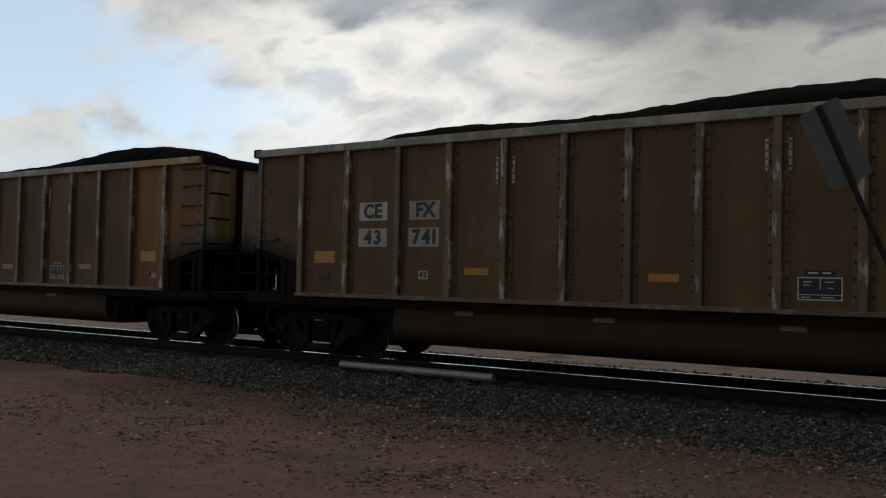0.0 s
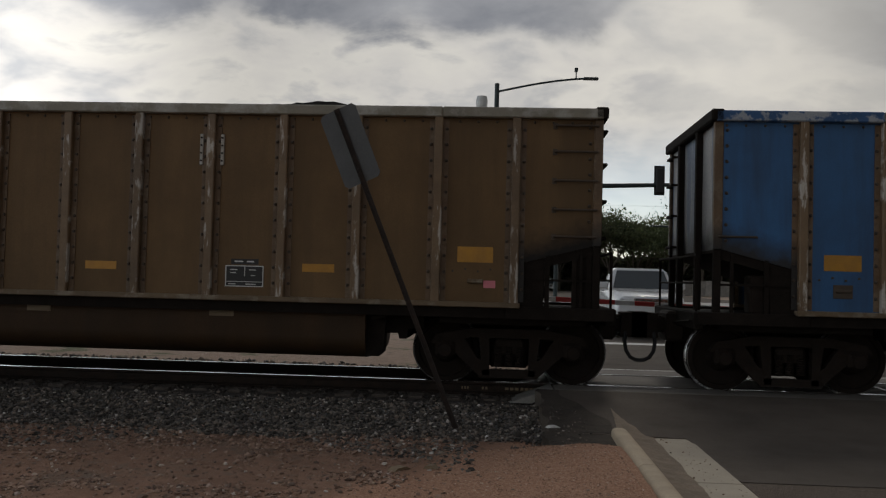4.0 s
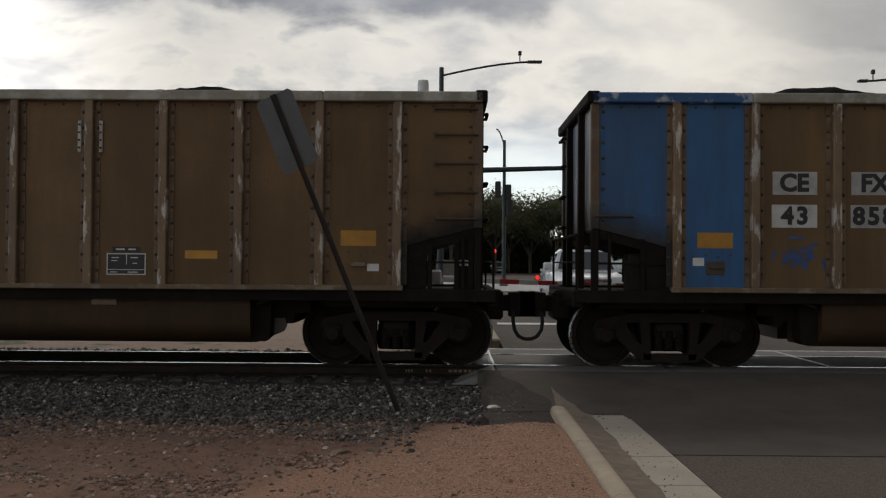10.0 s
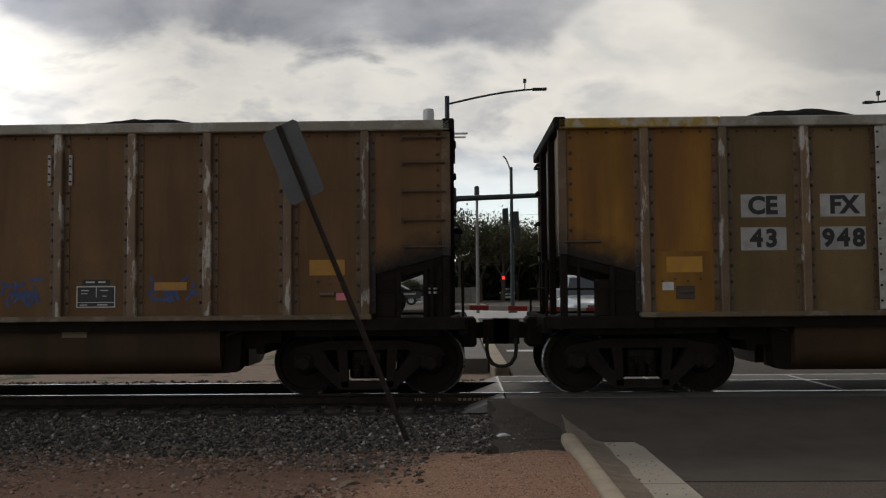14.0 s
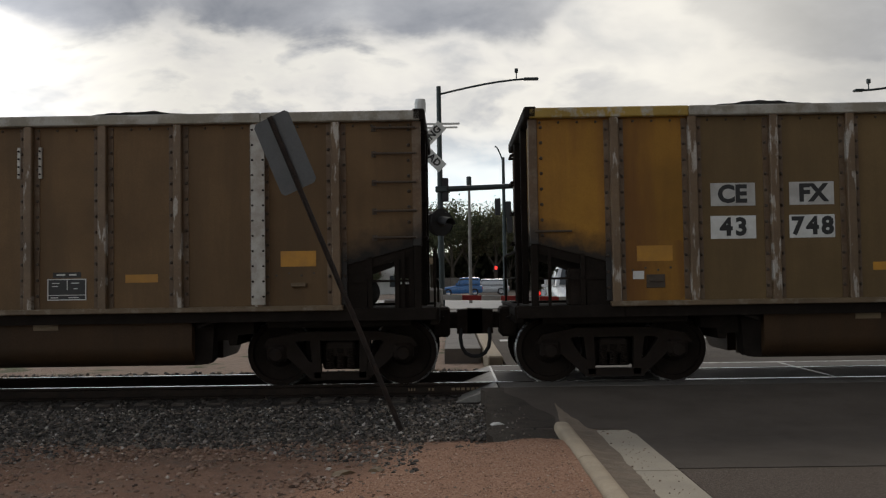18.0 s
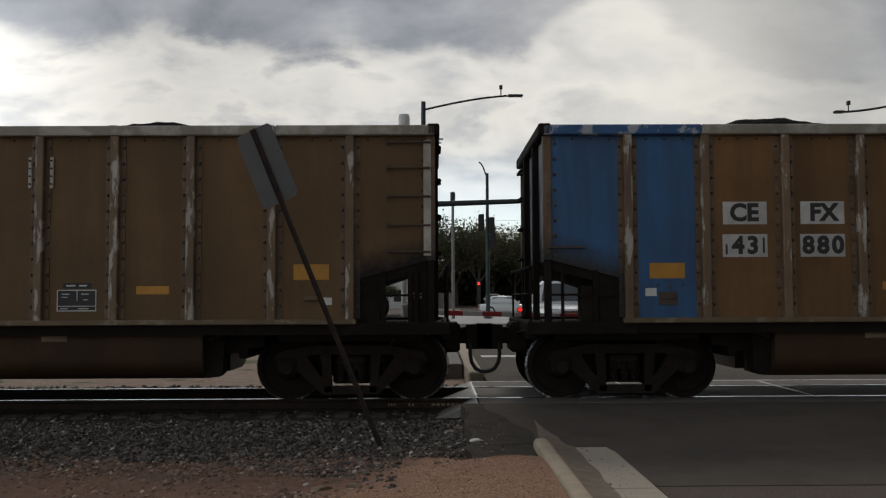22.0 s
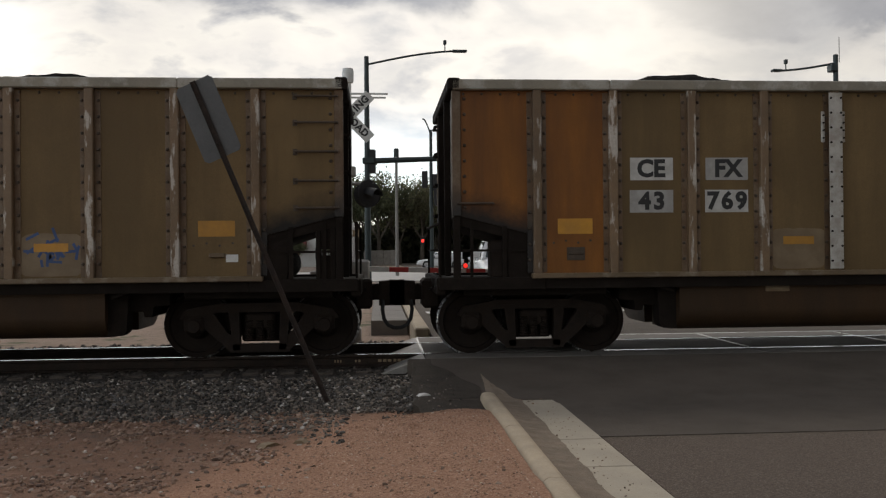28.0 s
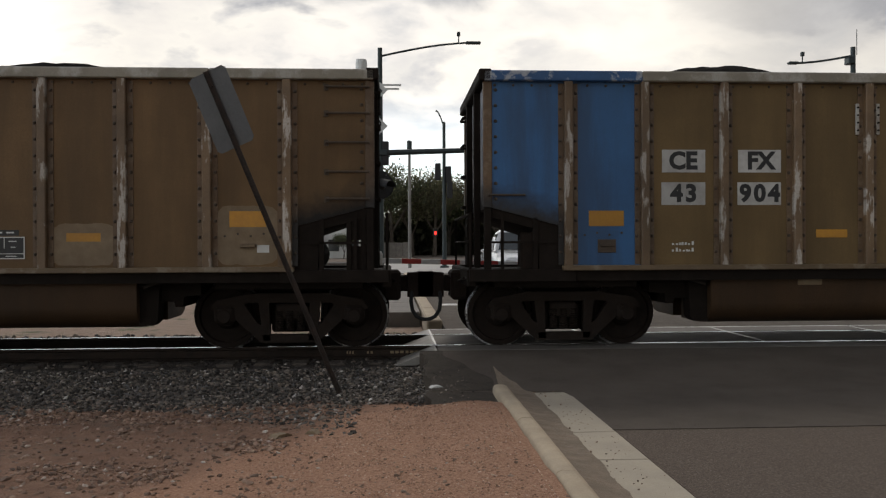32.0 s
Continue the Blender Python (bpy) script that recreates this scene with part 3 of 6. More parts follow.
        for y in (-1, 1):
            part("corner_post", Mesh().box(s * 7.24, s * 7.36, y * (SIDE + 0.03), y * (SIDE - 0.06), 1.93, TOP - 0.13, 0.01), FLANGE, car)
            part("corner_leg", Mesh().box(s * 7.25, s * 7.35, y * (SIDE + 0.02), y * (SIDE - 0.06), 1.05, 1.93, 0.01), SOOT, car)
            if y < 0:
                part("platform_strut", Mesh().box(s * 6.62, s * 6.68, y * SIDE, y * (SIDE - 0.06), 1.08, 1.80).box(s * 7.08, s * 7.12, y * SIDE, y * (SIDE - 0.05), 1.08, 1.88).box(s * 6.25, s * 7.3, y * SIDE, y * (SIDE - 0.03), 1.45, 1.48), SOOT, car)
            if y < 0:
                part("bulkhead_gusset", Mesh().prism([(s * 6.2, 1.08), (s * 6.60, 1.08), (s * 6.62, 1.64), (s * 7.28, 1.81), (s * 7.28, 1.99), (s * 6.2, 1.71)], y * (SIDE - 0.022), y * (SIDE - 0.06)), SOOT, car)
        part("platform", Mesh().box(s * 6.1, s * 7.55, -1.45, 1.45, 1.00, 1.06, 0.01).box(s * 6.1, s * 7.55, -1.58, -1.45, 0.93, 1.10, 0.01).box(s * 6.1, s * 7.55, 1.45, 1.58, 0.93, 1.10, 0.01).box(s * 7.45, s * 7.58, -1.5, 1.5, 0.86, 1.10, 0.02), SOOT, car, "sooty end platform")
        part("platform_rail", Mesh().path([(s * 7.52, -1.35, 1.08), (s * 7.52, -1.35, 1.85), (s * 7.52, 1.35, 1.85), (s * 7.52, 1.35, 1.08)], 0.016).path([(s * 7.52, -1.35, 1.48), (s * 7.52, 1.35, 1.48)], 0.014), SOOT, car)
        part("centre_sill", Mesh().box(s * 4.0, s * 7.55, -0.3, 0.3, 0.62, 1.0, 0.02), SOOT, car)
        part("tub_end", Mesh().prism([(s * 4.19, 0.36), (s * 4.38, 0.36), (s * 4.44, 0.42), (s * 4.47, 0.98), (s * 4.19, 0.98)], -1.30, -1.02), SOOT, car)
        part("brake_rigging", Mesh().prism([(s * 4.19, 0.66), (s * 4.62, 0.68), (s * 4.64, 0.60), (s * 4.74, 0.60), (s * 4.76, 0.74), (s * 4.98, 0.76), (s * 4.98, 0.98), (s * 4.19, 0.98)], -1.15, 0.6), SOOT, car)
        part("body_bolster", Mesh().box(s * 5.2, s * 7.2, -1.35, 1.35, 0.84, 0.995, 0.02), SOOT, car)
        if s > 0:
            part("brake_reservoir", Mesh().lathe([(0.0, -1.30), (0.12, -1.29), (0.20, -1.24), (0.23, -1.15), (0.23, 0.1), (0.0, 0.15)], (6.42, 0, 1.30), "y", 18), SOOT, car, smooth=True)
            part("step_panel", Mesh().box(6.98, 7.05, -1.50, -1.44, 1.08, 1.86, 0.01).box(7.17, 7.25, -1.50, -1.44, 1.08, 1.90, 0.01).box(7.05, 7.17, -1.485, -1.46, 1.10, 1.42).box(7.05, 7.17, -1.485, -1.46, 1.50, 1.88), SOOT, car, "sooty end ladder panel")
        else:
            part("valve_box", Mesh().box(-6.84, -6.46, -1.44, -1.12, 1.08, 1.60, 0.03), STEEL_DARK, car, "dark brake valve box")
            part("brake_panel", Mesh().box(-6.48, -6.22, -1.30, -1.26, 1.08, 1.70), SOOT, car)
        c = part("coupler", Mesh().box(s * 7.5, s * 7.86, -0.13, 0.13, 0.74, 0.98, 0.03).prism([(s * 7.82, 0.66), (s * 8.20, 0.66), (s * 8.20, 1.04), (s * 7.82, 1.02)], -0.22, 0.16).box(s * 7.45, s * 7.72, -0.34, 0.34, 0.62, 1.06, 0.04), STEEL_DARK, car, "black knuckle coupler")
        hose = [(s * 7.88, -0.20, 0.74), (s * 7.87, -0.26, 0.60), (s * 7.89, -0.28, 0.47), (s * 7.95, -0.28, 0.375), (s * 8.03, -0.28, 0.335), (s * 8.10, -0.28, 0.33)]
        part("air_hose", Mesh().path(hose, 0.028), RUBBER, c)
        part("uncoupling_lever", Mesh().path([(s * 7.62, -1.45, 0.98), (s * 7.62, -0.3, 0.9), (s * 7.8, -0.2, 0.98)], 0.014), SOOT, car)
        for z in (2.05, 2.55, 3.05, 3.5):
            far = 1.38 if s < 0 else -0.96
            part("end_rung", Mesh().path([(s * 7.33, far, z), (s * 7.42, far, z), (s * 7.42, far - 0.42, z), (s * 7.33, far - 0.42, z)], 0.017), SOOT, car)
    for s, y in ((1, -1), (-1, 1)):
        for z in (2.05, 2.41, 2.80, 3.19, 3.54):
            part("ladder_rung", Mesh().path([(s * 6.72, y * SIDE, z), (s * 6.72, y * (SIDE + 0.07), z), (s * 7.29, y * (SIDE + 0.07), z), (s * 7.29, y * SIDE, z)], 0.011).box(s * 6.69, s * 6.75, y * SIDE, y * (SIDE + 0.02), z - 0.04, z + 0.04), RIVET, car)
    for s, y in ((-1, -1), (1, 1)):
        part("grab_iron", Mesh().path([(s * 6.80, y * SIDE, 2.10), (s * 6.80, y * (SIDE + 0.07), 2.10), (s * 7.29, y * (SIDE + 0.07), 2.10), (s * 7.29, y * SIDE, 2.10)], 0.011), RIVET, car)
    for x in (STATIONS[5], STATIONS[9]):
        for s in (-1, 1):
            part("riveted_bracket", Mesh().box(x + s * 0.12, x + s * 0.17, -SIDE - 0.03, -SIDE, 2.93, 3.36, 0.008), WHITE_STRIP, car)
    m = Mesh()
    for x in (STATIONS[5], STATIONS[9]):
        for s in (-1, 1):
            for k in range(4):
                m.tube((x + s * 0.145, -SIDE - 0.045, 2.99 + k * 0.105), (x + s * 0.145, -SIDE - 0.03, 2.99 + k * 0.105), 0.014, n=6)
    tagged(part("bracket_bolts", m, SOOT, car), kind="stuff")
    mid = lambda i: (STATIONS[i - 1] + STATIONS[i]) / 2
    for i, z in ((5, 1.57), (8, 1.52), (11, 1.55)):
        part("amber_strip", Mesh().box(mid(i) - 0.22, mid(i) + 0.22, -SIDE - 0.006, -SIDE, z - 0.055, z + 0.055), AMBER, car)
    for i in (2, 13):
        part("amber_panel", Mesh().box(mid(i) - 0.24, mid(i) + 0.24, -SIDE - 0.006, -SIDE, 1.68, 1.89), AMBER, car)
        if i == 13:
            part("latch", Mesh().box(mid(i) - 0.10, mid(i) + 0.11, -SIDE - 0.05, -SIDE, 1.40, 1.46, 0.012), SILL_PAINT, car)
        else:
            part("latch_plate", Mesh().box(mid(i) - 0.12, mid(i) + 0.13, -SIDE - 0.012, -SIDE, 1.32, 1.50, 0.004).box(mid(i) - 0.09, mid(i) + 0.10, -SIDE - 0.035, -SIDE - 0.012, 1.40, 1.44, 0.006), RIVET, car, "dark riveted latch plate")
        m = Mesh()
        for k in range(4):
            m.tube((mid(i) - 0.30 + k * 0.17, -SIDE - 0.015, 1.56 + 0.03 * (k % 2)), (mid(i) - 0.30 + k * 0.17, -SIDE, 1.56 + 0.03 * (k % 2)), 0.016, n=8)
        tagged(part("bolts", m, RIVET, car), kind="stuff")
    c = mid(10)
    plate = part("data_plate", Mesh().box(c - 0.265, c + 0.265, -SIDE - 0.006, -SIDE, 1.27, 1.56).box(c - 0.19, c + 0.19, -SIDE - 0.006, -SIDE, 1.575, 1.65), BLACK, car, "black data plate with white frame")
    m, y0, y1 = Mesh(), -SIDE - 0.010, -SIDE - 0.006
    for x0, x1, z0, z1 in ((-0.265, 0.265, 1.27, 1.283), (-0.265, 0.265, 1.547, 1.56), (-0.265, -0.252, 1.283, 1.547), (0.252, 0.265, 1.283, 1.547), (0.0, 0.009, 1.41, 1.547), (-0.252, 0.252, 1.335, 1.343), (-0.20, -0.10, 1.495, 1.508), (-0.20, -0.12, 1.455, 1.465), (0.06, 0.16, 1.495, 1.508), (0.09, 0.15, 1.42, 1.43), (-0.22, -0.12, 1.30, 1.312), (0.02, 0.16, 1.30, 1.312), (-0.14, -0.02, 1.605, 1.625), (0.03, 0.13, 1.605, 1.625)):
        m.box(c + x0, c + x1, y0, y1, z0, z1)
    part("plate_writing", m, WHITE, plate)
    for i, zz in ((3, 2.565), (4, 2.565), (3, 2.12), (4, 2.12)):
        part("marking_plate", Mesh().box(mid(i) - 0.30 - 0.01 * (zz < 2.5), mid(i) + 0.30, -SIDE - 0.006, -SIDE, zz - 0.155, zz + 0.155), PLATE, car, "pale grey marking plate with black characters")
    part("coal_load", COAL_DATA[0], None, car, "heaped black coal")
    for s in (-1, 1):
        make_truck(car, s * TRUCK)
    return car


master = make_coal_car()
LETTERS = {}


def letters(parent, text, size, x, z, mat=BLACK, y=-SIDE - 0.009, step=0.62):
    """One object for each character, side by side, centred on x."""
    wide = {"1": 0.55, "E": 0.9, "F": 0.9, "I": 0.45, "L": 0.85, "4": 1.0, "C": 1.05, "G": 1.05, "O": 1.05, "N": 1.05}
    w = [size * step * wide.get(c, 1.0) for c in text]
    at = x - sum(w) / 2
    for c, q in zip(text, w):
        if (c, size) not in LETTERS:
            me = lettering(c, size)
            me.materials.clear()
            me.materials.append(mat)
            LETTERS[c, size] = me
        part("character", LETTERS[c, size], None, parent, at=pose(at + q / 2, y, z))
        at += q


# the number on each car, the colour of its painted end (l or r), and its extras, in the order in which they pass
CARS = [
    ("", "r", "yellow", ""), ("741", "r", "orange", "d"), ("967", "r", "yellow", "w"), ("729", "r", "blue", "d"), ("728", "l", "blue", ""), ("884", "l", "blue", ""),
    ("845", "l", "blue", ""), ("822", "l", "orange", "d"), ("821", "l", "yellow", "c"), ("895", "l", "yellow", ""), ("826", "l", "orange", "t"), ("862", "l", "blue", ""),
    ("858", "l", "blue", "cw"), ("962", "l", "blue", ""), ("898", "l", "blue", "b"), ("770", "l", "orange", "b"), ("948", "l", "yellow", "s"), ("772", "l", "orange", "s"),
    ("757", "l", "orange", ""), ("945", "l", "blue", "s"), ("748", "l", "yellow", ""), ("921", "l", "blue", "d"), ("881", "l", "blue", "d"), ("839", "l", "blue", "d"),
    ("880", "l", "blue", ""), ("852", "l", "blue", "dswc"), ("778", "l", "orange", ""), ("952", "l", "blue", "s"), ("793", "l", "orange", ""), ("875", "l", "orange", "bcs"),
    ("769", "l", "orange", "sc"), ("782", "l", "yellow", "c"), ("934", "l", "blue", "sc"), ("761", "l", "yellow", "dc"), ("904", "l", "blue", "c"), ("816", "l", "blue", ""),
]
PAINT = {"blue": (BLUE, CHORD_BLUE), "orange": (ORANGE, CHORD), "yellow": (YELLOW, CHORD_YELLOW)}
OLIVE = ("822", "821", "895", "948", "748", "875", "769", "782", "904")
RUSTY = ("962", "898", "770", "881", "880", "952", "934")
_painted = {}


def painted(me, mat):
    if (me.name, mat.name) not in _painted:
        c = me.copy()
        c.materials.clear()
        c.materials.append(mat)
        _painted[me.name, mat.name] = c
    return _painted[me.name, mat.name]


def centre(me):
    xs = [v.co.x for v in me.vertices]
    return (min(xs) + max(xs)) / 2


def ragged(x0, x1, z0, z1, y0, y1, seed, rough=0.05, square=7):
    """A thin worn patch with rounded corners and an uneven rim."""
    rng = random.Random(seed)
    cx, cz, w, h = (x0 + x1) / 2, (z0 + z1) / 2, (x1 - x0) / 2, (z1 - z0) / 2
    out = []
    for k in range(36):
        a = 2 * math.pi * k / 36
        c, t = math.cos(a), math.sin(a)
        q = (abs(c) ** square + abs(t) ** square) ** (-1 / square) * (1 - rng.random() * rough)
        out.append((cx + w * c * q, cz + h * t * q))
    return Mesh().prism(out, y0, y1)


train = []
for number, (digits, end, colour, extra) in enumerate(CARS):
    car = copy_thing(master, pose((number - 1) * PITCH - 4.9, 0, 0))
    words = {"blue": "two blue end panels", "orange": "rust-orange end panels", "yellow": "yellow-ochre end panels"}[colour]
    tagged(car, "grimy brown coal gondola with %s, heaped with coal" % words)
    want = -1 if end == "l" else 1
    shade = BROWN_OLIVE if digits in OLIVE else BROWN_RUST if digits in RUSTY else BROWN
    for ob in list(car.children):
        kind = ob.name.split(".")[0]
        if kind in ("end_panel", "chord_end", "end_sheet"):
            x = centre(ob.data) * (-1 if abs(ob.rotation_euler.z) > 1 else 1)
            if x * want > 0:
                body, chord = PAINT[colour]
                ob.data = painted(ob.data, chord if kind == "chord_end" else END_WEAR[colour] if kind == "end_sheet" else body)
                if kind == "end_panel":
                    tagged(ob, "weathered %s end panel" % colour)
            elif kind == "end_panel" and shade is not BROWN:
                ob.data = painted(ob.data, shade)
        elif kind in ("side_panel", "side_sheet") and shade is not BROWN:
            ob.data = painted(ob.data, shade)
        elif kind == "coal_load":
            ob.data = COAL_DATA[4 if number == 0 else 0 if number < 4 else 1 + number % 3]
    mid = lambda i: (STATIONS[i - 1] + STATIONS[i]) / 2
    if digits:
        plates = [ob for ob in car.children if ob.name.startswith("marking_plate")]
        for text, i, z in (("CE", 3, 2.565), ("FX", 4, 2.565), ("43", 3, 2.12), (digits, 4, 2.12)):
            plate = min(plates, key=lambda ob: abs(centre(ob.data) - mid(i)) + abs(sum(v.co.z for v in ob.data.vertices) / len(ob.data.vertices) - z))
            letters(plate, text, 0.325, mid(i), z - 0.005)
            if text == "43" and digits in ("839", "880", "852", "952", "934", "921"):
                part("old_marks", Mesh().box(mid(3) - 0.272, mid(3) - 0.245, -SIDE - 0.009, -SIDE - 0.006, z - 0.12, z + 0.02).box(mid(3) + 0.235, mid(3) + 0.262, -SIDE - 0.009, -SIDE - 0.006, z - 0.10, z + 0.11), BLACK, plate, "remains of older dark characters")
            if z < 2.3 and digits == "748":
                plate.data = painted(plate.data, WHITE)
                tagged(plate, "fresh white marking plate with black characters")
    if "d" in extra:
        tag = part("tag_plate", Mesh().box(mid(4) - 0.09, mid(4) + 0.09, -SIDE - 0.006, -SIDE, 1.43, 1.57), PLATE, car)
        letters(tag, "42", 0.13, mid(4), 1.50)
    elif number % 2:
        part("tag_plate", Mesh().box(mid(4) - 0.06, mid(4) + 0.06, -SIDE - 0.006, -SIDE, 1.44, 1.55), PALE_PATCH, car)
    if "w" in extra:
        m = Mesh()
        rng = random.Random(number)
        for k in range(7):
            x = (-1.75 if number < 4 else 1.9) + 0.20 * k
            for _ in range(3):
                q, z, a, l = x + rng.uniform(-0.05, 0.06), 0.72 + rng.uniform(-0.06, 0.06), rng.choice((1.57, 1.4, 0.9, 2.2, 0.1)), rng.uniform(0.05, 0.12)
                u, w = (math.cos(a) * l, math.sin(a) * l), (-math.sin(a) * 0.014, math.cos(a) * 0.014)
                m.prism([(q - u[0] - w[0], z - u[1] - w[1]), (q + u[0] - w[0], z + u[1] - w[1]), (q + u[0] + w[0], z + u[1] + w[1]), (q - u[0] + w[0], z - u[1] + w[1])], -1.447, -1.43)
        tagged(part("painted_scrawl", m, PALE_PATCH, car, "faded pale painted scrawl"), kind="stuff")
    if "t" in extra:
        m, x = Mesh(), mid(12)
        for s in (-1, 1):
            m.prism([(x + s * 0.06, 1.40), (x + s * 0.12, 1.45), (x + s * 0.26, 1.72), (x + s * 0.28, 1.50), (x + s * 0.16, 1.30)], -SIDE - 0.006, -SIDE)
        m.prism([(x - 0.10, 1.52), (x + 0.10, 1.52), (x + 0.04, 1.40), (x - 0.04, 1.40)], -SIDE - 0.006, -SIDE).prism([(x - 0.08, 1.68), (x + 0.08, 1.68), (x + 0.03, 1.57), (x - 0.03, 1.57)], -SIDE - 0.006, -SIDE).prism([(x - 0.035, 1.34), (x + 0.035, 1.34), (x, 1.12)], -SIDE - 0.006, -SIDE)
        part("painted_emblem", m, TEAL, car, "turquoise winged paint mark")
    if "b" in extra:
        rng = random.Random(number)
        for x in (mid(6), mid(8), mid(9), mid(11)):
            m = Mesh()
            for _ in range(26):
                q, z = x + rng.gauss(0, 0.15), rng.gauss(1.5, 0.08)
                a, l = rng.uniform(0, 3.14), rng.uniform(0.03, 0.10)
                u, w = (math.cos(a) * l, math.sin(a) * l), (-math.sin(a) * 0.018, math.cos(a) * 0.018)
                m.prism([(q - u[0] - w[0], z - u[1] - w[1]), (q + u[0] - w[0], z + u[1] - w[1]), (q + u[0] + w[0], z + u[1] + w[1]), (q - u[0] + w[0], z - u[1] + w[1])], -SIDE - 0.003 - 0.0001 * _, -SIDE)
            tagged(part("painted_scrawl", m, BLUE_MARK, car, "faded blue painted scrawl"), kind="stuff")
    if colour != "blue" and end == "l" and number % 4 != 2:
        part("yellow_patch", ragged(mid(2) - 0.42, mid(2) + 0.42, 1.15, 1.97, -SIDE - 0.002, -SIDE, number, 0.04, 16), YELLOW, car, "worn yellow lower patch")
    if "s" in extra:
        i = {"948": 4, "772": 3, "945": 12, "852": 11, "952": 11, "875": 9, "769": 5, "934": 11}.get(digits, 5)
        m = Mesh().box(STATIONS[i] - 0.095, STATIONS[i] + 0.095, -SIDE - 0.102, -SIDE - 0.085, SILL + 0.09, TOP - 0.16, 0.005)
        strip = part("repair_strip", m, WHITE_STRIP, car, "pale riveted repair strip")
        m = Mesh()
        for k in range(12):
            for s in (-1, 1):
                m.tube((STATIONS[i] + s * 0.072, -SIDE - 0.115, SILL + 0.2 + k * 0.205), (STATIONS[i] + s * 0.072, -SIDE - 0.10, SILL + 0.2 + k * 0.205), 0.016, n=6)
        tagged(part("rivets", m, SOOT, strip), kind="stuff")
    if "c" in extra:
        for i in (2, 5, 8, 11, 13):
            if (number == 8 or (number + i) % 3) and (i != 2 or end == "r"):
                part("cleaned_patch", ragged(mid(i) - 0.41, mid(i) + 0.41, 1.17, 1.74 if i in (5, 8, 11) else 1.97, -SIDE - 0.003, -SIDE, number * 20 + i), PALE_PATCH, car, "pale cleaned paint round the strip")
    if digits == "782":
        part("bare_patch", Mesh().box(mid(2) - 0.34, mid(2) - 0.08, -SIDE - 0.004, -SIDE, 2.62, 3.02), SPOT, car, "pale primer patch")
    if digits in ("858", "962", "898"):
        rng = random.Random(number + 50)
        m = Mesh()
        for k in range(30):
            q, z, a, l = mid(3) + rng.gauss(0.05, 0.16), rng.gauss(1.55, 0.09), rng.uniform(0, 3.14), rng.uniform(0.03, 0.10)
            u, w = (math.cos(a) * l, math.sin(a) * l), (-math.sin(a) * 0.018, math.cos(a) * 0.018)
            m.prism([(q - u[0] - w[0], z - u[1] - w[1]), (q + u[0] - w[0], z + u[1] - w[1]), (q + u[0] + w[0], z + u[1] + w[1]), (q - u[0] + w[0], z - u[1] + w[1])], -SIDE - 0.003 - 0.0001 * k, -SIDE)
        tagged(part("painted_scrawl", m, BLUE_MARK, car, "faded blue painted scrawl"), kind="stuff")
    if digits in ("839", "880"):
        part("worn_edge", Mesh().box(7.20, 7.30, -SIDE - 0.034, -SIDE - 0.031, 2.0, TOP - 0.2), WHITE_STRIP, car, "bare pale corner edge")
    if digits == "904":
        m = Mesh()
        rng = random.Random(7)
        for k in range(14):
            q, z = mid(3) - 0.16 + 0.045 * (k % 7) + rng.uniform(-0.01, 0.01), 1.42 - 0.09 * (k // 7)
            m.box(q, q + 0.028, -SIDE - 0.005, -SIDE, z, z + rng.uniform(0.02, 0.055))
        tagged(part("chalk_marks", m, WHITE, car, "small white chalk marks, unreadable"), kind="stuff")
    if number % 3 != 1:
        part("paper_tag", Mesh().box(mid(13) + 0.12, mid(13) + 0.28, -SIDE - 0.006, -SIDE, 1.34, 1.44), PINK if number % 5 == 0 else WHITE, car)
    if number % 4 == 0:
        part("paper_tag", Mesh().box(mid(2) - 0.30, mid(2) - 0.15, -SIDE - 0.006, -SIDE, 1.44, 1.55), WHITE, car)
    train.append(car)
for ob in [master, *master.children_recursive]:
    bpy.data.objects.remove(ob)




# ---- ground, track and road ----
def smooth(a, b, v):
    k = max(0.0, min(1.0, (v - a) / (b - a)))
    return k * k * (3 - 2 * k)


def ground_z(x, y):
    d = abs(y)
    z = -0.19 - 0.035 * smooth(1.2, 1.45, d) - 0.065 * smooth(1.75, 3.4, d)
    if y < -3:
        z += 0.17 * smooth(-0.9, 1.0, x) * smooth(-4.1, -4.7, y)
        z += 0.024 * noise.noise((x * 1.3, y * 1.3, 0.0)) + 0.016 * noise.noise((x * 4, y * 4, 3.0))
    elif y > 3:
        z += 0.20 * smooth(4.0, 16.0, y) + 0.03 * noise.noise((x * 0.4, y * 0.4, 1.0)) * smooth(4, 8, y) * (1 - smooth(18, 24, y))
    if x > 1.1 and -60 < y < 34:
        z = min(z, -0.34)
    return z


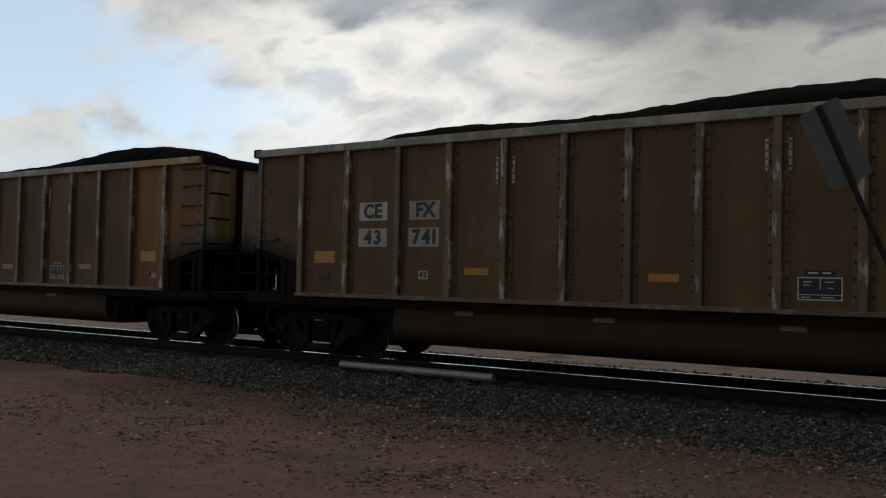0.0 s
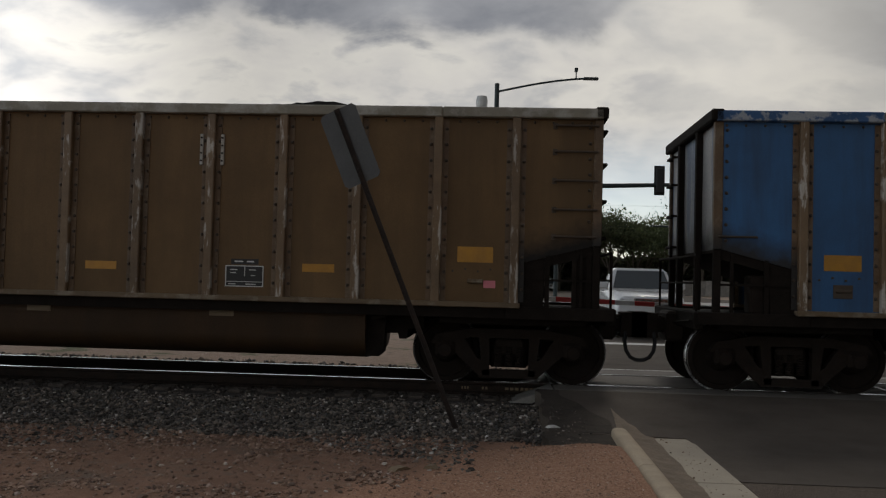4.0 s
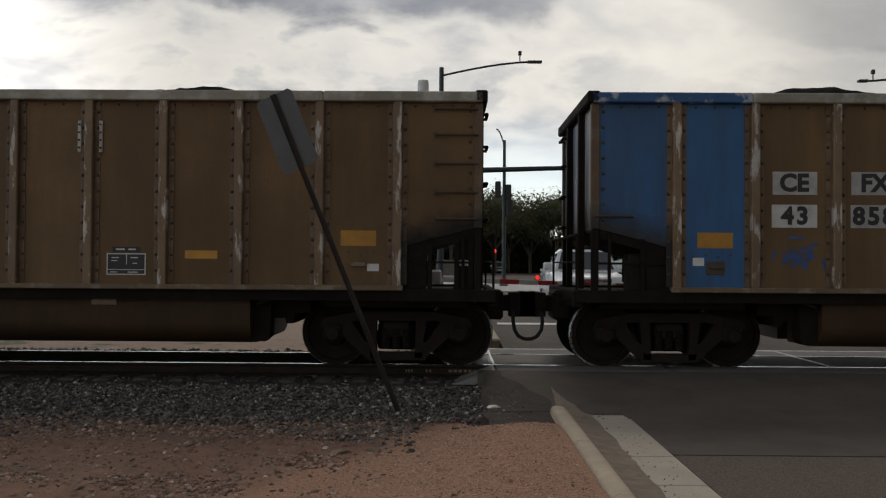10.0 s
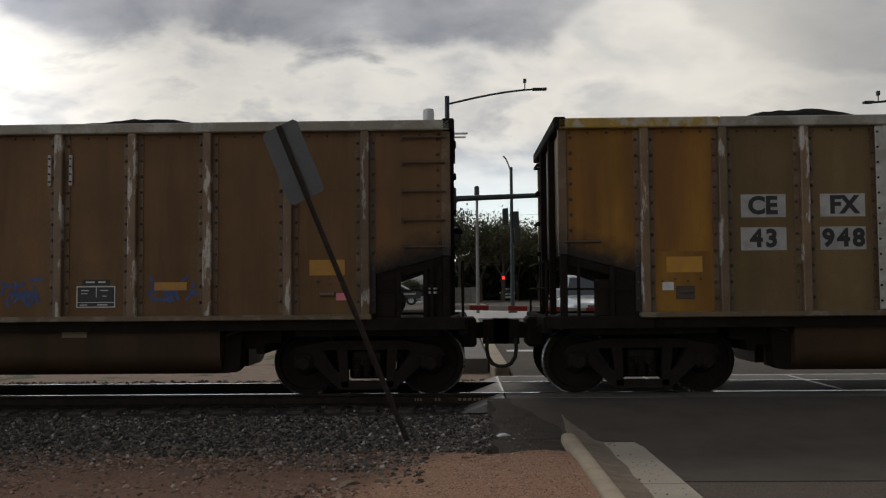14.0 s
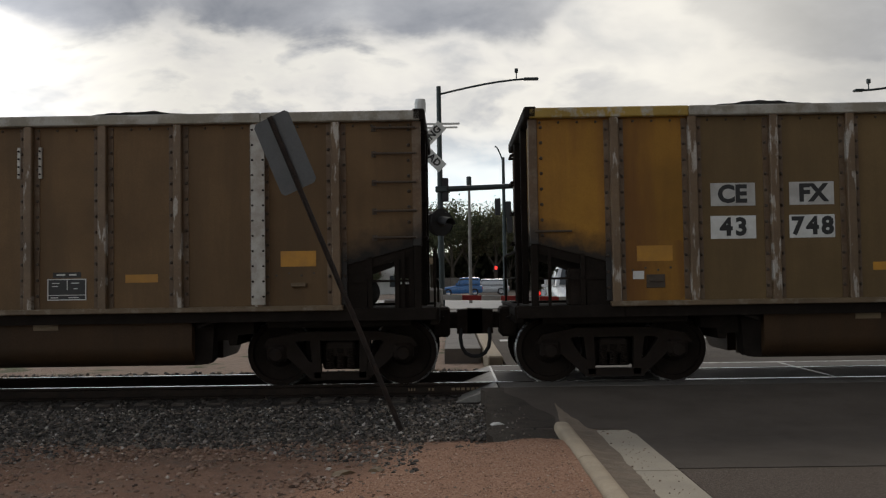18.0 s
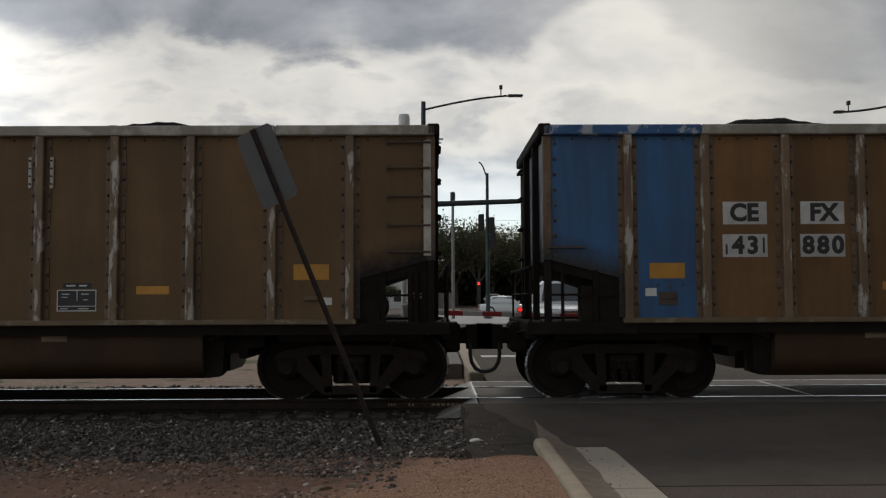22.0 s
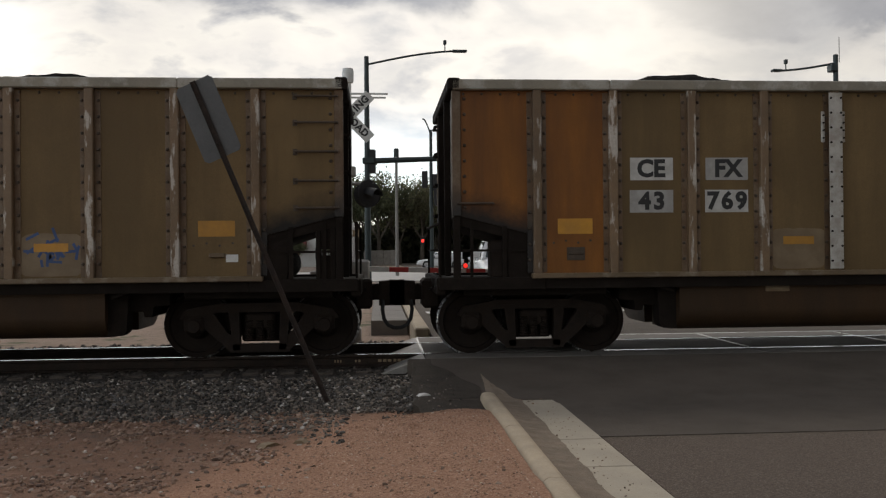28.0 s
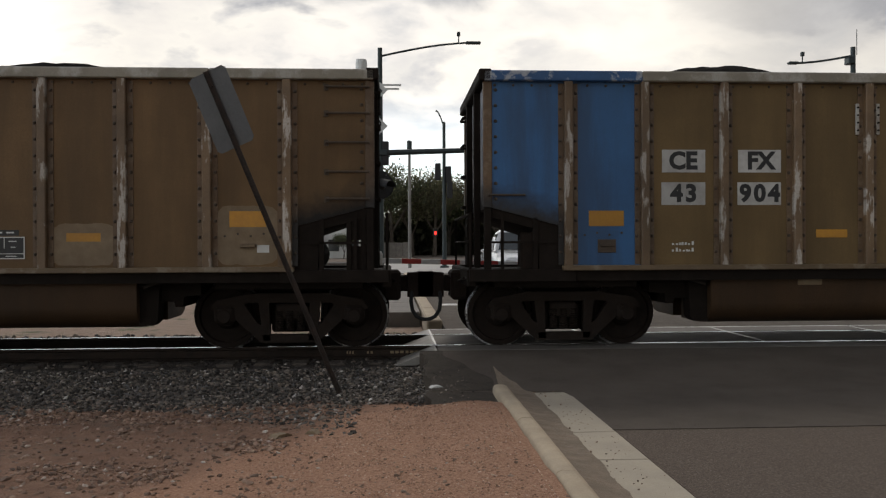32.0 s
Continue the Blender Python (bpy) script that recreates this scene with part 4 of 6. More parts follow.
def make_ground():
    xs = np.concatenate([[-1500, -700, -350, -180, -100, -60], np.arange(-40, -16, 1.0), np.arange(-16, 0.9, 0.13), [0.9, 1.0, 1.1, 1.12, 1.3, 1.6, 2.5, 6, 12, 20, 26, 40, 70, 120, 250, 600, 1500]])
    ys = np.concatenate([[-900, -300, -100, -40, -20], np.arange(-14, -9, 0.5), np.arange(-9, -1, 0.13), [-0.9, 0, 0.9], np.arange(1.2, 6, 0.3), np.arange(6, 34, 1.5), [34, 34.1, 40, 60, 100, 160, 300, 700, 1500, 3000]])
    v = [(x, y, ground_z(x, y)) for x in xs for y in ys]
    n = len(ys)
    f = [(i * n + j, (i + 1) * n + j, (i + 1) * n + j + 1, i * n + j + 1) for i in range(len(xs) - 1) for j in range(n - 1)]
    m = bpy.data.materials.new("dirt_and_ballast")
    m.use_nodes = True
    nt = m.node_tree
    N, K = nt.nodes.new, nt.links.new
    p = nt.nodes["Principled BSDF"]
    p.inputs["Roughness"].default_value = 0.95
    geo, sep = N("ShaderNodeNewGeometry"), N("ShaderNodeSeparateXYZ")
    K(geo.outputs["Position"], sep.inputs[0])

    def tex(scale, detail=6.0):
        t = N("ShaderNodeTexNoise")
        t.inputs["Scale"].default_value, t.inputs["Detail"].default_value, t.inputs["Roughness"].default_value = scale, detail, 0.65
        K(geo.outputs["Position"], t.inputs["Vector"])
        return t.outputs["Fac"]

    def op(kind, a, b, c=None):
        q = N("ShaderNodeMath")
        q.operation = kind
        for i, s in enumerate((a, b, c)):
            if isinstance(s, (int, float)):
                q.inputs[i].default_value = s
            elif s is not None:
                K(s, q.inputs[i])
        return q.outputs[0]

    def span(s, a, b):
        q = N("ShaderNodeMapRange")
        q.inputs[1].default_value, q.inputs[2].default_value = a, b
        K(s, q.inputs[0])
        return q.outputs[0]

    def mix(fac, a, b):
        q = N("ShaderNodeMix")
        q.data_type = "RGBA"
        K(fac, q.inputs[0])
        for i, s in ((6, a), (7, b)):
            if isinstance(s, tuple):
                q.inputs[i].default_value = (*s, 1)
            else:
                K(s, q.inputs[i])
        return q.outputs[2]

    big, mid_, small, tiny = tex(0.9), tex(6.0), tex(38.0, 4.0), tex(120.0, 3.0)
    dirt = mix(span(mid_, 0.3, 0.7), (0.180, 0.095, 0.058), (0.300, 0.168, 0.110))
    dirt = mix(span(op("MULTIPLY_ADD", mid_, 0.35, op("MULTIPLY", big, 0.65)), 0.53, 0.62), dirt, (0.150, 0.103, 0.074))
    dirt = mix(span(tiny, 0.60, 0.72), dirt, (0.36, 0.275, 0.21))
    dirt = mix(span(small, 0.58, 0.74), dirt, (0.13, 0.09, 0.065))
    # finer red gravel by the road
    red = mix(span(small, 0.35, 0.65), (0.27, 0.139, 0.084), (0.46, 0.258, 0.163))
    red = mix(span(tiny, 0.58, 0.70), red, (0.56, 0.355, 0.235))
    edge = op("ADD", sep.outputs[0], op("MULTIPLY", op("ADD", sep.outputs[1], 4.8), -0.55))
    dirt = mix(span(op("MULTIPLY_ADD", big, 0.8, edge), -0.35, 0.05), dirt, red)
    gravel = mix(span(small, 0.3, 0.7), (0.075, 0.072, 0.070), (0.26, 0.25, 0.245))
    gravel = mix(span(tiny, 0.55, 0.75), gravel, (0.035, 0.033, 0.032))
    wave = op("MULTIPLY_ADD", mid_, 1.3, op("MULTIPLY", big, 0.9))
    near = span(op("ADD", sep.outputs[1], wave), -2.75, -2.35)
    far = span(op("SUBTRACT", sep.outputs[1], wave), 1.2, 1.7)
    # beyond the track: pale dry earth with tufts of grass
    pale = mix(span(mid_, 0.4, 0.7), (0.34, 0.240, 0.180), (0.24, 0.175, 0.125))
    pale = mix(span(big, 0.55, 0.62), pale, (0.12, 0.12, 0.06))
    col = mix(near, dirt, gravel)
    col = mix(far, col, pale)
    # dirty ballast under the cars, with the train's shade painted into its colour
    shade_and_grime = op("MULTIPLY", span(op("MULTIPLY_ADD", mid_, 0.25, sep.outputs[1]), -1.42, -1.28), span(op("MULTIPLY", sep.outputs[1], -1.0), -1.5, -1.3))
    col = mix(shade_and_grime, col, mix(span(small, 0.3, 0.7), (0.022, 0.017, 0.014), (0.06, 0.047, 0.038)))
    K(col, p.inputs["Base Color"])
    b = N("ShaderNodeBump")
    b.inputs["Strength"].default_value, b.inputs["Distance"].default_value = 1.0, 0.028
    K(op("ADD", op("MULTIPLY_ADD", mid_, 1.2, small), op("MULTIPLY", tiny, 0.4)), b.inputs["Height"])
    K(b.outputs[0], p.inputs["Normal"])
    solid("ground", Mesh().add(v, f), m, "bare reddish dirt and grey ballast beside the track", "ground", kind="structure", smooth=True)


make_ground()


def stone_material(name, stops, rough=0.85):
    m = bpy.data.materials.new(name)
    m.use_nodes = True
    nt = m.node_tree
    p = nt.nodes["Principled BSDF"]
    p.inputs["Roughness"].default_value = rough
    geo, r, t, q = nt.nodes.new("ShaderNodeNewGeometry"), nt.nodes.new("ShaderNodeValToRGB"), nt.nodes.new("ShaderNodeTexNoise"), nt.nodes.new("ShaderNodeMix")
    els = r.color_ramp.elements
    while len(els) < len(stops):
        els.new(0.5)
    for e, (pos, c) in zip(els, stops):
        e.position, e.color = pos, (*c, 1)
    nt.links.new(geo.outputs["Random Per Island"], r.inputs[0])
    t.inputs["Scale"].default_value = 60
    nt.links.new(geo.outputs["Position"], t.inputs["Vector"])
    q.data_type, q.blend_type = "RGBA", "MULTIPLY"
    q.inputs[0].default_value = 0.3
    nt.links.new(r.outputs[0], q.inputs[6])
    nt.links.new(t.outputs["Color"], q.inputs[7])
    nt.links.new(q.outputs[2], p.inputs["Base Color"])
    return m


def scatter(name, label, count, pick, lo, hi, mat, seed, category="gravel", sink=0.3, flat=0.75):
    """Many small angular stones in one mesh. pick(rng): x, y and the ground's height there."""
    rng = np.random.default_rng(seed)
    phi = (1 + 5 ** 0.5) / 2
    ico = np.array([(-1, phi, 0), (1, phi, 0), (-1, -phi, 0), (1, -phi, 0), (0, -1, phi), (0, 1, phi), (0, -1, -phi), (0, 1, -phi), (phi, 0, -1), (phi, 0, 1), (-phi, 0, -1), (-phi, 0, 1)]) / 1.9
    tri = np.array([(0, 11, 5), (0, 5, 1), (0, 1, 7), (0, 7, 10), (0, 10, 11), (1, 5, 9), (5, 11, 4), (11, 10, 2), (10, 7, 6), (7, 1, 8), (3, 9, 4), (3, 4, 2), (3, 2, 6), (3, 6, 8), (3, 8, 9), (4, 9, 5), (2, 4, 11), (6, 2, 10), (8, 6, 7), (9, 8, 1)])
    P = np.array([pick(rng) for _ in range(count)])
    size = lo + (hi - lo) * rng.random(count) ** 2.2
    V = ico[None] * (1 + 0.30 * rng.standard_normal((count, 12, 1)).clip(-1.5, 1.5)) * (0.65 + 0.7 * rng.random((count, 1, 3)))
    q = rng.standard_normal((count, 4))
    q /= np.linalg.norm(q, axis=1, keepdims=True)
    w, x, y, z = q.T
    R = np.stack([1 - 2 * (y * y + z * z), 2 * (x * y - z * w), 2 * (x * z + y * w), 2 * (x * y + z * w), 1 - 2 * (x * x + z * z), 2 * (y * z - x * w), 2 * (x * z - y * w), 2 * (y * z + x * w), 1 - 2 * (x * x + y * y)], 1).reshape(-1, 3, 3)
    V = np.einsum("nij,nkj->nki", R, V) * size[:, None, None] / 2
    V[:, :, 2] *= flat
    V += P[:, None, :]
    V[:, :, 2] += (size * (0.5 - sink) * flat)[:, None]
    F = (tri[None] + 12 * np.arange(count)[:, None, None]).reshape(-1, 3)
    me = bpy.data.meshes.new(name)
    me.from_pydata(V.reshape(-1, 3), [], F)
    me.materials.append(mat)
    return tagged(new(name, me), label, category, kind="stuff")


BALLAST = stone_material("ballast_stone", [(0.0, (0.020, 0.017, 0.014)), (0.35, (0.066, 0.057, 0.048)), (0.7, (0.148, 0.126, 0.106)), (0.93, (0.24, 0.190, 0.15)), (1.0, (0.56, 0.52, 0.47))])
# stones between the rails: grime, and the shade under the cars as colour
GRIMY_SHADED = stone_material("shaded_grimy_ballast", [(0.0, (0.014, 0.011, 0.009)), (0.6, (0.045, 0.035, 0.028)), (1.0, (0.10, 0.08, 0.065))])
PEBBLE = stone_material("dirt_pebble", [(0.0, (0.11, 0.068, 0.046)), (0.4, (0.25, 0.150, 0.100)), (0.75, (0.21, 0.150, 0.115)), (0.95, (0.33, 0.23, 0.17)), (1.0, (0.60, 0.54, 0.48))])
MIXED = stone_material("dusty_mixed_gravel", [(0.0, (0.095, 0.060, 0.043)), (0.35, (0.21, 0.128, 0.088)), (0.7, (0.31, 0.192, 0.134)), (0.93, (0.37, 0.245, 0.175)), (1.0, (0.58, 0.50, 0.43))])
RED_CHIP = stone_material("red_gravel_chip", [(0.0, (0.15, 0.080, 0.052)), (0.40, (0.36, 0.195, 0.122)), (0.85, (0.52, 0.315, 0.205)), (1.0, (0.70, 0.53, 0.41))])


def shoulder(rng):
    x = -15.5 + 15.95 * rng.random()
    y = -1.32 - 2.55 * rng.random() ** 0.85 - 0.25 * rng.random() * math.sin(x * 1.7)
    if y > -1.56 and abs((x - 0.30 + 0.254) % 0.508 - 0.254) < 0.16:
        y -= 0.5
    return x, y, ground_z(x, y) + 0.02 * rng.random()


def shoulder_left(rng):
    x = -34 + 18.5 * rng.random()
    y = -1.25 - 2.6 * rng.random()
    return x, y, ground_z(x, y) + 0.01


def between(rng):
    x, y = -15 + 15.4 * rng.random(), -1.3 + 2.6 * rng.random()
    return x, y, -0.20


def far_side(rng):
    x, y = -16 + 17 * rng.random(), 1.3 + 2.6 * rng.random()
    return x, y, ground_z(x, y)


def dirt_spot(rng):
    x = -13 + 13.8 * rng.random()
    y = -3.3 - 5.6 * rng.random() ** 1.9
    if noise.noise((x * 1.1, y * 1.1, 5.0)) < 0.0 and rng.random() < 0.6:
        x, y = x + rng.normal() * 0.8, y + rng.normal() * 0.3
    y = min(y, -3.3)
    if x > -0.6 and y > -6.5 and rng.random() < 0.75:
        x -= 4
    return x, y, ground_z(x, y)


def stray(rng):
    x = -9.4 + 9.1 * rng.random() ** 0.75
    y = -3.55 - 2.3 * rng.random() ** 1.8 * (0.6 + 0.4 * math.sin(x * 0.9 + 1.0))
    return x, y, ground_z(x, y)


def clod_spot(rng):
    while True:
        x, y = -11.5 + 11.0 * rng.random(), -3.5 - 4.2 * rng.random()
        k = 0.30 * smooth(-5.3, -4.0, y) + noise.noise((x * 0.8, y * 1.3, 2.0)) + 0.5 * noise.noise((x * 2.6, y * 3.4, 7.0)) - 0.12 * max(0.0, x + 2.5) - 0.06 * (-4.5 - y)
        if k > 0.10 or rng.random() < 0.10:
            return x, y, ground_z(x, y)


def red_spot(rng):
    x = min(1.02, -0.85 + 1.9 * rng.random() + 0.38 * rng.normal())
    y = -4.40 - 4.2 * rng.random() + 0.14 * rng.normal()
    if x < -0.35 + 0.55 * (y + 4.8):
        x += 1.0
    return x, y, ground_z(x, y)


scatter("ballast", "grey crushed-stone ballast on the track shoulder", 36000, shoulder, 0.018, 0.055, BALLAST, 1)
scatter("ballast", "grey crushed-stone ballast further along the track", 6000, shoulder_left, 0.05, 0.11, BALLAST, 2)
scatter("ballast", "grey crushed-stone ballast between the rails", 4500, between, 0.04, 0.09, GRIMY_SHADED, 3)
scatter("ballast", "grey crushed-stone ballast beyond the rails", 3000, far_side, 0.04, 0.10, BALLAST, 4)
scatter("stray_ballast", "grey stones strewn over the dirt beside the ballast", 5500, stray, 0.014, 0.06, BALLAST, 15, sink=0.4)
scatter("pebbles", "loose stones and clods on reddish dirt", 12000, dirt_spot, 0.006, 0.042, PEBBLE, 5, sink=0.45, flat=0.6)
scatter("clods", "grey-brown gravel and clods lying in drifts over the dirt", 19000, clod_spot, 0.010, 0.058, MIXED, 16, sink=0.4, flat=0.65)
scatter("gravel_chips", "fine red gravel chips by the kerb", 20000, red_spot, 0.005, 0.018, RED_CHIP, 6, sink=0.42, flat=0.5)

TIE = material("creosoted_timber", (0.060, 0.046, 0.036), 0.9, 0.0, 0.3, 5, (0.13, 0.11, 0.09), 0.5, 60, 0.4)
track = thing("railway_track", "polished steel rails on dark timber ties in ballast", "railway track", kind="structure")
RAIL_PROFILE = [(-0.037, -0.003), (0.037, -0.003), (0.037, -0.036), (0.009, -0.05), (0.009, -0.14), (0.07, -0.155), (0.07, -0.17), (-0.07, -0.17), (-0.07, -0.155), (-0.009, -0.14), (-0.009, -0.05), (-0.037, -0.036)]
for y in (-0.755, 0.755):
    m, n = Mesh(), len(RAIL_PROFILE)
    m.add([(x, y + a, b) for x in (-420, 420) for a, b in RAIL_PROFILE], [tuple(range(n)), tuple(range(n, 2 * n))] + [(i, (i + 1) % n, n + (i + 1) % n, n + i) for i in range(n)])
    rail = part("rail", m, RAIL, track, "rusty-sided steel rail")
    part("running_surface", Mesh().box(-420, 420, y - 0.034, y + 0.034, -0.003, 0.0), RAIL_TOP, rail, "polished rail head")
    if y < 0:
        m = Mesh()
        for x0, w in ((-0.62, 0.02), (-0.58, 0.02), (-0.54, 0.02), (-0.33, 0.025), (-0.28, 0.03), (0.0, 0.05), (0.07, 0.05), (0.14, 0.05), (0.22, 0.04), (0.28, 0.05), (0.35, 0.04)):
            m.box(x0, x0 + w, y - 0.0115, y - 0.009, -0.112, -0.075)
        part("rail_marks", m, PALE_PATCH, rail, "pale raised rolling marks, unreadable")
tie_data = Mesh().box(-0.115, 0.115, -1.3, 1.3, -0.36, -0.172, 0.015).data("tie", TIE)
for i in range(64):
    part("tie", tie_data, None, track, at=pose(0.30 - 0.508 * i, 0.03 * math.sin(i * 2.3), 0.006 * math.sin(i * 5.1), 0, 0, 0.8 * math.sin(i * 1.7)))
m = Mesh()
for i in range(64, 420):
    x = 0.30 - 0.508 * i
    m.box(x - 0.115, x + 0.115, -1.3, 1.3, -0.36, -0.172)
tagged(part("ties", m, TIE, track), kind="stuff")
plate_data = Mesh().box(-0.09, 0.09, -0.17, 0.17, -0.174, -0.160, 0.004).data("tie_plate", RAIL)
for i in range(40):
    part("tie_plate", plate_data, None, track, at=pose(0.30 - 0.508 * i, -0.755, 0))

CONCRETE = material("crossing_concrete", (0.150, 0.132, 0.114), 0.8, 0.0, 0.18, 2.0, (0.11, 0.10, 0.09), 0.5, 50, 0.15, tint=0.08)
KERB = material("weathered_kerb_concrete", (0.40, 0.32, 0.225), 0.85, 0.0, 0.15, 3.0, (0.33, 0.27, 0.20), 0.5, 60, 0.25, tint=0.05)
GUTTER = material("gutter_concrete", (0.40, 0.345, 0.265), 0.85, 0.0, 0.12, 2.0, (0.34, 0.30, 0.24), 0.4, 60, 0.2, tint=0.06)
ASPHALT = material("fresh_asphalt", (0.088, 0.072, 0.058), 0.9, 0.0, 0.2, 1.2, (0.12, 0.098, 0.08), 0.5, 110, 0.35, spec=0.25)
ASPHALT_STAINED = material("stained_gritty_asphalt", (0.052, 0.043, 0.035), 0.9, 0.0, 0.3, 3.0, (0.085, 0.070, 0.056), 0.6, 90, 0.5, spec=0.2)
ASPHALT_OLD = material("old_coarse_asphalt", (0.165, 0.128, 0.102), 0.95, 0.0, 0.35, 45.0, (0.36, 0.31, 0.27), 0.8, 120, 1.0, spec=0.2, stops=(0.56, 0.64))
EDGE_STEEL = material("polished_panel_edge", (0.62, 0.61, 0.59), 0.3, 1.0, 0.15, 3, (0.35, 0.33, 0.31), 0.5, 30, 0.05)
STREET = material("pale_concrete_street", (0.42, 0.40, 0.375), 0.85, 0.0, 0.12, 0.6, (0.30, 0.28, 0.26), 0.4, 20, 0.1)
GRIT = material("gutter_grit", (0.235, 0.182, 0.132), 0.95, 0.0, 0.25, 5, (0.15, 0.112, 0.082), 0.5, 80, 0.7)
ROAD_PAINT = material("worn_white_road_paint", (0.62, 0.61, 0.58), 0.7, 0.0, 0.12, 4, (0.3, 0.29, 0.28), 0.4, 50)

crossing = thing("level_crossing", "concrete crossing panels between and beside the rails", "level crossing", kind="structure")
for k in range(9):
    x0, x1 = 0.65 + 2.43 * k + 0.012, 0.65 + 2.43 * (k + 1) - 0.012
    for y0, y1 in ((-1.38, -0.80), (-0.665, 0.665), (0.80, 1.62)):
        part("crossing_panel", Mesh().box(x0, x1, y0, y1, -0.16, -0.004 - 0.003 * (k % 2), 0.012), CONCRETE, crossing)
    part("panel_joint", Mesh().box(x0 - 0.026, x0 + 0.006, -0.64, 1.60, -0.1, 0.003), EDGE_STEEL, crossing, "bright steel joint edge")
part("panel_edge", Mesh().box(0.66, 22.5, 1.61, 1.67, -0.16, 0.0), EDGE_STEEL, crossing)
DEFLECTOR = material("scuffed_grey_plate", (0.27, 0.255, 0.235), 0.5, 0.3, 0.15, 3, (0.16, 0.145, 0.13), 0.5, 40, 0.1)
for y0, y1 in ((-1.42, -0.82), (-0.66, 0.66), (0.82, 1.6)):
    part("panel_ramp", Mesh().prism([(0.06, -0.20), (0.36, -0.20), (0.64, -0.05), (0.64, -0.003), (0.60, -0.003), (0.30, -0.11)], y0, y1), DEFLECTOR, crossing, "bent steel deflector plate")


def road_z(y):
    return -0.006 - 0.165 * smooth(-1.4, -4.4, y) - 0.05 * smooth(1.7, 9.0, y)


def road_strip(name, x0, x1, ys, mat, lift=0.0, label="", parent=None):
    m = Mesh()
    v = [(x, y, road_z(y) + lift) for y in ys for x in (x0(y), x1(y))]
    low = [(x, y, z - 0.25) for x, y, z in v]
    n = len(ys)
    f = [(2 * i, 2 * i + 1, 2 * i + 3, 2 * i + 2) for i in range(n - 1)]
    k = len(v)
    f += [(2 * i, 2 * i + 2, k + 2 * i + 2, k + 2 * i) for i in range(n - 1)] + [(2 * i + 1, 2 * i + 3, k + 2 * i + 3, k + 2 * i + 1) for i in range(n - 1)]
    f += [(0, 1, k + 1, k), (k - 2, k - 1, 2 * k - 1, 2 * k - 2)]
    return part(name, m.add(v + low, f), mat, parent, label)


road = thing("road", "two-lane asphalt road over the level crossing", "road", kind="structure")
edge = lambda y: 0.44 + 0.03 * math.sin(y * 5.1) + 0.02 * math.sin(y * 13) + 1.48 * smooth(-3.84, -3.92, y)
road_strip("fresh_asphalt", edge, lambda y: 22.5, [-5.86, -5.4, -4.9, -4.4, -3.93, -3.90, -3.87, -3.84] + list(np.linspace(-3.8, -1.395, 26)), ASPHALT, label="smooth dark asphalt apron", parent=road)
road_strip("old_asphalt", lambda y: 1.94, lambda y: 22.5, [-60, -30, -14, -10, -8, -7, -6.4, -5.865], ASPHALT_OLD, -0.008, "coarse older asphalt", road)
road_strip("far_asphalt", lambda y: 0.95, lambda y: 22.5, [1.675, 3, 5, 8, 12, 20, 33.9], ASPHALT, 0.0, "dark asphalt beyond the track", road)
road_strip("stained_asphalt", lambda y: edge(y) + 0.004 if y > -3.83 else 0.45, lambda y: 0.68 + 0.50 * smooth(-1.5, -3.6, y) + 0.03 * math.sin(y * 7.3), list(np.linspace(-3.83, -1.42, 22)), ASPHALT_STAINED, 0.004, "dark stained asphalt edge", road)
road_strip("asphalt_edge", lambda y: 0.42 + 0.03 * math.sin(y * 5.1) + 0.02 * math.sin(y * 13), lambda y: 1.13, list(np.linspace(-4.75, -3.82, 10)), ASPHALT_STAINED, -0.004, "ragged asphalt edge behind the kerb", road)
part("stop_line", Mesh().box(1.2, 8.6, 8.4, 9.0, -0.06, -0.048), ROAD_PAINT, road, "worn white stop line")
kerb = thing("kerb", "weathered concrete kerb with a rounded end", "kerb", kind="structure")
ends = [-3.80, -5.75, -7.55, -9.4, -11.3, -13.2, -15.1, -17]
for a, b in zip(ends, ends[1:]):
    m = Mesh()
    prof = [(1.095, -0.36), (1.105, -0.115), (1.12, -0.09), (1.15, -0.078), (1.225, -0.079), (1.255, -0.09), (1.275, -0.12), (1.29, -0.17), (1.30, -0.36)]
    n = len(prof)
    if a == ends[0]:
        rings = [(a - 0.02 - 0.10 * (1 - math.cos(t)), 1.0 - (1 - math.sin(t)) * 0.55) for t in (0.2, 0.6, 1.0, 1.57)] + [(b + 0.01, 1.0)]
    else:
        rings = [(a - 0.005, 1.0), (b + 0.005, 1.0)]
    v = [(1.198 + (x - 1.198) * s, y, -0.36 + (z + 0.36) * (0.75 + 0.25 * s)) for y, s in rings for x, z in prof]
    f = [tuple(range(n)), tuple(range(len(v) - n, len(v)))] + [(r * n + i, r * n + (i + 1) % n, (r + 1) * n + (i + 1) % n, (r + 1) * n + i) for r in range(len(rings) - 1) for i in range(n)]
    part("kerb_stone", m.add(v, f), KERB, kerb, smooth=True)
gutter = thing("gutter", "pale concrete gutter slabs along the road edge", "gutter", kind="structure")
for a, b in zip([-3.93, -5.97, -6.94, -8.8, -10.7, -12.6, -14.5], [-5.97, -6.94, -8.8, -10.7, -12.6, -14.5, -16.4]):
    part("gutter_slab", Mesh().box(1.50, 1.925, b + 0.008, a - 0.008, -0.35, -0.166, 0.008), GUTTER, gutter)
m = Mesh()
ys = np.concatenate([np.linspace(-16.4, -9.5, 16), np.linspace(-9.3, -2.6, 90)])
v = []
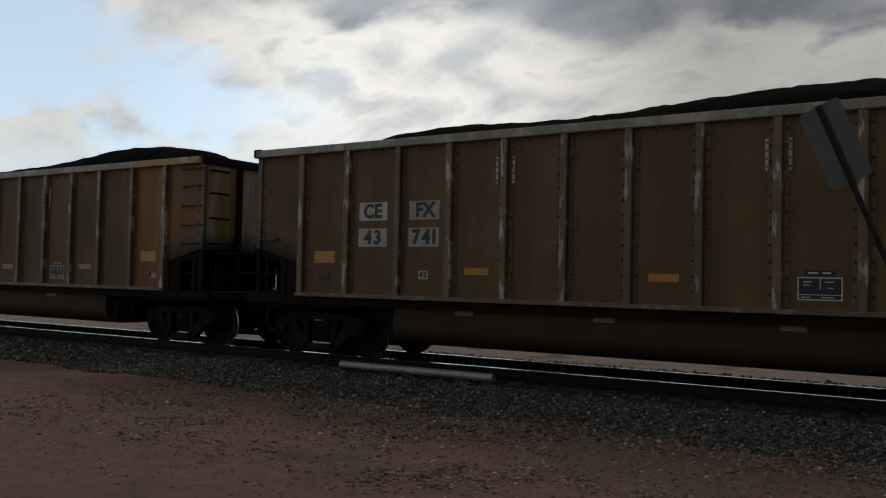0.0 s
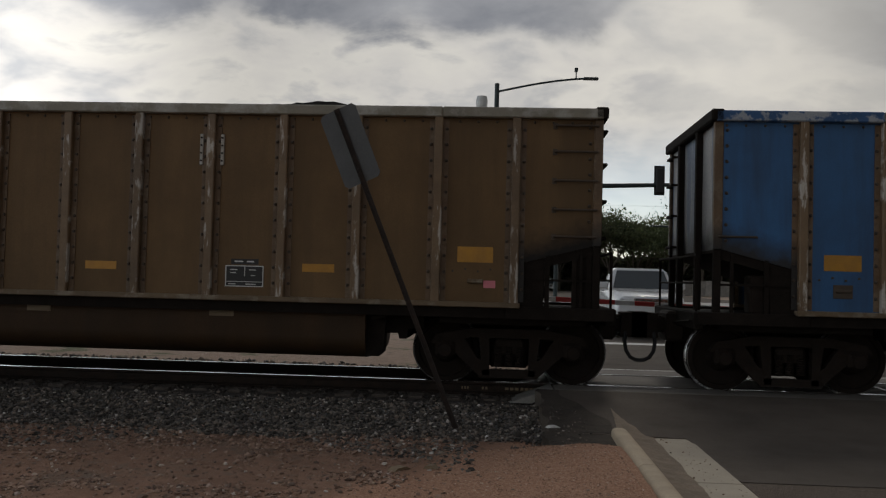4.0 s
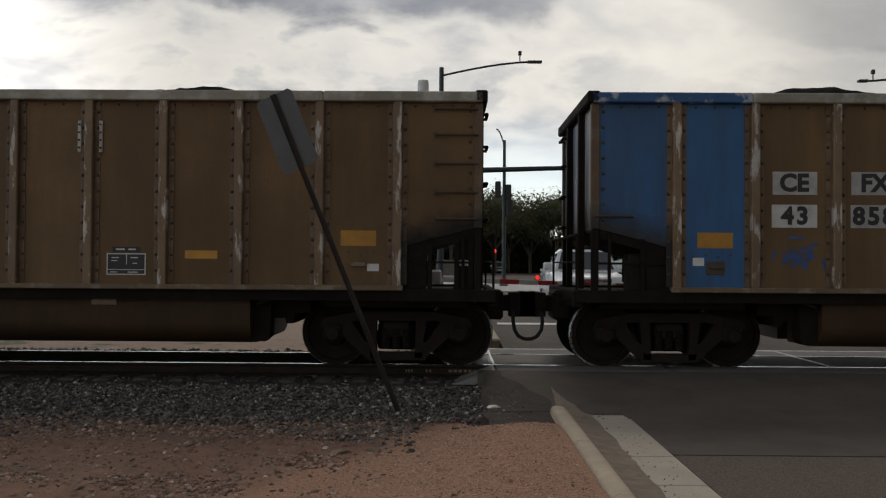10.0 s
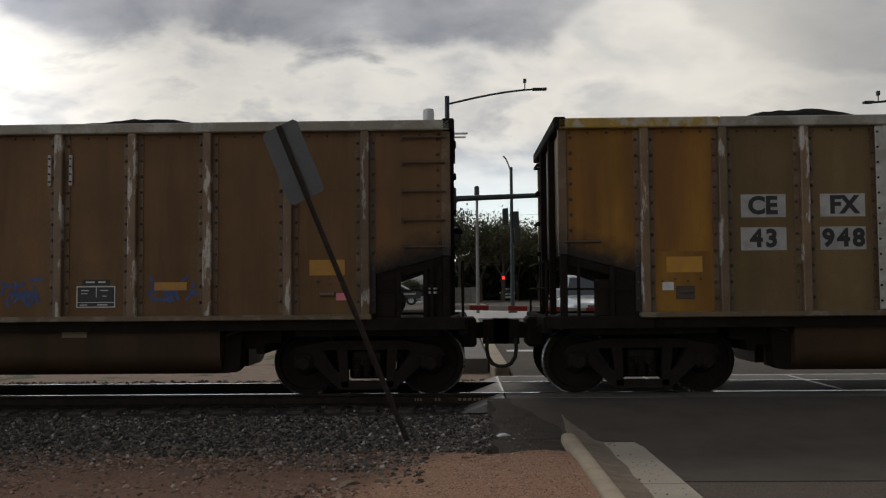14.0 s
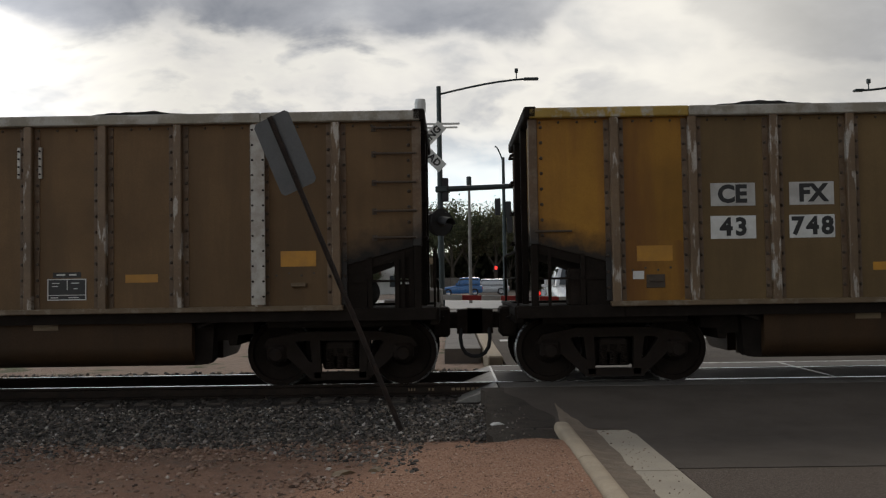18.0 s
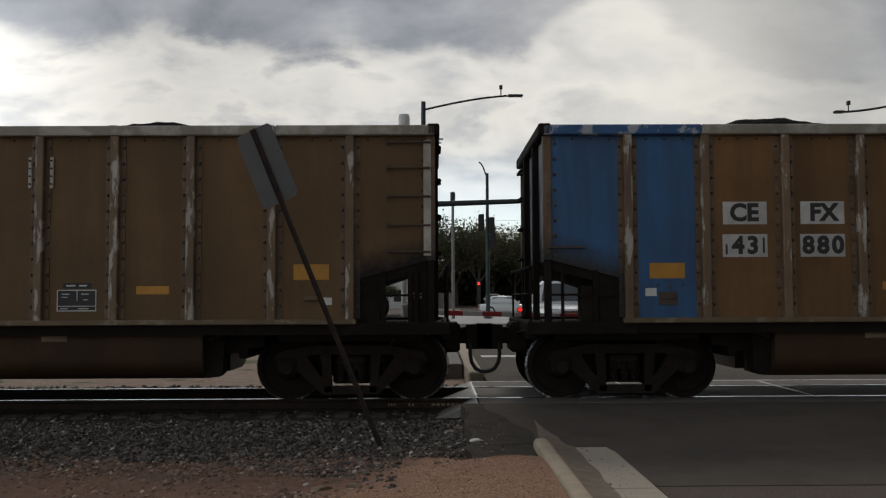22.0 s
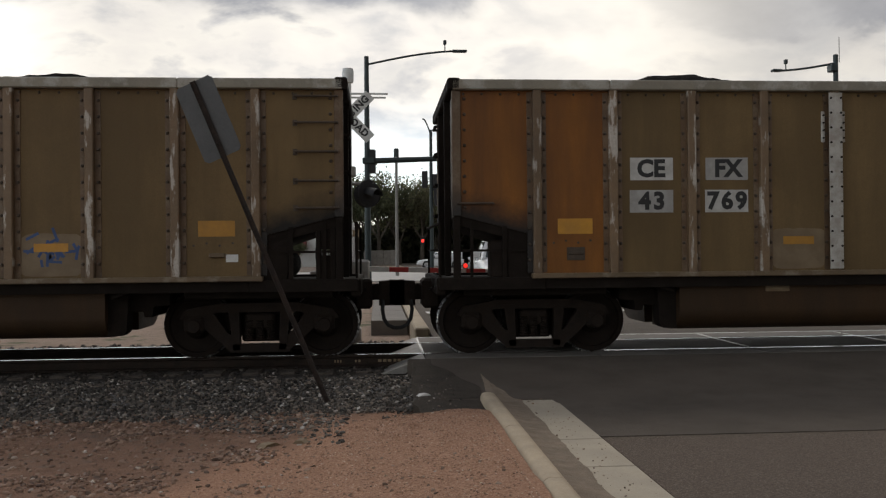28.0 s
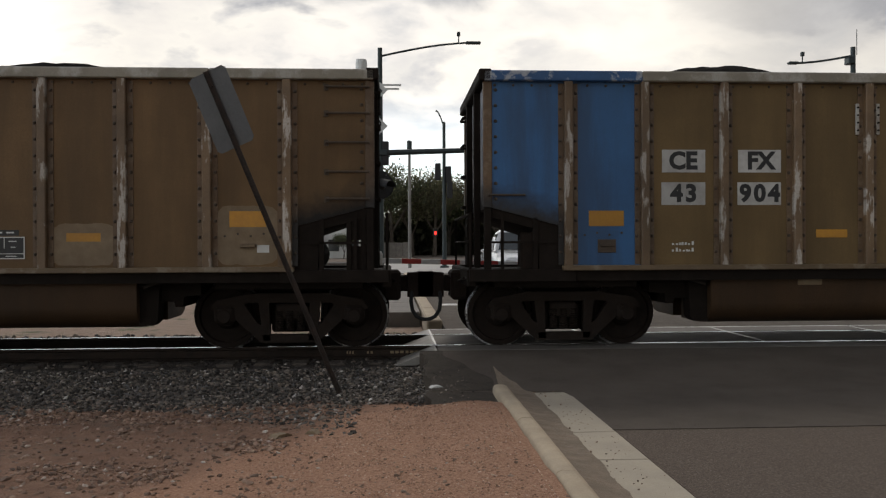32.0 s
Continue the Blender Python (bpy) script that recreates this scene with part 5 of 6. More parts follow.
for y in ys:
    if y < -3.9:
        rim = 1.545 + 0.022 * noise.noise((y * 2.2, 0, 0)) + 0.02 * noise.noise((y * 7.5, 3, 0)) - 0.02 * smooth(-5.5, -8.0, y)
        row = ((1.262, -0.125), (1.40, -0.150), (rim, -0.1615))
    else:
        k = smooth(-3.9, -2.55, y) if y < -2.55 else 1.0
        row = ((1.20 + 0.06 * k, road_z(y) + 0.001), (1.31 - 0.045 * k, road_z(y) + 0.012 * (1 - k) + 0.002), (1.46 - 0.19 * k + 0.03 * noise.noise((y * 5, 1, 0)), road_z(y) + 0.003))
    v += [(x, y, z + (0.008 * noise.noise((x * 9, y * 9, 0)) if x < 1.45 else 0)) for x, z in row]
f = [(3 * i + j, 3 * i + j + 1, 3 * i + j + 4, 3 * i + j + 3) for i in range(len(ys) - 1) for j in range(2)]
solid("gutter_grit", m.add(v, f), GRIT, "brown grit washed along the kerb", "dirt", kind="stuff")


def gutter_spot(rng):
    x, y = 1.27 + 0.62 * rng.random() ** 1.7, -2.9 - 5.7 * rng.random()
    return x, y, -0.165


def apron_spot(rng):
    x, y = 0.05 + 0.85 * rng.random() ** 1.6, -4.55 + 1.9 * rng.random()
    return x, y, (ground_z(x, y) if x < 0.45 else road_z(y)) + 0.005


scatter("pebbles", "small brown stones in the gutter", 420, gutter_spot, 0.005, 0.020, PEBBLE, 7)
scatter("pebbles", "stones strewn at the edge of the asphalt", 300, apron_spot, 0.008, 0.032, BALLAST, 8)
for x, y, w, h, r, sx in ((0.51, -3.62, 0.15, 0.022, 20, 1), (-0.98, -5.42, 0.22, 0.03, 50, 1), (-0.70, -5.26, 0.12, 0.03, -20, 1)):
    m = Mesh()
    m.prism([(-w / 2, 0), (-w / 4, h), (w / 5, h * 1.1), (w / 2, h * 0.2)], -0.05, 0.045)
    base = road_z(y) if x > 0.45 else ground_z(x, y)
    solid("litter" if x > 0 else "flat_stone", m, ROAD_PAINT if x > 0 else PALE_PATCH, "crumpled white litter on the asphalt" if x > 0 else "flat pale stone half sunk in the dirt", "litter" if x > 0 else "stone", at=pose(x, y, base - 0.005, 0, 0, r))
PIPE = material("galvanised_pipe", (0.36, 0.35, 0.33), 0.5, 0.4, 0.15, 3, (0.2, 0.17, 0.14), 0.5, 40, 0.1)
pipe = thing("steel_pipe", "weathered grey steel pipe lying beside the rail", "pipe")
part("pipe", Mesh().lathe([(0.055, 0), (0.065, 0.0), (0.065, 3.1), (0.055, 3.1), (0.055, 0)], (0, 0, 0), "x", 16), PIPE, pipe, smooth=True)
part("collar", Mesh().lathe([(0.07, 1.5), (0.07, 1.62)], (0, 0, 0), "x", 16), PIPE, pipe)
pipe.matrix_basis = pose(-10.28, -1.33, -0.10, 0, 0, 0.5)

# ---- the leaning sign by the track ----
SIGN_BACK = material("bare_aluminium_sign_back", (0.072, 0.074, 0.077), 0.6, 0.2, 0.08, 3, (0.09, 0.09, 0.09), 0.4, 40, 0.03)
SIGN_POST = material("rusty_channel_post", (0.026, 0.019, 0.016), 0.8, 0.2, 0.25, 5, (0.065, 0.038, 0.025), 0.5, 50, 0.2)
sign = thing("leaning_sign", "bent-over roadside sign seen from its bare grey back", "sign", at=pose(-0.54, -3.29, -0.33, 0, -22.2, 0))
m = Mesh().box(-0.024, 0.024, -0.008, 0.0, -0.15, 4.02).box(-0.030, -0.022, -0.03, 0.0, -0.15, 4.02).box(0.022, 0.030, -0.03, 0.0, -0.15, 4.02)
part("post", m, SIGN_POST, sign, "dark rusty channel post")
m = Mesh()
w, h, c = 0.235, 0.455, 0.04
out = [(-w + c, -h), (w - c, -h), (w, -h + c), (w, h - c), (w - c, h), (-w + c, h), (-w, h - c), (-w, -h + c)]
m.prism(out, 0.002, 0.006)
part("sign_plate", m, SIGN_BACK, sign, "bare aluminium plate", pose(0.0, 0.0, 3.56, 0, 0, -14))
for z in (3.28, 3.84):
    part("bolt", Mesh().tube((0, -0.012, z), (0, -0.03, z), 0.014, n=6), SIGN_POST, sign)

# ---- crossing signal and gate beyond the track ----
POLE_WHITE = material("white_painted_mast", (0.62, 0.62, 0.60), 0.5, 0.1, 0.1, 3, (0.42, 0.41, 0.39), 0.4, 40, 0.05)
RED = material("gate_red", (0.42, 0.035, 0.03), 0.5, 0.0, 0.12, 4)
RED_LAMP = material("lit_red_lamp", (0.9, 0.03, 0.02), 0.3, 0.0, 0.05, 4, emit=1.3)
signal = thing("crossing_signal", "white railroad crossing mast with crossbuck and red flashers", "crossing signal", at=pose(-0.55, 4.0, -0.1))
part("mast", Mesh().tube((0, 0, 0), (0, 0, 4.95), 0.065, n=14), POLE_WHITE, signal, smooth=True)
part("base", Mesh().box(-0.22, 0.22, -0.22, 0.22, -0.2, 0.10, 0.03).lathe([(0.16, 0.1), (0.11, 0.5), (0.075, 0.7)], (0, 0, 0), "z", 14), PIPE, signal)
part("bell", Mesh().lathe([(0.0, 4.90), (0.10, 4.90), (0.11, 4.95), (0.115, 5.10), (0.10, 5.18), (0.0, 5.19)], (0, 0, 0), "z", 16), POLE_WHITE, signal, smooth=True)
for k, (text, a) in enumerate((("RAILROAD", 45), ("CROSSING", -45))):
    blade = part("crossbuck_blade", Mesh().box(-0.61, 0.61, -0.006, 0.006, -0.115, 0.115), WHITE, signal, "white crossbuck blade with black letters", pose(0, -0.08 - 0.016 * k, 4.22, 0, a, 0))
    letters(blade, text, 0.19, 0, 0, BLACK, -0.009, 0.74)
part("sign_bracket", Mesh().box(-0.12, 0.78, -0.05, -0.03, 4.66, 4.70, 0.004).box(-0.12, 0.74, 0.02, 0.04, 4.60, 4.635, 0.004), POLE_WHITE, signal)
part("cross_arm", Mesh().tube((-0.42, 0, 2.92), (0.48, 0, 2.92), 0.03, n=10), PIPE, signal)
for s, lamp in ((-1, RED_LAMP), (1, BLACK)):
    f = part("flasher", Mesh().lathe([(0.0, -0.06), (0.27, -0.055), (0.27, -0.035), (0.10, -0.03), (0.10, 0.14), (0.0, 0.15)], (0, 0, 0), "y", 24), RUBBER, signal, "black round flasher", pose(s * 0.36, -0.05, 2.72, 0, 0, 40 if s > 0 else 0))
    part("lens", Mesh().lathe([(0.0, -0.105), (0.06, -0.098), (0.095, -0.062)], (0, 0, 0), "y", 18), lamp, f, "red lamp" if s < 0 else "unlit lamp", smooth=True)
    arc = [(math.cos(t), math.sin(t)) for t in np.linspace(-0.15, math.pi + 0.15, 12)]
    v = [(a * r, y, b * r + z) for r, y, z in ((0.115, -0.055, 0), (0.115, -0.33, -0.05), (0.123, -0.33, -0.05), (0.123, -0.055, 0)) for a, b in arc]
    m = Mesh().add(v, [(12 * r + i, 12 * r + i + 1, 12 * ((r + 1) % 4) + i + 1, 12 * ((r + 1) % 4) + i) for r in range(4) for i in range(11)] + [(0, 12, 24, 36), (11, 47, 35, 23)])
    part("hood", m, RUBBER, f)
    part("back_flasher", Mesh().lathe([(0.0, 0.24), (0.27, 0.235), (0.27, 0.215), (0.10, 0.2), (0.0, 0.15)], (0, 0, 0), "y", 24), RUBBER, signal, at=pose(s * 0.36, -0.05, 2.72))
part("junction_box", Mesh().box(-0.14, 0.14, -0.12, 0.12, 3.05, 3.25, 0.02), PIPE, signal)
part("gate_mechanism", Mesh().box(-0.05, 0.40, -0.30, 0.12, 0.86, 1.42, 0.04), PIPE, signal, "grey gate motor box")
part("counterweight", Mesh().box(-0.75, -0.05, -0.36, -0.30, 1.02, 1.22, 0.03), PIPE, signal)
gate = thing("crossing_gate", "lowered red and white striped crossing gate arm", "barrier", at=pose(-0.15, 3.68, 1.14, 0, 1.6, 0))
for k in range(23):
    hgt = 0.050 - 0.0009 * k
    part("stripe", Mesh().box(k * 0.375, (k + 1) * 0.375 - 0.002, -0.02, 0.02, -hgt, hgt, 0.006), RED if k % 2 else WHITE, gate, "red stripe" if k % 2 else "white stripe")
for x in (1.85, 4.9, 8.9):
    l = part("gate_lamp", Mesh().box(x - 0.05, x + 0.05, -0.05, 0.05, 0.05, 0.15, 0.02), RUBBER, gate)
    part("lens", Mesh().lathe([(0.0, -0.065), (0.035, -0.062), (0.043, -0.052)], (x, 0, 0.10), "y", 14), RED_LAMP, l, "lit red gate lamp")

# ---- street lights and traffic signals ----
POLE = material("dark_green_steel_pole", (0.022, 0.034, 0.036), 0.45, 0.3, 0.2, 2, (0.04, 0.05, 0.05), 0.4, 40, 0.05)
GREY_POLE = material("grey_steel_pole", (0.20, 0.19, 0.175), 0.5, 0.4, 0.15, 2, (0.13, 0.12, 0.11), 0.4, 40, 0.05)
SIGNAL_RED = material("red_signal_light", (1.0, 0.04, 0.03), 0.3, 0.0, 0.05, 4, emit=1.8)


def street_light(at, height, reach, rise, mat, sensor=0.7, label=""):
    t = thing("street_light", label or "dark steel street light on a long curved arm", "street light", "street lights", at)
    part("pole", Mesh().tube((0, 0, -0.2), (0, 0, height), 0.15, 0.10, 12), mat, t, smooth=True)
    part("base", Mesh().lathe([(0.3, -0.2), (0.3, 0.12), (0.18, 0.2)], (0, 0, 0), "z", 12), mat, t)
    s = 1 if reach > 0 else -1
    pts = [(reach * k, 0, height - 0.35 + rise * math.sin(k * math.pi / 2)) for k in (0, 0.15, 0.3, 0.45, 0.6, 0.75, 0.85)]
    part("arm", Mesh().path(pts, 0.045), mat, t, smooth=True)
    end = pts[-1]
    part("luminaire", Mesh().box(end[0], reach * 1.0, -0.13, 0.13, end[2] - 0.05, end[2] + 0.05, 0.03), mat, t)
    if sensor:
        part("camera_bracket", Mesh().path([(reach * sensor, 0, end[2]), (reach * sensor, 0, end[2] + 0.36)], 0.025).box(reach * sensor - 0.07, reach * sensor + 0.07, -0.07, 0.07, end[2] + 0.28, end[2] + 0.46, 0.02), mat, t)
    return t


def signal_head(parent, x, z, lit, mat=RUBBER, face=-1):
    h = part("signal_head", Mesh().box(-0.22, 0.22, -0.02, 0.02, -0.62, 0.62, 0.01).box(-0.15, 0.15, -0.14, 0.14, -0.52, 0.52, 0.03), mat, parent, "three-lamp traffic signal", pose(x, 0, z))
    for k, zz in enumerate((0.34, 0.0, -0.34)):
        part("lens", Mesh().lathe([(0.0, face * 0.175), (0.08, face * 0.165), (0.11, face * 0.142)], (0, 0, zz), "y", 12), SIGNAL_RED if lit and k == 0 else BLACK, h)
        part("visor", Mesh().tube((0, face * 0.14, zz), (0, face * 0.36, zz - 0.03), 0.125, 0.125, 12, False), mat, h)
    return h


main = street_light(pose(-0.42, 24.0, -0.05), 9.85, 4.28, 0.62, POLE, 0.78, "dark steel signal pole with luminaire and mast arm")
part("mast_arm", Mesh().tube((0, 0, 5.42), (9.6, 0, 5.72), 0.13, 0.075, 10), POLE, main, smooth=True)
part("pole_signal", Mesh().box(0.08, 0.36, -0.15, 0.15, 4.9, 5.9, 0.04), RUBBER, main)
part("clamp", Mesh().box(-0.2, 0.3, -0.2, 0.2, 5.30, 5.55, 0.03), POLE, main)
for x in (6.9, 9.5):
    signal_head(main, x, 5.62 + 0.03 * x, False, face=1)
t = street_light(pose(19.1, 22.0, -0.05), 9.62, -2.75, -0.34, POLE, 0.78, "dark steel street light with a short arm and whip antenna")
part("antenna", Mesh().path([(0.16, 0, 9.3), (0.16, 0, 10.35)], 0.015), POLE, t)
part("pole_box", Mesh().box(-0.28, 0.0, -0.2, 0.2, 8.9, 9.2, 0.03), POLE, t)
t = street_light(pose(3.55, 45.0, -0.05), 9.7, -0.55, 1.1, POLE, 0.0, "dark signal pole with a small luminaire at the far corner")
for x, z in ((0.28, 6.2), (0.36, 5.2), (-0.42, 6.4)):
    part("pole_signal", Mesh().box(x - 0.19, x + 0.19, -0.2, 0.2, z - 0.55, z + 0.55, 0.05), RUBBER, t)
part("crossing_light", Mesh().box(-0.75, -0.45, -0.1, 0.1, 2.1, 2.6, 0.03), RUBBER, t)
part("lens", Mesh().box(-0.68, -0.52, -0.13, -0.10, 2.24, 2.44, 0.01), SIGNAL_RED, t, "lit red signal")
slim = thing("light_pole", "slim grey steel light pole with a capped head", "street light", "street lights", pose(1.25, 45.0, -0.05))
part("pole", Mesh().tube((0, 0, -0.2), (0, 0, 7.7), 0.12, 0.09, 10), GREY_POLE, slim, smooth=True)
part("head", Mesh().lathe([(0.08, 7.6), (0.17, 7.9), (0.17, 8.4), (0.10, 8.46), (0.0, 8.46)], (0, 0, 0), "z", 10), POLE, slim)
t = thing("traffic_signal", "dark mast arm with two red-lit traffic signals", "traffic signal", at=pose(27.5, 62.0, -0.05))
part("pole", Mesh().tube((0, 0, -0.2), (0, 0, 7.0), 0.16, 0.12, 10), POLE, t)
part("mast_arm", Mesh().tube((0, 0, 6.2), (-15.0, 0, 6.35), 0.12, 0.08, 8), POLE, t)
for x in (-12.8, -9.6, -6.4):
    signal_head(t, x, 6.35, True)


# ---- vehicles ----
GLASS = material("dark_car_glass", (0.03, 0.04, 0.045), 0.06, 0.0, 0.05, 3, None, 0, 20, coat=1.0)
CHROME = material("chrome_trim", (0.6, 0.6, 0.6), 0.15, 1.0, 0.05, 4)
HEADLIGHT = material("headlight_lens", (0.72, 0.74, 0.76), 0.12, 0.0, 0.05, 4, coat=1.0)
TYRE = material("black_tyre", (0.018, 0.018, 0.019), 0.85, 0.0, 0.2, 8, None, 0, 40, 0.2)
RIM = material("grey_wheel_rim", (0.42, 0.42, 0.43), 0.3, 0.8, 0.1, 6)
CAR_PAINT = {
    "white": material("white_car_paint", (0.66, 0.67, 0.67), 0.25, 0.0, 0.04, 2, coat=0.8),
    "silver": material("silver_car_paint", (0.52, 0.54, 0.57), 0.25, 0.2, 0.05, 2, coat=0.8),
    "blue": material("blue_car_paint", (0.03, 0.13, 0.34), 0.3, 0.1, 0.05, 2, coat=0.8),
    "grey": material("grey_car_paint", (0.16, 0.16, 0.165), 0.3, 0.4, 0.05, 2, coat=0.8),
    "black": material("black_truck_paint", (0.02, 0.02, 0.022), 0.4, 0.1, 0.1, 2, coat=0.4),
}


def loft(sections):
    """Rounded body from cross sections along x: (x, half width at the bottom, half width at the top, z0, z1)."""
    m, v = Mesh(), []
    for x, wb, wt, z0, z1 in sections:
        h = z1 - z0
        ring = [(-wb + 0.05, z0), (-wb, z0 + 0.18 * h), (-(wb * 0.55 + wt * 0.45), z0 + 0.62 * h), (-wt, z0 + 0.88 * h), (-wt + 0.12, z1), (wt - 0.12, z1), (wt, z0 + 0.88 * h), (wb * 0.55 + wt * 0.45, z0 + 0.62 * h), (wb, z0 + 0.18 * h), (wb - 0.05, z0)]
        v += [(x, y, z) for y, z in ring]
    n = 10
    f = [tuple(range(n)), tuple(range(len(v) - n, len(v)))] + [(r * n + i, r * n + (i + 1) % n, (r + 1) * n + (i + 1) % n, (r + 1) * n + i) for r in range(len(sections) - 1) for i in range(n)]
    return m.add(v, f)


def vehicle(name, label, category, paint, length, width, height, at, kind="suv", group=""):
    """A road vehicle: its nose towards +x, its wheels on z = 0."""
    t = thing(name, label, category, group, at)
    mat = CAR_PAINT[paint]
    L, W, H = length / 2, width / 2, height
    belt, base = (H * 0.665, 0.44) if kind == "pickup" else (H * 0.56, 0.32)
    hood = belt + 0.02 if kind in ("pickup", "suv") else belt - 0.04
    part("body", loft([(-L, W * 0.90, W * 0.86, base + 0.12, belt - 0.06), (-L + 0.12, W * 0.97, W * 0.93, base, belt), (-L * 0.4, W, W * 0.95, base - 0.06, belt + 0.02), (L * 0.35, W, W * 0.95, base - 0.06, belt + 0.02), (L * 0.45, W, W * 0.92, base - 0.04, hood), (L - 0.28, W * 0.97, W * 0.88, base, hood - 0.10), (L - 0.06, W * 0.92, W * 0.82, base + 0.04, hood - 0.16), (L, W * 0.86, W * 0.76, base + 0.10, hood - 0.26)]), mat, t, smooth=True)
    back = {"pickup": -L * 0.10, "suv": -L + 0.16, "van": -L + 0.14, "car": -L * 0.62, "jeep": -L + 0.25}[kind]
    front = {"pickup": L * 0.40, "suv": L * 0.42, "van": L * 0.62, "car": L * 0.34, "jeep": L * 0.25}[kind]
    rake = 0.55 if kind in ("car", "van") else 0.38
    z0 = belt - 0.02
    part("cabin", loft([(back, W * 0.90, W * 0.76, z0, H - 0.10), (back + 0.22, W * 0.92, W * 0.76, z0, H - 0.02), ((back + front - rake) / 2, W * 0.92, W * 0.77, z0, H), (front - rake - 0.05, W * 0.92, W * 0.76, z0, H - 0.02), (front, W * 0.92, W * 0.88, z0, belt + 0.05)]), mat, t, smooth=True)
    a, b = Vector((front - rake + 0.03, 0, H - 0.09)), Vector((front + 0.01, 0, belt + 0.06))
    n = Vector((b.z - a.z, 0, a.x - b.x)).normalized() * -0.015
    part("windscreen", Mesh().add([(a.x + n.x, -W * 0.66, a.z + n.z), (a.x + n.x, W * 0.66, a.z + n.z), (b.x + n.x, W * 0.80, b.z + n.z), (b.x + n.x, -W * 0.80, b.z + n.z), (a.x, -W * 0.66, a.z), (a.x, W * 0.66, a.z), (b.x, W * 0.80, b.z), (b.x, -W * 0.80, b.z)], [(0, 1, 2, 3), (7, 6, 5, 4), (0, 4, 5, 1), (1, 5, 6, 2), (2, 6, 7, 3), (3, 7, 4, 0)]), GLASS, t, "dark windscreen")
    span = front - rake - back
    panes = max(1, round(span / 0.95))
    for s in (-1, 1):
        for k in range(panes):
            x0, x1 = back + 0.16 + (span - 0.1) * k / panes, back + 0.10 + (span - 0.1) * (k + 1) / panes
            m = Mesh().add([(x0, s * (W * 0.925), belt + 0.08), (x1 + (0.12 if k == panes - 1 else 0), s * (W * 0.925), belt + 0.08), (x1, s * (W * 0.80), H - 0.13), (x0, s * (W * 0.80), H - 0.13), (x0, s * (W * 0.88), belt + 0.08), (x1, s * (W * 0.88), belt + 0.08), (x1, s * (W * 0.76), H - 0.13), (x0, s * (W * 0.76), H - 0.13)], [(0, 1, 2, 3), (4, 7, 6, 5), (0, 4, 5, 1), (2, 6, 7, 3), (0, 3, 7, 4), (1, 5, 6, 2)])
            part("side_window", m, GLASS, t)
        part("mirror", Mesh().box(front - 0.12, front + 0.02, s * W * 0.95, s * (W + 0.22), belt + 0.04, belt + 0.26, 0.04), mat, t)
        part("headlight", Mesh().box(L - 0.16, L - 0.015, s * W * 0.48, s * W * 0.82, hood - 0.36, hood - 0.20, 0.03), HEADLIGHT, t, "clear headlight")
        part("tail_light", Mesh().box(-L - 0.01, -L + 0.08, s * W * 0.72, s * W * 0.90, belt - 0.38, belt - 0.12, 0.02), RED, t)
    part("grille", Mesh().box(L - 0.08, L + 0.012, -W * 0.46, W * 0.46, hood - 0.40, hood - 0.20, 0.02), CHROME if kind == "pickup" else BLACK, t)
    part("bumper", Mesh().box(L - 0.12, L + 0.06, -W * 0.90, W * 0.90, base + 0.02, base + 0.24, 0.05), CHROME if kind == "pickup" else mat, t)
    part("plate", Mesh().box(L + 0.06, L + 0.072, -0.15, 0.15, base + 0.06, base + 0.20), WHITE, t)
    if kind == "pickup":
        part("cargo_bed", Mesh().box(-L + 0.05, back - 0.04, -W * 0.92, -W * 0.82, belt - 0.04, belt + 0.06, 0.02).box(-L + 0.05, back - 0.04, W * 0.82, W * 0.92, belt - 0.04, belt + 0.06, 0.02).box(-L, -L + 0.1, -W * 0.9, W * 0.9, belt - 0.04, belt + 0.06, 0.02), mat, t)
    r = 0.37 if kind in ("pickup", "suv", "jeep") else 0.33
    for x in (-L * 0.62, L * 0.62):
        for s in (-1, 1):
            w = part("wheel", Mesh().lathe([(r * 0.62, s * (W - 0.24)), (r * 0.95, s * (W - 0.24)), (r, s * (W - 0.19)), (r, s * (W - 0.05)), (r * 0.95, s * (W + 0.005)), (r * 0.62, s * (W + 0.005))], (0, 0, 0), "y", 20), TYRE, t, "black tyre", pose(x, 0, r), True)
            part("rim", Mesh().lathe([(0.0, s * (W - 0.03)), (r * 0.16, s * (W - 0.02)), (r * 0.20, s * (W - 0.05)), (r * 0.52, s * (W - 0.035)), (r * 0.63, s * (W - 0.005))], (0, 0, 0), "y", 20), RIM, w)
    return t


vehicle("pickup_truck", "silver-white pickup truck waiting behind the lowered gate", "pickup truck", "white", 5.6, 2.03, 1.95, pose(3.95, 13.3, -0.055, 0, 0, -90), "pickup")
vehicle("parked_car", "dark grey car standing in the lot across the street", "car", "grey", 4.6, 1.8, 1.45, pose(-21, 84, 0.0, 0, 0, 180), "car")
suv = vehicle("sport_utility_vehicle", "white sport utility vehicle that pulls up beside the pickup", "car", "white", 4.9, 1.95, 1.80, pose(7.2, 90, -0.055, 0, 0, -90), "suv")
TRAFFIC = [(suv, [(0, pose(7.2, 120, -0.055, 0, 0, -90)), (20.0, pose(7.2, 120, -0.055, 0, 0, -90)), (23.0, pose(7.2, 75, -0.055, 0, 0, -90)), (25.5, pose(7.2, 30, -0.055, 0, 0, -90)), (27.2, pose(7.2, 16.4, -0.055, 0, 0, -90)), (32.0, pose(7.2, 16.4, -0.055, 0, 0, -90))])]


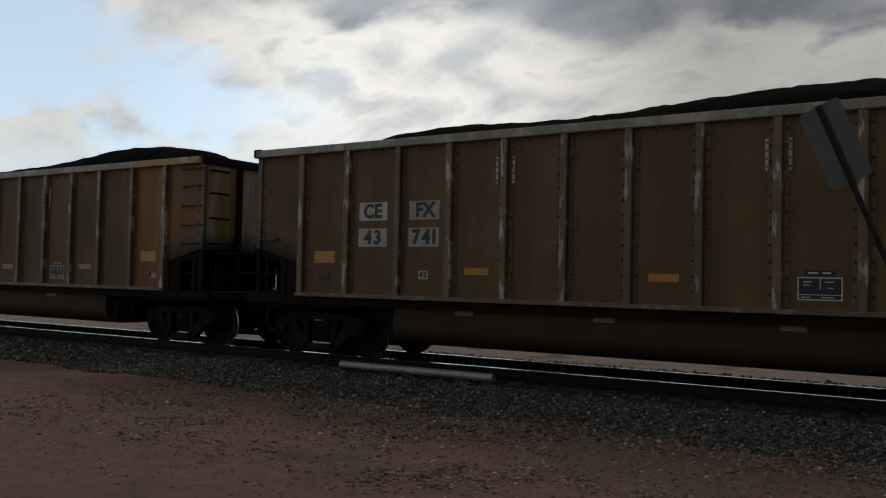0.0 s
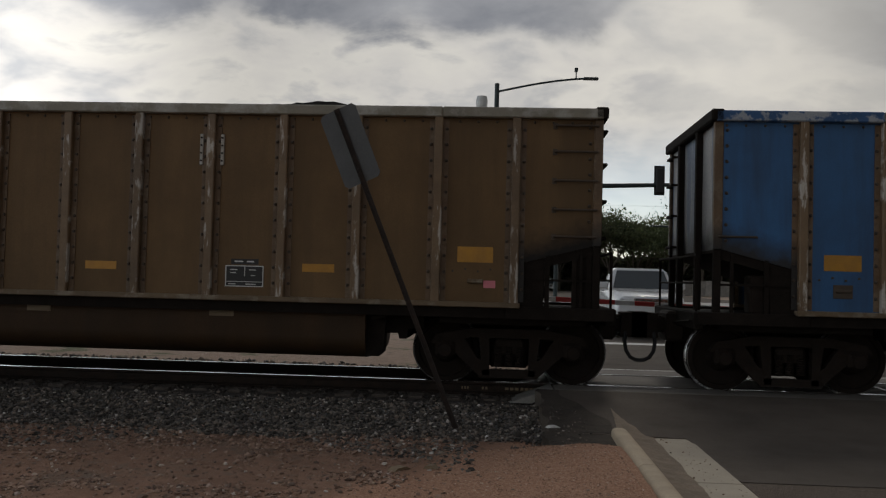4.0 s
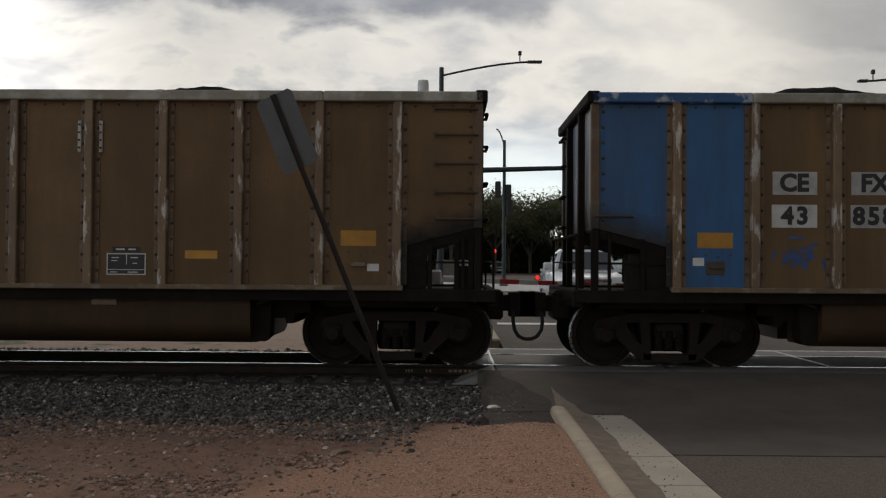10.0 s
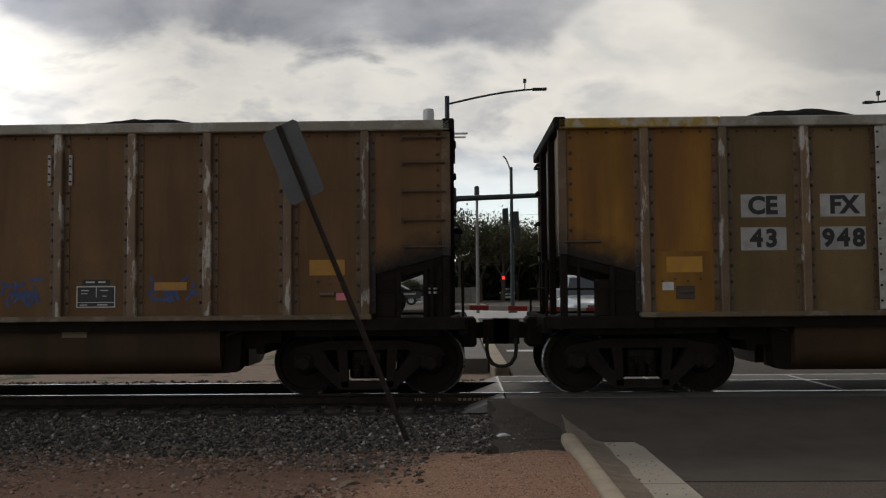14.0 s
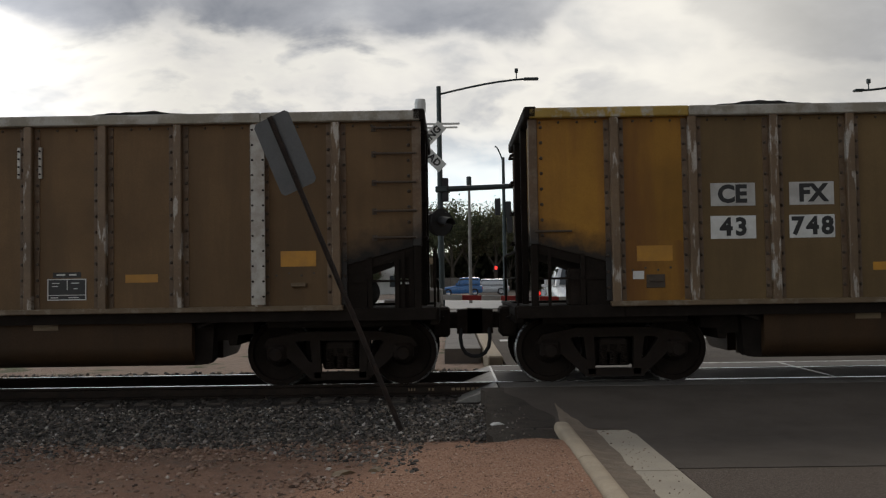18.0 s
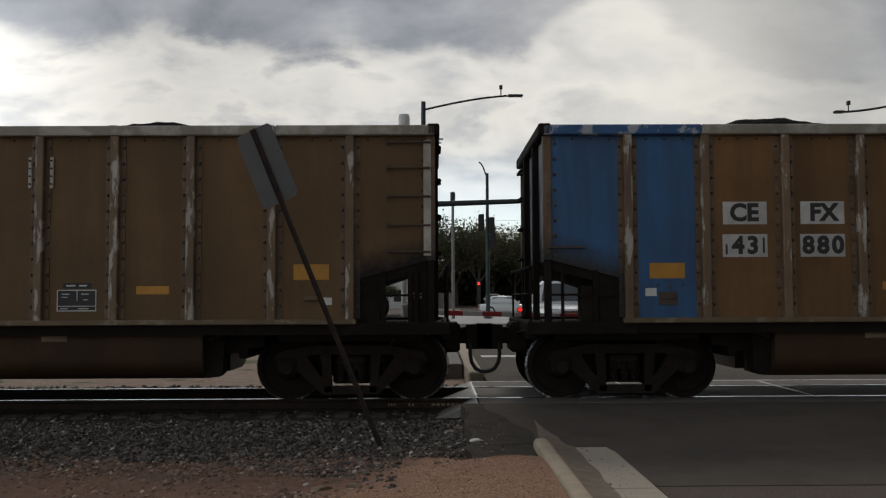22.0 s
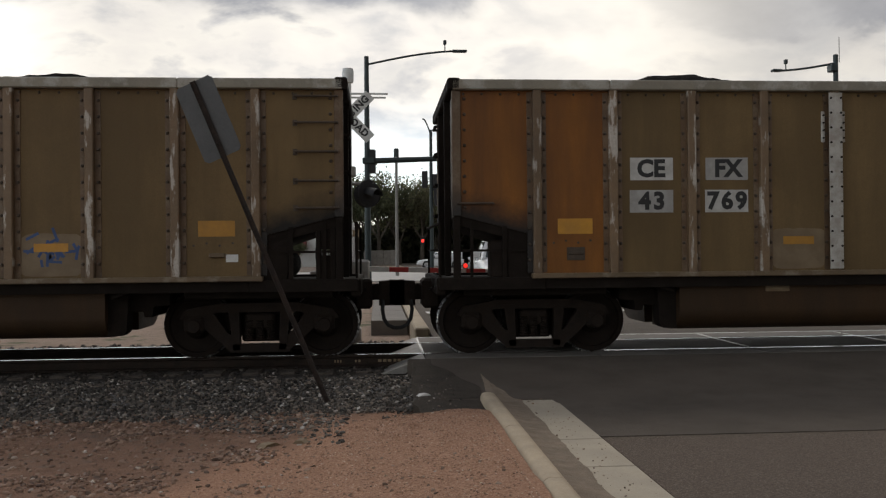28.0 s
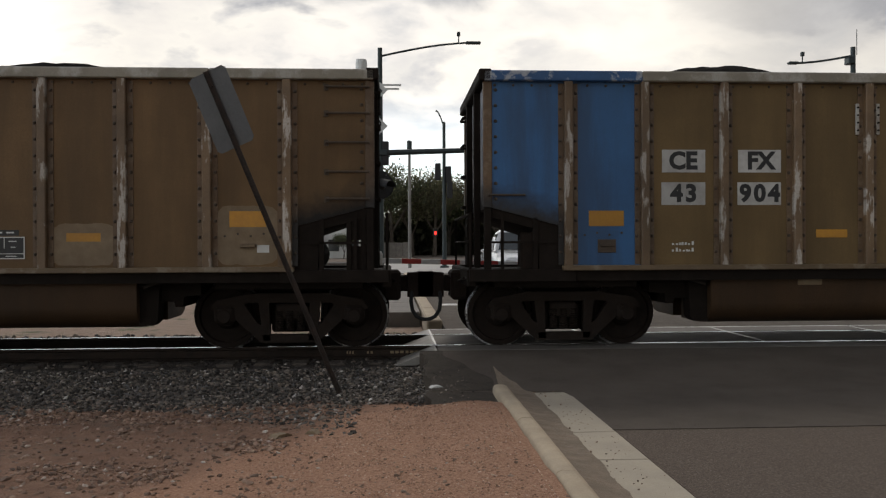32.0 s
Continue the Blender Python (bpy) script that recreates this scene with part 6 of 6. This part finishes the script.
def passing(name, label, category, paint, size, kind, y, speed, at_x, at_t, z=0.0):
    """A vehicle that crosses along the far street, at at_x when the clock shows at_t."""
    turn = 0 if speed > 0 else 180
    ob = vehicle(name, label, category, paint, *size, pose(at_x - speed * at_t, y, z, 0, 0, turn), kind)
    TRAFFIC.append((ob, [(0, pose(at_x - speed * at_t, y, z, 0, 0, turn)), (32.0, pose(at_x + speed * (32 - at_t), y, z, 0, 0, turn))]))


def tow_truck(at):
    """A white conventional cab with a black wrecker body and a slanting white boom; its nose towards +x."""
    t = thing("tow_truck", "white tow truck with a black wrecker body and white boom", "truck", at=at)
    white, black = CAR_PAINT["white"], CAR_PAINT["black"]
    part("hood", loft([(1.75, 0.98, 0.86, 0.62, 1.92), (2.6, 1.0, 0.84, 0.60, 1.80), (3.6, 0.98, 0.80, 0.60, 1.62), (4.05, 0.92, 0.74, 0.62, 1.45), (4.18, 0.80, 0.62, 0.66, 1.25)]), white, t, "white sloping hood", smooth=True)
    cab = part("cab", loft([(0.42, 1.06, 0.94, 0.75, 2.92), (0.55, 1.08, 0.98, 0.70, 3.0), (1.25, 1.08, 0.98, 0.70, 3.02), (1.50, 1.06, 0.92, 0.70, 2.88), (1.95, 1.04, 0.96, 0.70, 1.95)]), white, t, "white cab", smooth=True)
    for s in (-1, 1):
        part("side_window", Mesh().prism([(0.80, 1.98), (1.72, 1.98), (1.42, 2.70), (0.80, 2.70)], s * 1.0, s * 1.09), GLASS, cab)
        part("mirror", Mesh().box(1.62, 1.74, s * 1.12, s * 1.34, 1.95, 2.5, 0.03), black, cab)
        part("headlight", Mesh().box(4.02, 4.2, s * 0.55, s * 0.8, 0.98, 1.16, 0.03), HEADLIGHT, t)
        part("step_tank", Mesh().tube((0.5, s * 0.98, 0.66), (1.9, s * 0.98, 0.66), 0.26, n=12), CHROME, t, "chrome fuel tank")
        part("wrecker_side", Mesh().prism([(-4.1, 0.75), (0.30, 0.75), (0.30, 2.1), (-0.9, 2.1), (-1.2, 1.55), (-4.1, 1.35)], s * 1.02, s * 1.10), black, t, "black wrecker side with unreadable pale lettering")
        part("side_writing", Mesh().box(-0.75, 0.1, s * 1.10, s * 1.106, 1.80, 1.92).box(-0.6, 0.0, s * 1.10, s * 1.106, 1.55, 1.63).box(-3.6, -1.6, s * 1.10, s * 1.106, 1.12, 1.22), WHITE, t)
    part("windscreen", Mesh().add([(1.55, -0.82, 2.80), (1.55, 0.82, 2.80), (1.98, 0.92, 1.98), (1.98, -0.92, 1.98), (1.50, -0.82, 2.80), (1.50, 0.82, 2.80), (1.90, 0.92, 1.98), (1.90, -0.92, 1.98)], [(0, 1, 2, 3), (7, 6, 5, 4), (0, 4, 5, 1), (1, 5, 6, 2), (2, 6, 7, 3), (3, 7, 4, 0)]), GLASS, cab, "dark windscreen")
    part("deck", Mesh().box(-4.1, 0.35, -1.02, 1.02, 0.70, 1.05, 0.03).box(-4.1, 4.0, -0.42, 0.42, 0.45, 0.70, 0.02), black, t)
    part("boom", Mesh().path([(-0.10, 0, 1.0), (0.0, 0, 3.15), (-1.2, 0, 2.55), (-4.0, 0, 0.95)], 0.10).box(-4.35, -3.6, -0.6, 0.6, 0.55, 0.85, 0.03), white, t, "white slanting boom")
    part("bumper", Mesh().box(4.12, 4.30, -1.05, 1.05, 0.42, 0.75, 0.04), CHROME, t)
    for x in (2.75, -1.9, -3.1):
        for s in (-1, 1):
            w = part("wheel", Mesh().lathe([(0.30, s * 0.78), (0.47, s * 0.78), (0.50, s * 0.82), (0.50, s * 1.02), (0.47, s * 1.06), (0.30, s * 1.06)], (0, 0, 0), "y", 20), TYRE, t, "black tyre", pose(x, 0, 0.5), True)
            part("rim", Mesh().lathe([(0.0, s * 1.03), (0.08, s * 1.04), (0.10, s * 0.99), (0.26, s * 1.0), (0.31, s * 1.05)], (0, 0, 0), "y", 20), RIM, w)
    return t


tow = tow_truck(pose(5.85 + 7.0 * 12.0, 80.0, 0.0, 0, 0, 180))
TRAFFIC.append((tow, [(0, pose(5.85 + 7.0 * 12.0, 80.0, 0.0, 0, 0, 180)), (32.0, pose(5.85 - 7.0 * 20.0, 80.0, 0.0, 0, 0, 180))]))
passing("minivan", "white minivan driving along the cross street", "minivan", "white", (5.1, 1.95, 1.75), "van", 39.0, -9.0, -5.3, 31.1)
passing("hatchback", "silver sport utility car on the cross street", "car", "silver", (4.6, 1.85, 1.65), "suv", 78.0, -8.0, 3.6, 18.0)
passing("estate_car", "silver estate car on the cross street", "car", "silver", (4.6, 1.85, 1.6), "suv", 44.0, 9.0, -8.6, 5.2)
passing("sedan", "white sedan on the cross street", "car", "white", (4.6, 1.8, 1.48), "car", 56.0, 8.0, -8.6, 20.2)
passing("off_roader", "blue open off-road car on the cross street", "car", "blue", (4.1, 1.85, 1.8), "jeep", 72.0, -7.0, -14.5, 20.2)
passing("white_hatchback", "white hatchback car on the cross street", "car", "white", (4.5, 1.85, 1.6), "suv", 72.0, -8.0, 6.0, 28.0)
passing("grey_minivan", "grey minivan turning along the near side of the cross street", "minivan", "grey", (4.7, 1.9, 1.68), "van", 34.9, 8.0, 3.4, 25.0)

# ---- the far street, buildings and trees ----
solid("cross_street", Mesh().box(-260, 260, 34.05, 60.0, -0.3, -0.02), STREET, "pale concrete cross street beyond the crossing", "street", kind="structure")
solid("parking_lot", Mesh().box(-70, 1.0, 61.0, 93.5, -0.3, -0.015), ASPHALT_OLD, "worn asphalt lot before the shop", "parking lot", kind="structure")
solid("far_road", Mesh().box(3.0, 22.0, 60.2, 400, -0.3, -0.012), ASPHALT, "asphalt road leading away", "road", kind="structure")
pave = thing("pavement", "pale concrete pavement and kerb beyond the track", "pavement", kind="structure")
for k in range(16):
    part("paving_slab", Mesh().box(-0.15, 0.62, 5.2 + 1.6 * k, 5.2 + 1.6 * (k + 1) - 0.02, -0.4, 0.03, 0.01), CONCRETE, pave)
for k in range(9):
    part("kerb_stone", Mesh().box(0.66, 0.94, 2.6 + 3.2 * k, 2.6 + 3.2 * (k + 1) - 0.02, -0.4, 0.08, 0.03), KERB, pave)

WALL = material("white_stucco", (0.60, 0.60, 0.58), 0.85, 0.0, 0.06, 0.5, (0.48, 0.47, 0.45), 0.4, 12, 0.1)
WALL_TAN = material("tan_stucco", (0.40, 0.34, 0.27), 0.85, 0.0, 0.08, 0.5, (0.30, 0.25, 0.2), 0.4, 12, 0.1)
ROOF = material("grey_roof_felt", (0.16, 0.155, 0.15), 0.9, 0.0, 0.15, 0.8, None, 0, 12)
AWNING = material("dark_red_awning", (0.15, 0.022, 0.022), 0.7, 0.0, 0.12, 2, (0.09, 0.015, 0.015), 0.4, 20)


def shop(at, w, d, h, wall, bays, awning, label):
    t = thing("shop_building", label, "building", "buildings across the street", at)
    part("wall", Mesh().box(0, w, 0, d, -0.3, h, 0.03), wall, t)
    part("parapet", Mesh().box(-0.12, w + 0.12, -0.12, 0.2, h - 0.35, h + 0.25, 0.04), wall, t)
    part("roof", Mesh().box(0.1, w - 0.1, 0.2, d - 0.1, h, h + 0.06), ROOF, t)
    for x, bw, z0, z1 in bays:
        win = part("window", Mesh().box(x - 0.06, x + bw + 0.06, -0.05, -0.005, z0 - 0.06, z1 + 0.06), RUBBER, t)
        part("pane", Mesh().box(x, x + bw, -0.065, -0.052, z0, z1), GLASS, win)
    if awning:
        x, aw = awning
        part("awning", Mesh().prism([(0, 2.2), (0, 3.4), (0.12, 3.4), (1.5, 2.5), (1.5, 2.2)], 0, aw, pose(x, -0.02, 0, 0, 0, -90) @ pose(0, 0, 0)), AWNING, t, "dark red awning")
        part("door", Mesh().box(x + aw * 0.4, x + aw * 0.4 + 1.1, -0.06, -0.01, 0, 2.15), AWNING, t, "dark red door")
        part("wall_sign", Mesh().lathe([(0.0, -0.03), (0.7, -0.03), (0.7, -0.005)], (x - 3.4, -0.01, 3.2), "y", 24), PIPE, t, "round grey wall sign")
        part("sign_board", Mesh().box(x + aw + 4.0, x + aw + 6.4, -0.05, -0.01, 3.6, 4.4), PALE_PATCH, t, "pale signboard")
    return t


shop(pose(-21.0, 95, 0), 18.0, 14, 5.0, WALL, [(1.2, 1.8, 0.8, 2.2), (8.6, 1.0, 0.4, 2.2), (13.4, 1.2, 0.9, 2.2), (16.0, 1.2, 0.9, 2.2)], (8.9, 3.4), "long white single-storey shop with a dark red awning")
shop(pose(-62.0, 88, 0), 24.0, 14, 4.4, WALL_TAN, [(2, 2, 0.8, 2.2), (6, 2, 0.8, 2.2), (11, 2, 0.8, 2.2), (16, 2, 0.8, 2.2), (20, 2, 0.8, 2.2)], None, "low tan shop building with dark windows")
shop(pose(30.0, 84, 0), 18.0, 14, 4.8, WALL, [(2, 2, 0.8, 2.2), (6, 2, 0.8, 2.2), (11, 2, 0.8, 2.2)], (12.5, 3.0), "white shop building with a red porch")

BARK = material("grey_brown_bark", (0.11, 0.09, 0.07), 0.9, 0.0, 0.3, 4, (0.06, 0.05, 0.04), 0.5, 40, 0.6, True)


def leaf_material(name, a, b):
    m = stone_material(name, [(0.0, a), (0.6, tuple((p + q) / 2 for p, q in zip(a, b))), (1.0, b)], 0.7)
    nt = m.node_tree
    p, tr, mx, out = nt.nodes["Principled BSDF"], nt.nodes.new("ShaderNodeBsdfTranslucent"), nt.nodes.new("ShaderNodeMixShader"), nt.nodes["Material Output"]
    nt.links.new(p.inputs["Base Color"].links[0].from_socket, tr.inputs["Color"])
    mx.inputs[0].default_value = 0.5
    nt.links.new(p.outputs[0], mx.inputs[1])
    nt.links.new(tr.outputs[0], mx.inputs[2])
    nt.links.new(mx.outputs[0], out.inputs["Surface"])
    return m


LEAVES = [leaf_material("dark_green_leaves", (0.055, 0.068, 0.034), (0.165, 0.172, 0.088)), leaf_material("olive_leaves", (0.088, 0.088, 0.048), (0.235, 0.220, 0.125)), leaf_material("young_green_leaves", (0.062, 0.088, 0.038), (0.185, 0.215, 0.100))]


def tree(at, height, spread, seed, leaf, dense=1.0, label="leafy green street tree across the road"):
    rng = random.Random(seed)
    t = thing("tree", label, "tree", "street trees", at)
    trunk, tips = Mesh(), []
    fork = height * rng.uniform(0.22, 0.32)
    trunk.tube((0, 0, -0.3), (0.1, 0.05, fork), height * 0.028, height * 0.020, 9)

    def limb(p, d, length, r, level):
        q = p + d * length
        trunk.tube(p, q, r, r * 0.6, 6 if level < 2 else 4, False)
        if level == 3:
            tips.append(q)
            return
        for _ in range(3 if level < 2 else 2):
            dd = (d + Vector((rng.uniform(-1, 1) * spread, rng.uniform(-1, 1) * spread, rng.uniform(-0.15, 0.6)))).normalized()
            limb(q, dd, length * rng.uniform(0.6, 0.85), r * 0.6, level + 1)
        if level > 0:
            tips.append(q)

    for k in range(4):
        a = k * 1.57 + rng.uniform(-0.4, 0.4)
        limb(Vector((0.1, 0.05, fork)), Vector((math.cos(a) * spread * 0.8, math.sin(a) * spread * 0.8, 1)).normalized(), height * rng.uniform(0.20, 0.27), height * 0.013, 0)
    part("trunk", trunk, BARK, t, "grey-brown trunk and limbs")
    if dense > 0:
        g = np.random.default_rng(seed)
        pts = np.array([tuple(p) for p in tips])
        n = int(130 * dense)
        c = np.repeat(pts, n, axis=0)
        c = c + g.standard_normal(c.shape) * np.array([0.085, 0.085, 0.062]) * height
        k = len(c)
        s = (0.0045 + 0.0075 * g.random((k, 1, 1))) * height
        V = c[:, None, :] + s * g.standard_normal((k, 4, 3)) * 0.9
        V[:, 3] = V[:, 0] + V[:, 2] - V[:, 1]
        me = bpy.data.meshes.new("crown")
        me.from_pydata(V.reshape(-1, 3), [], np.arange(4 * k).reshape(-1, 4))
        me.materials.append(leaf)
        part("crown", me, None, t, "uneven leafy crown")
    return t


kinds = [tree(pose(0, 105, 0), 12.3, 0.75, 11, LEAVES[0], 0.55), tree(pose(6.0, 108, 0), 12.0, 0.8, 12, LEAVES[1], 0.5), tree(pose(24, 106, 0), 10.5, 0.8, 13, LEAVES[2], 0.8), tree(pose(18.5, 112, 0), 12.0, 0.7, 14, LEAVES[2], 0.5), tree(pose(-43, 100, 0), 11.0, 0.7, 15, LEAVES[1], 0.10, "nearly bare tree with dark twigs"), tree(pose(-6.5, 113, 0), 10.0, 0.75, 16, LEAVES[1], 0.7)]
rng = random.Random(4)
for k, x in enumerate([-2.8, 3.0, 8.8, 11.8, 15.0, 21.5, 28.0, 32.5, 38, 45, 53, 60, -11, -16, -24, -31, -37, -50, -57, -66, -76, -88, -100, -114]):
    src = kinds[(0, 1, 2, 3, 0, 5)[k % 6] if x > -2 else (0, 5, 1, 4, 5, 0)[k % 6]]
    s = rng.uniform(0.85, 1.1)
    y = rng.uniform(108, 124) if x > -30 else rng.uniform(96, 120)
    c = copy_thing(src, pose(x, y, 0, 0, 0, rng.uniform(0, 360)))
    c.scale = (s, s, s)
for x, y, h, sd in ((-9.6, 91.5, 3.2, 31), (-5.6, 91, 3.0, 32), (-18.5, 93, 1.6, 33), (-15.6, 93, 1.7, 34)):
    tree(pose(x, y, 0), h, 0.5, sd, LEAVES[0], 0.8, "small clipped evergreen by the shop wall")
HEDGE = leaf_material("shaded_far_leaves", (0.035, 0.038, 0.022), (0.10, 0.10, 0.055))
g = np.random.default_rng(9)
k = 90000
P = np.stack([np.where(g.random(k) < 0.6, g.uniform(-34, 50, k), g.uniform(-160, 130, k)), g.uniform(122, 134, k), 7.6 * g.random(k) ** 1.25], 1)
P[:, 2] *= 0.8 + 0.35 * np.sin(P[:, 0] * 0.21) * np.sin(P[:, 0] * 0.083 + 1)
V = P[:, None, :] + 0.27 * g.standard_normal((k, 4, 3))
V[:, 3] = V[:, 0] + V[:, 2] - V[:, 1]
me = bpy.data.meshes.new("far_woods")
me.from_pydata(V.reshape(-1, 3), [], np.arange(4 * k).reshape(-1, 4))
me.materials.append(HEDGE)
tagged(new("far_woods", me), "dark green belt of shrubs and trees in the distance", "trees", kind="stuff")
FENCE = material("pale_fence_boards", (0.26, 0.24, 0.215), 0.85, 0.0, 0.2, 1.5, (0.17, 0.155, 0.14), 0.5, 20, 0.1, tint=0.2)
fence = thing("board_fence", "grey weathered board fence under the trees", "fence")
board = Mesh().box(-0.42, 0.42, -0.02, 0.02, -0.1, 1.9, 0.01).data("board", FENCE)
for i in range(70):
    part("board", board, None, fence, at=pose(-1.5 + 0.87 * i if i < 5 else 22.5 + 0.87 * (i - 5), 102.5, 0.03 * math.sin(i * 3.3)))
wires = thing("overhead_wires", "thin dark utility wires above the far street", "wires")
for z, y in ((8.3, 66), (7.6, 66), (9.8, 70)):
    part("wire", Mesh().path([(x, y, z - 1.2 + 1.2 * ((x + 5) / 80) ** 2) for x in range(-85, 76, 10)], 0.012, 4), RUBBER, wires)
for x in (-85, 75):
    part("utility_pole", Mesh().tube((x, 67, -0.2), (x, 67, 11), 0.16, 0.11, 8).box(x - 0.1, x + 0.1, 65.6, 70.3, 9.6, 9.8), BARK, wires)


# ---- all that moves ----
def train_x(t):
    """Where the first whole car's middle stands at that time."""
    hop = 0.5116 * smooth(6.70, 6.80, t) + 0.5254 * smooth(19.70, 19.80, t) - 0.6518 * smooth(23.70, 23.80, t)
    return -4.873 - 16.5373 * t + 0.011139 * t * t - 9.29e-5 * t ** 3 + hop


def motions():
    times = sorted({k * 0.5 for k in range(65)} | {6.7, 6.8, 19.7, 19.8, 23.7, 23.8})
    for number, car in enumerate(train):
        walk(car, [(t, pose(train_x(t) + (number - 1) * PITCH, 0, 0)) for t in times])
        # the wheels roll while the car is near
        seen = [f / FPS for f in range(0, 32 * FPS + 1) if -34 < train_x(f / FPS) + (number - 1) * PITCH < 26]
        wheels = [w for ob in car.children for w in ob.children if w.name.startswith("wheelset")]
        for w in wheels:
            base = w.matrix_basis.translation.copy()
            rows = [(t, Matrix.Translation(base) @ pose(0, 0, 0, 0, math.degrees(train_x(t) - train_x(seen[0])) / 0.4575, 0)) for t in seen] if seen else []
            first, last = (rows[0][1], rows[-1][1]) if rows else (Matrix.Translation(base),) * 2
            if not rows or rows[0][0] > 0:
                rows.insert(0, (0, first))
            if rows[-1][0] < 32:
                rows.append((32, last))
            walk(w, rows)
    for ob, rows in TRAFFIC:
        walk(ob, rows)


motions()
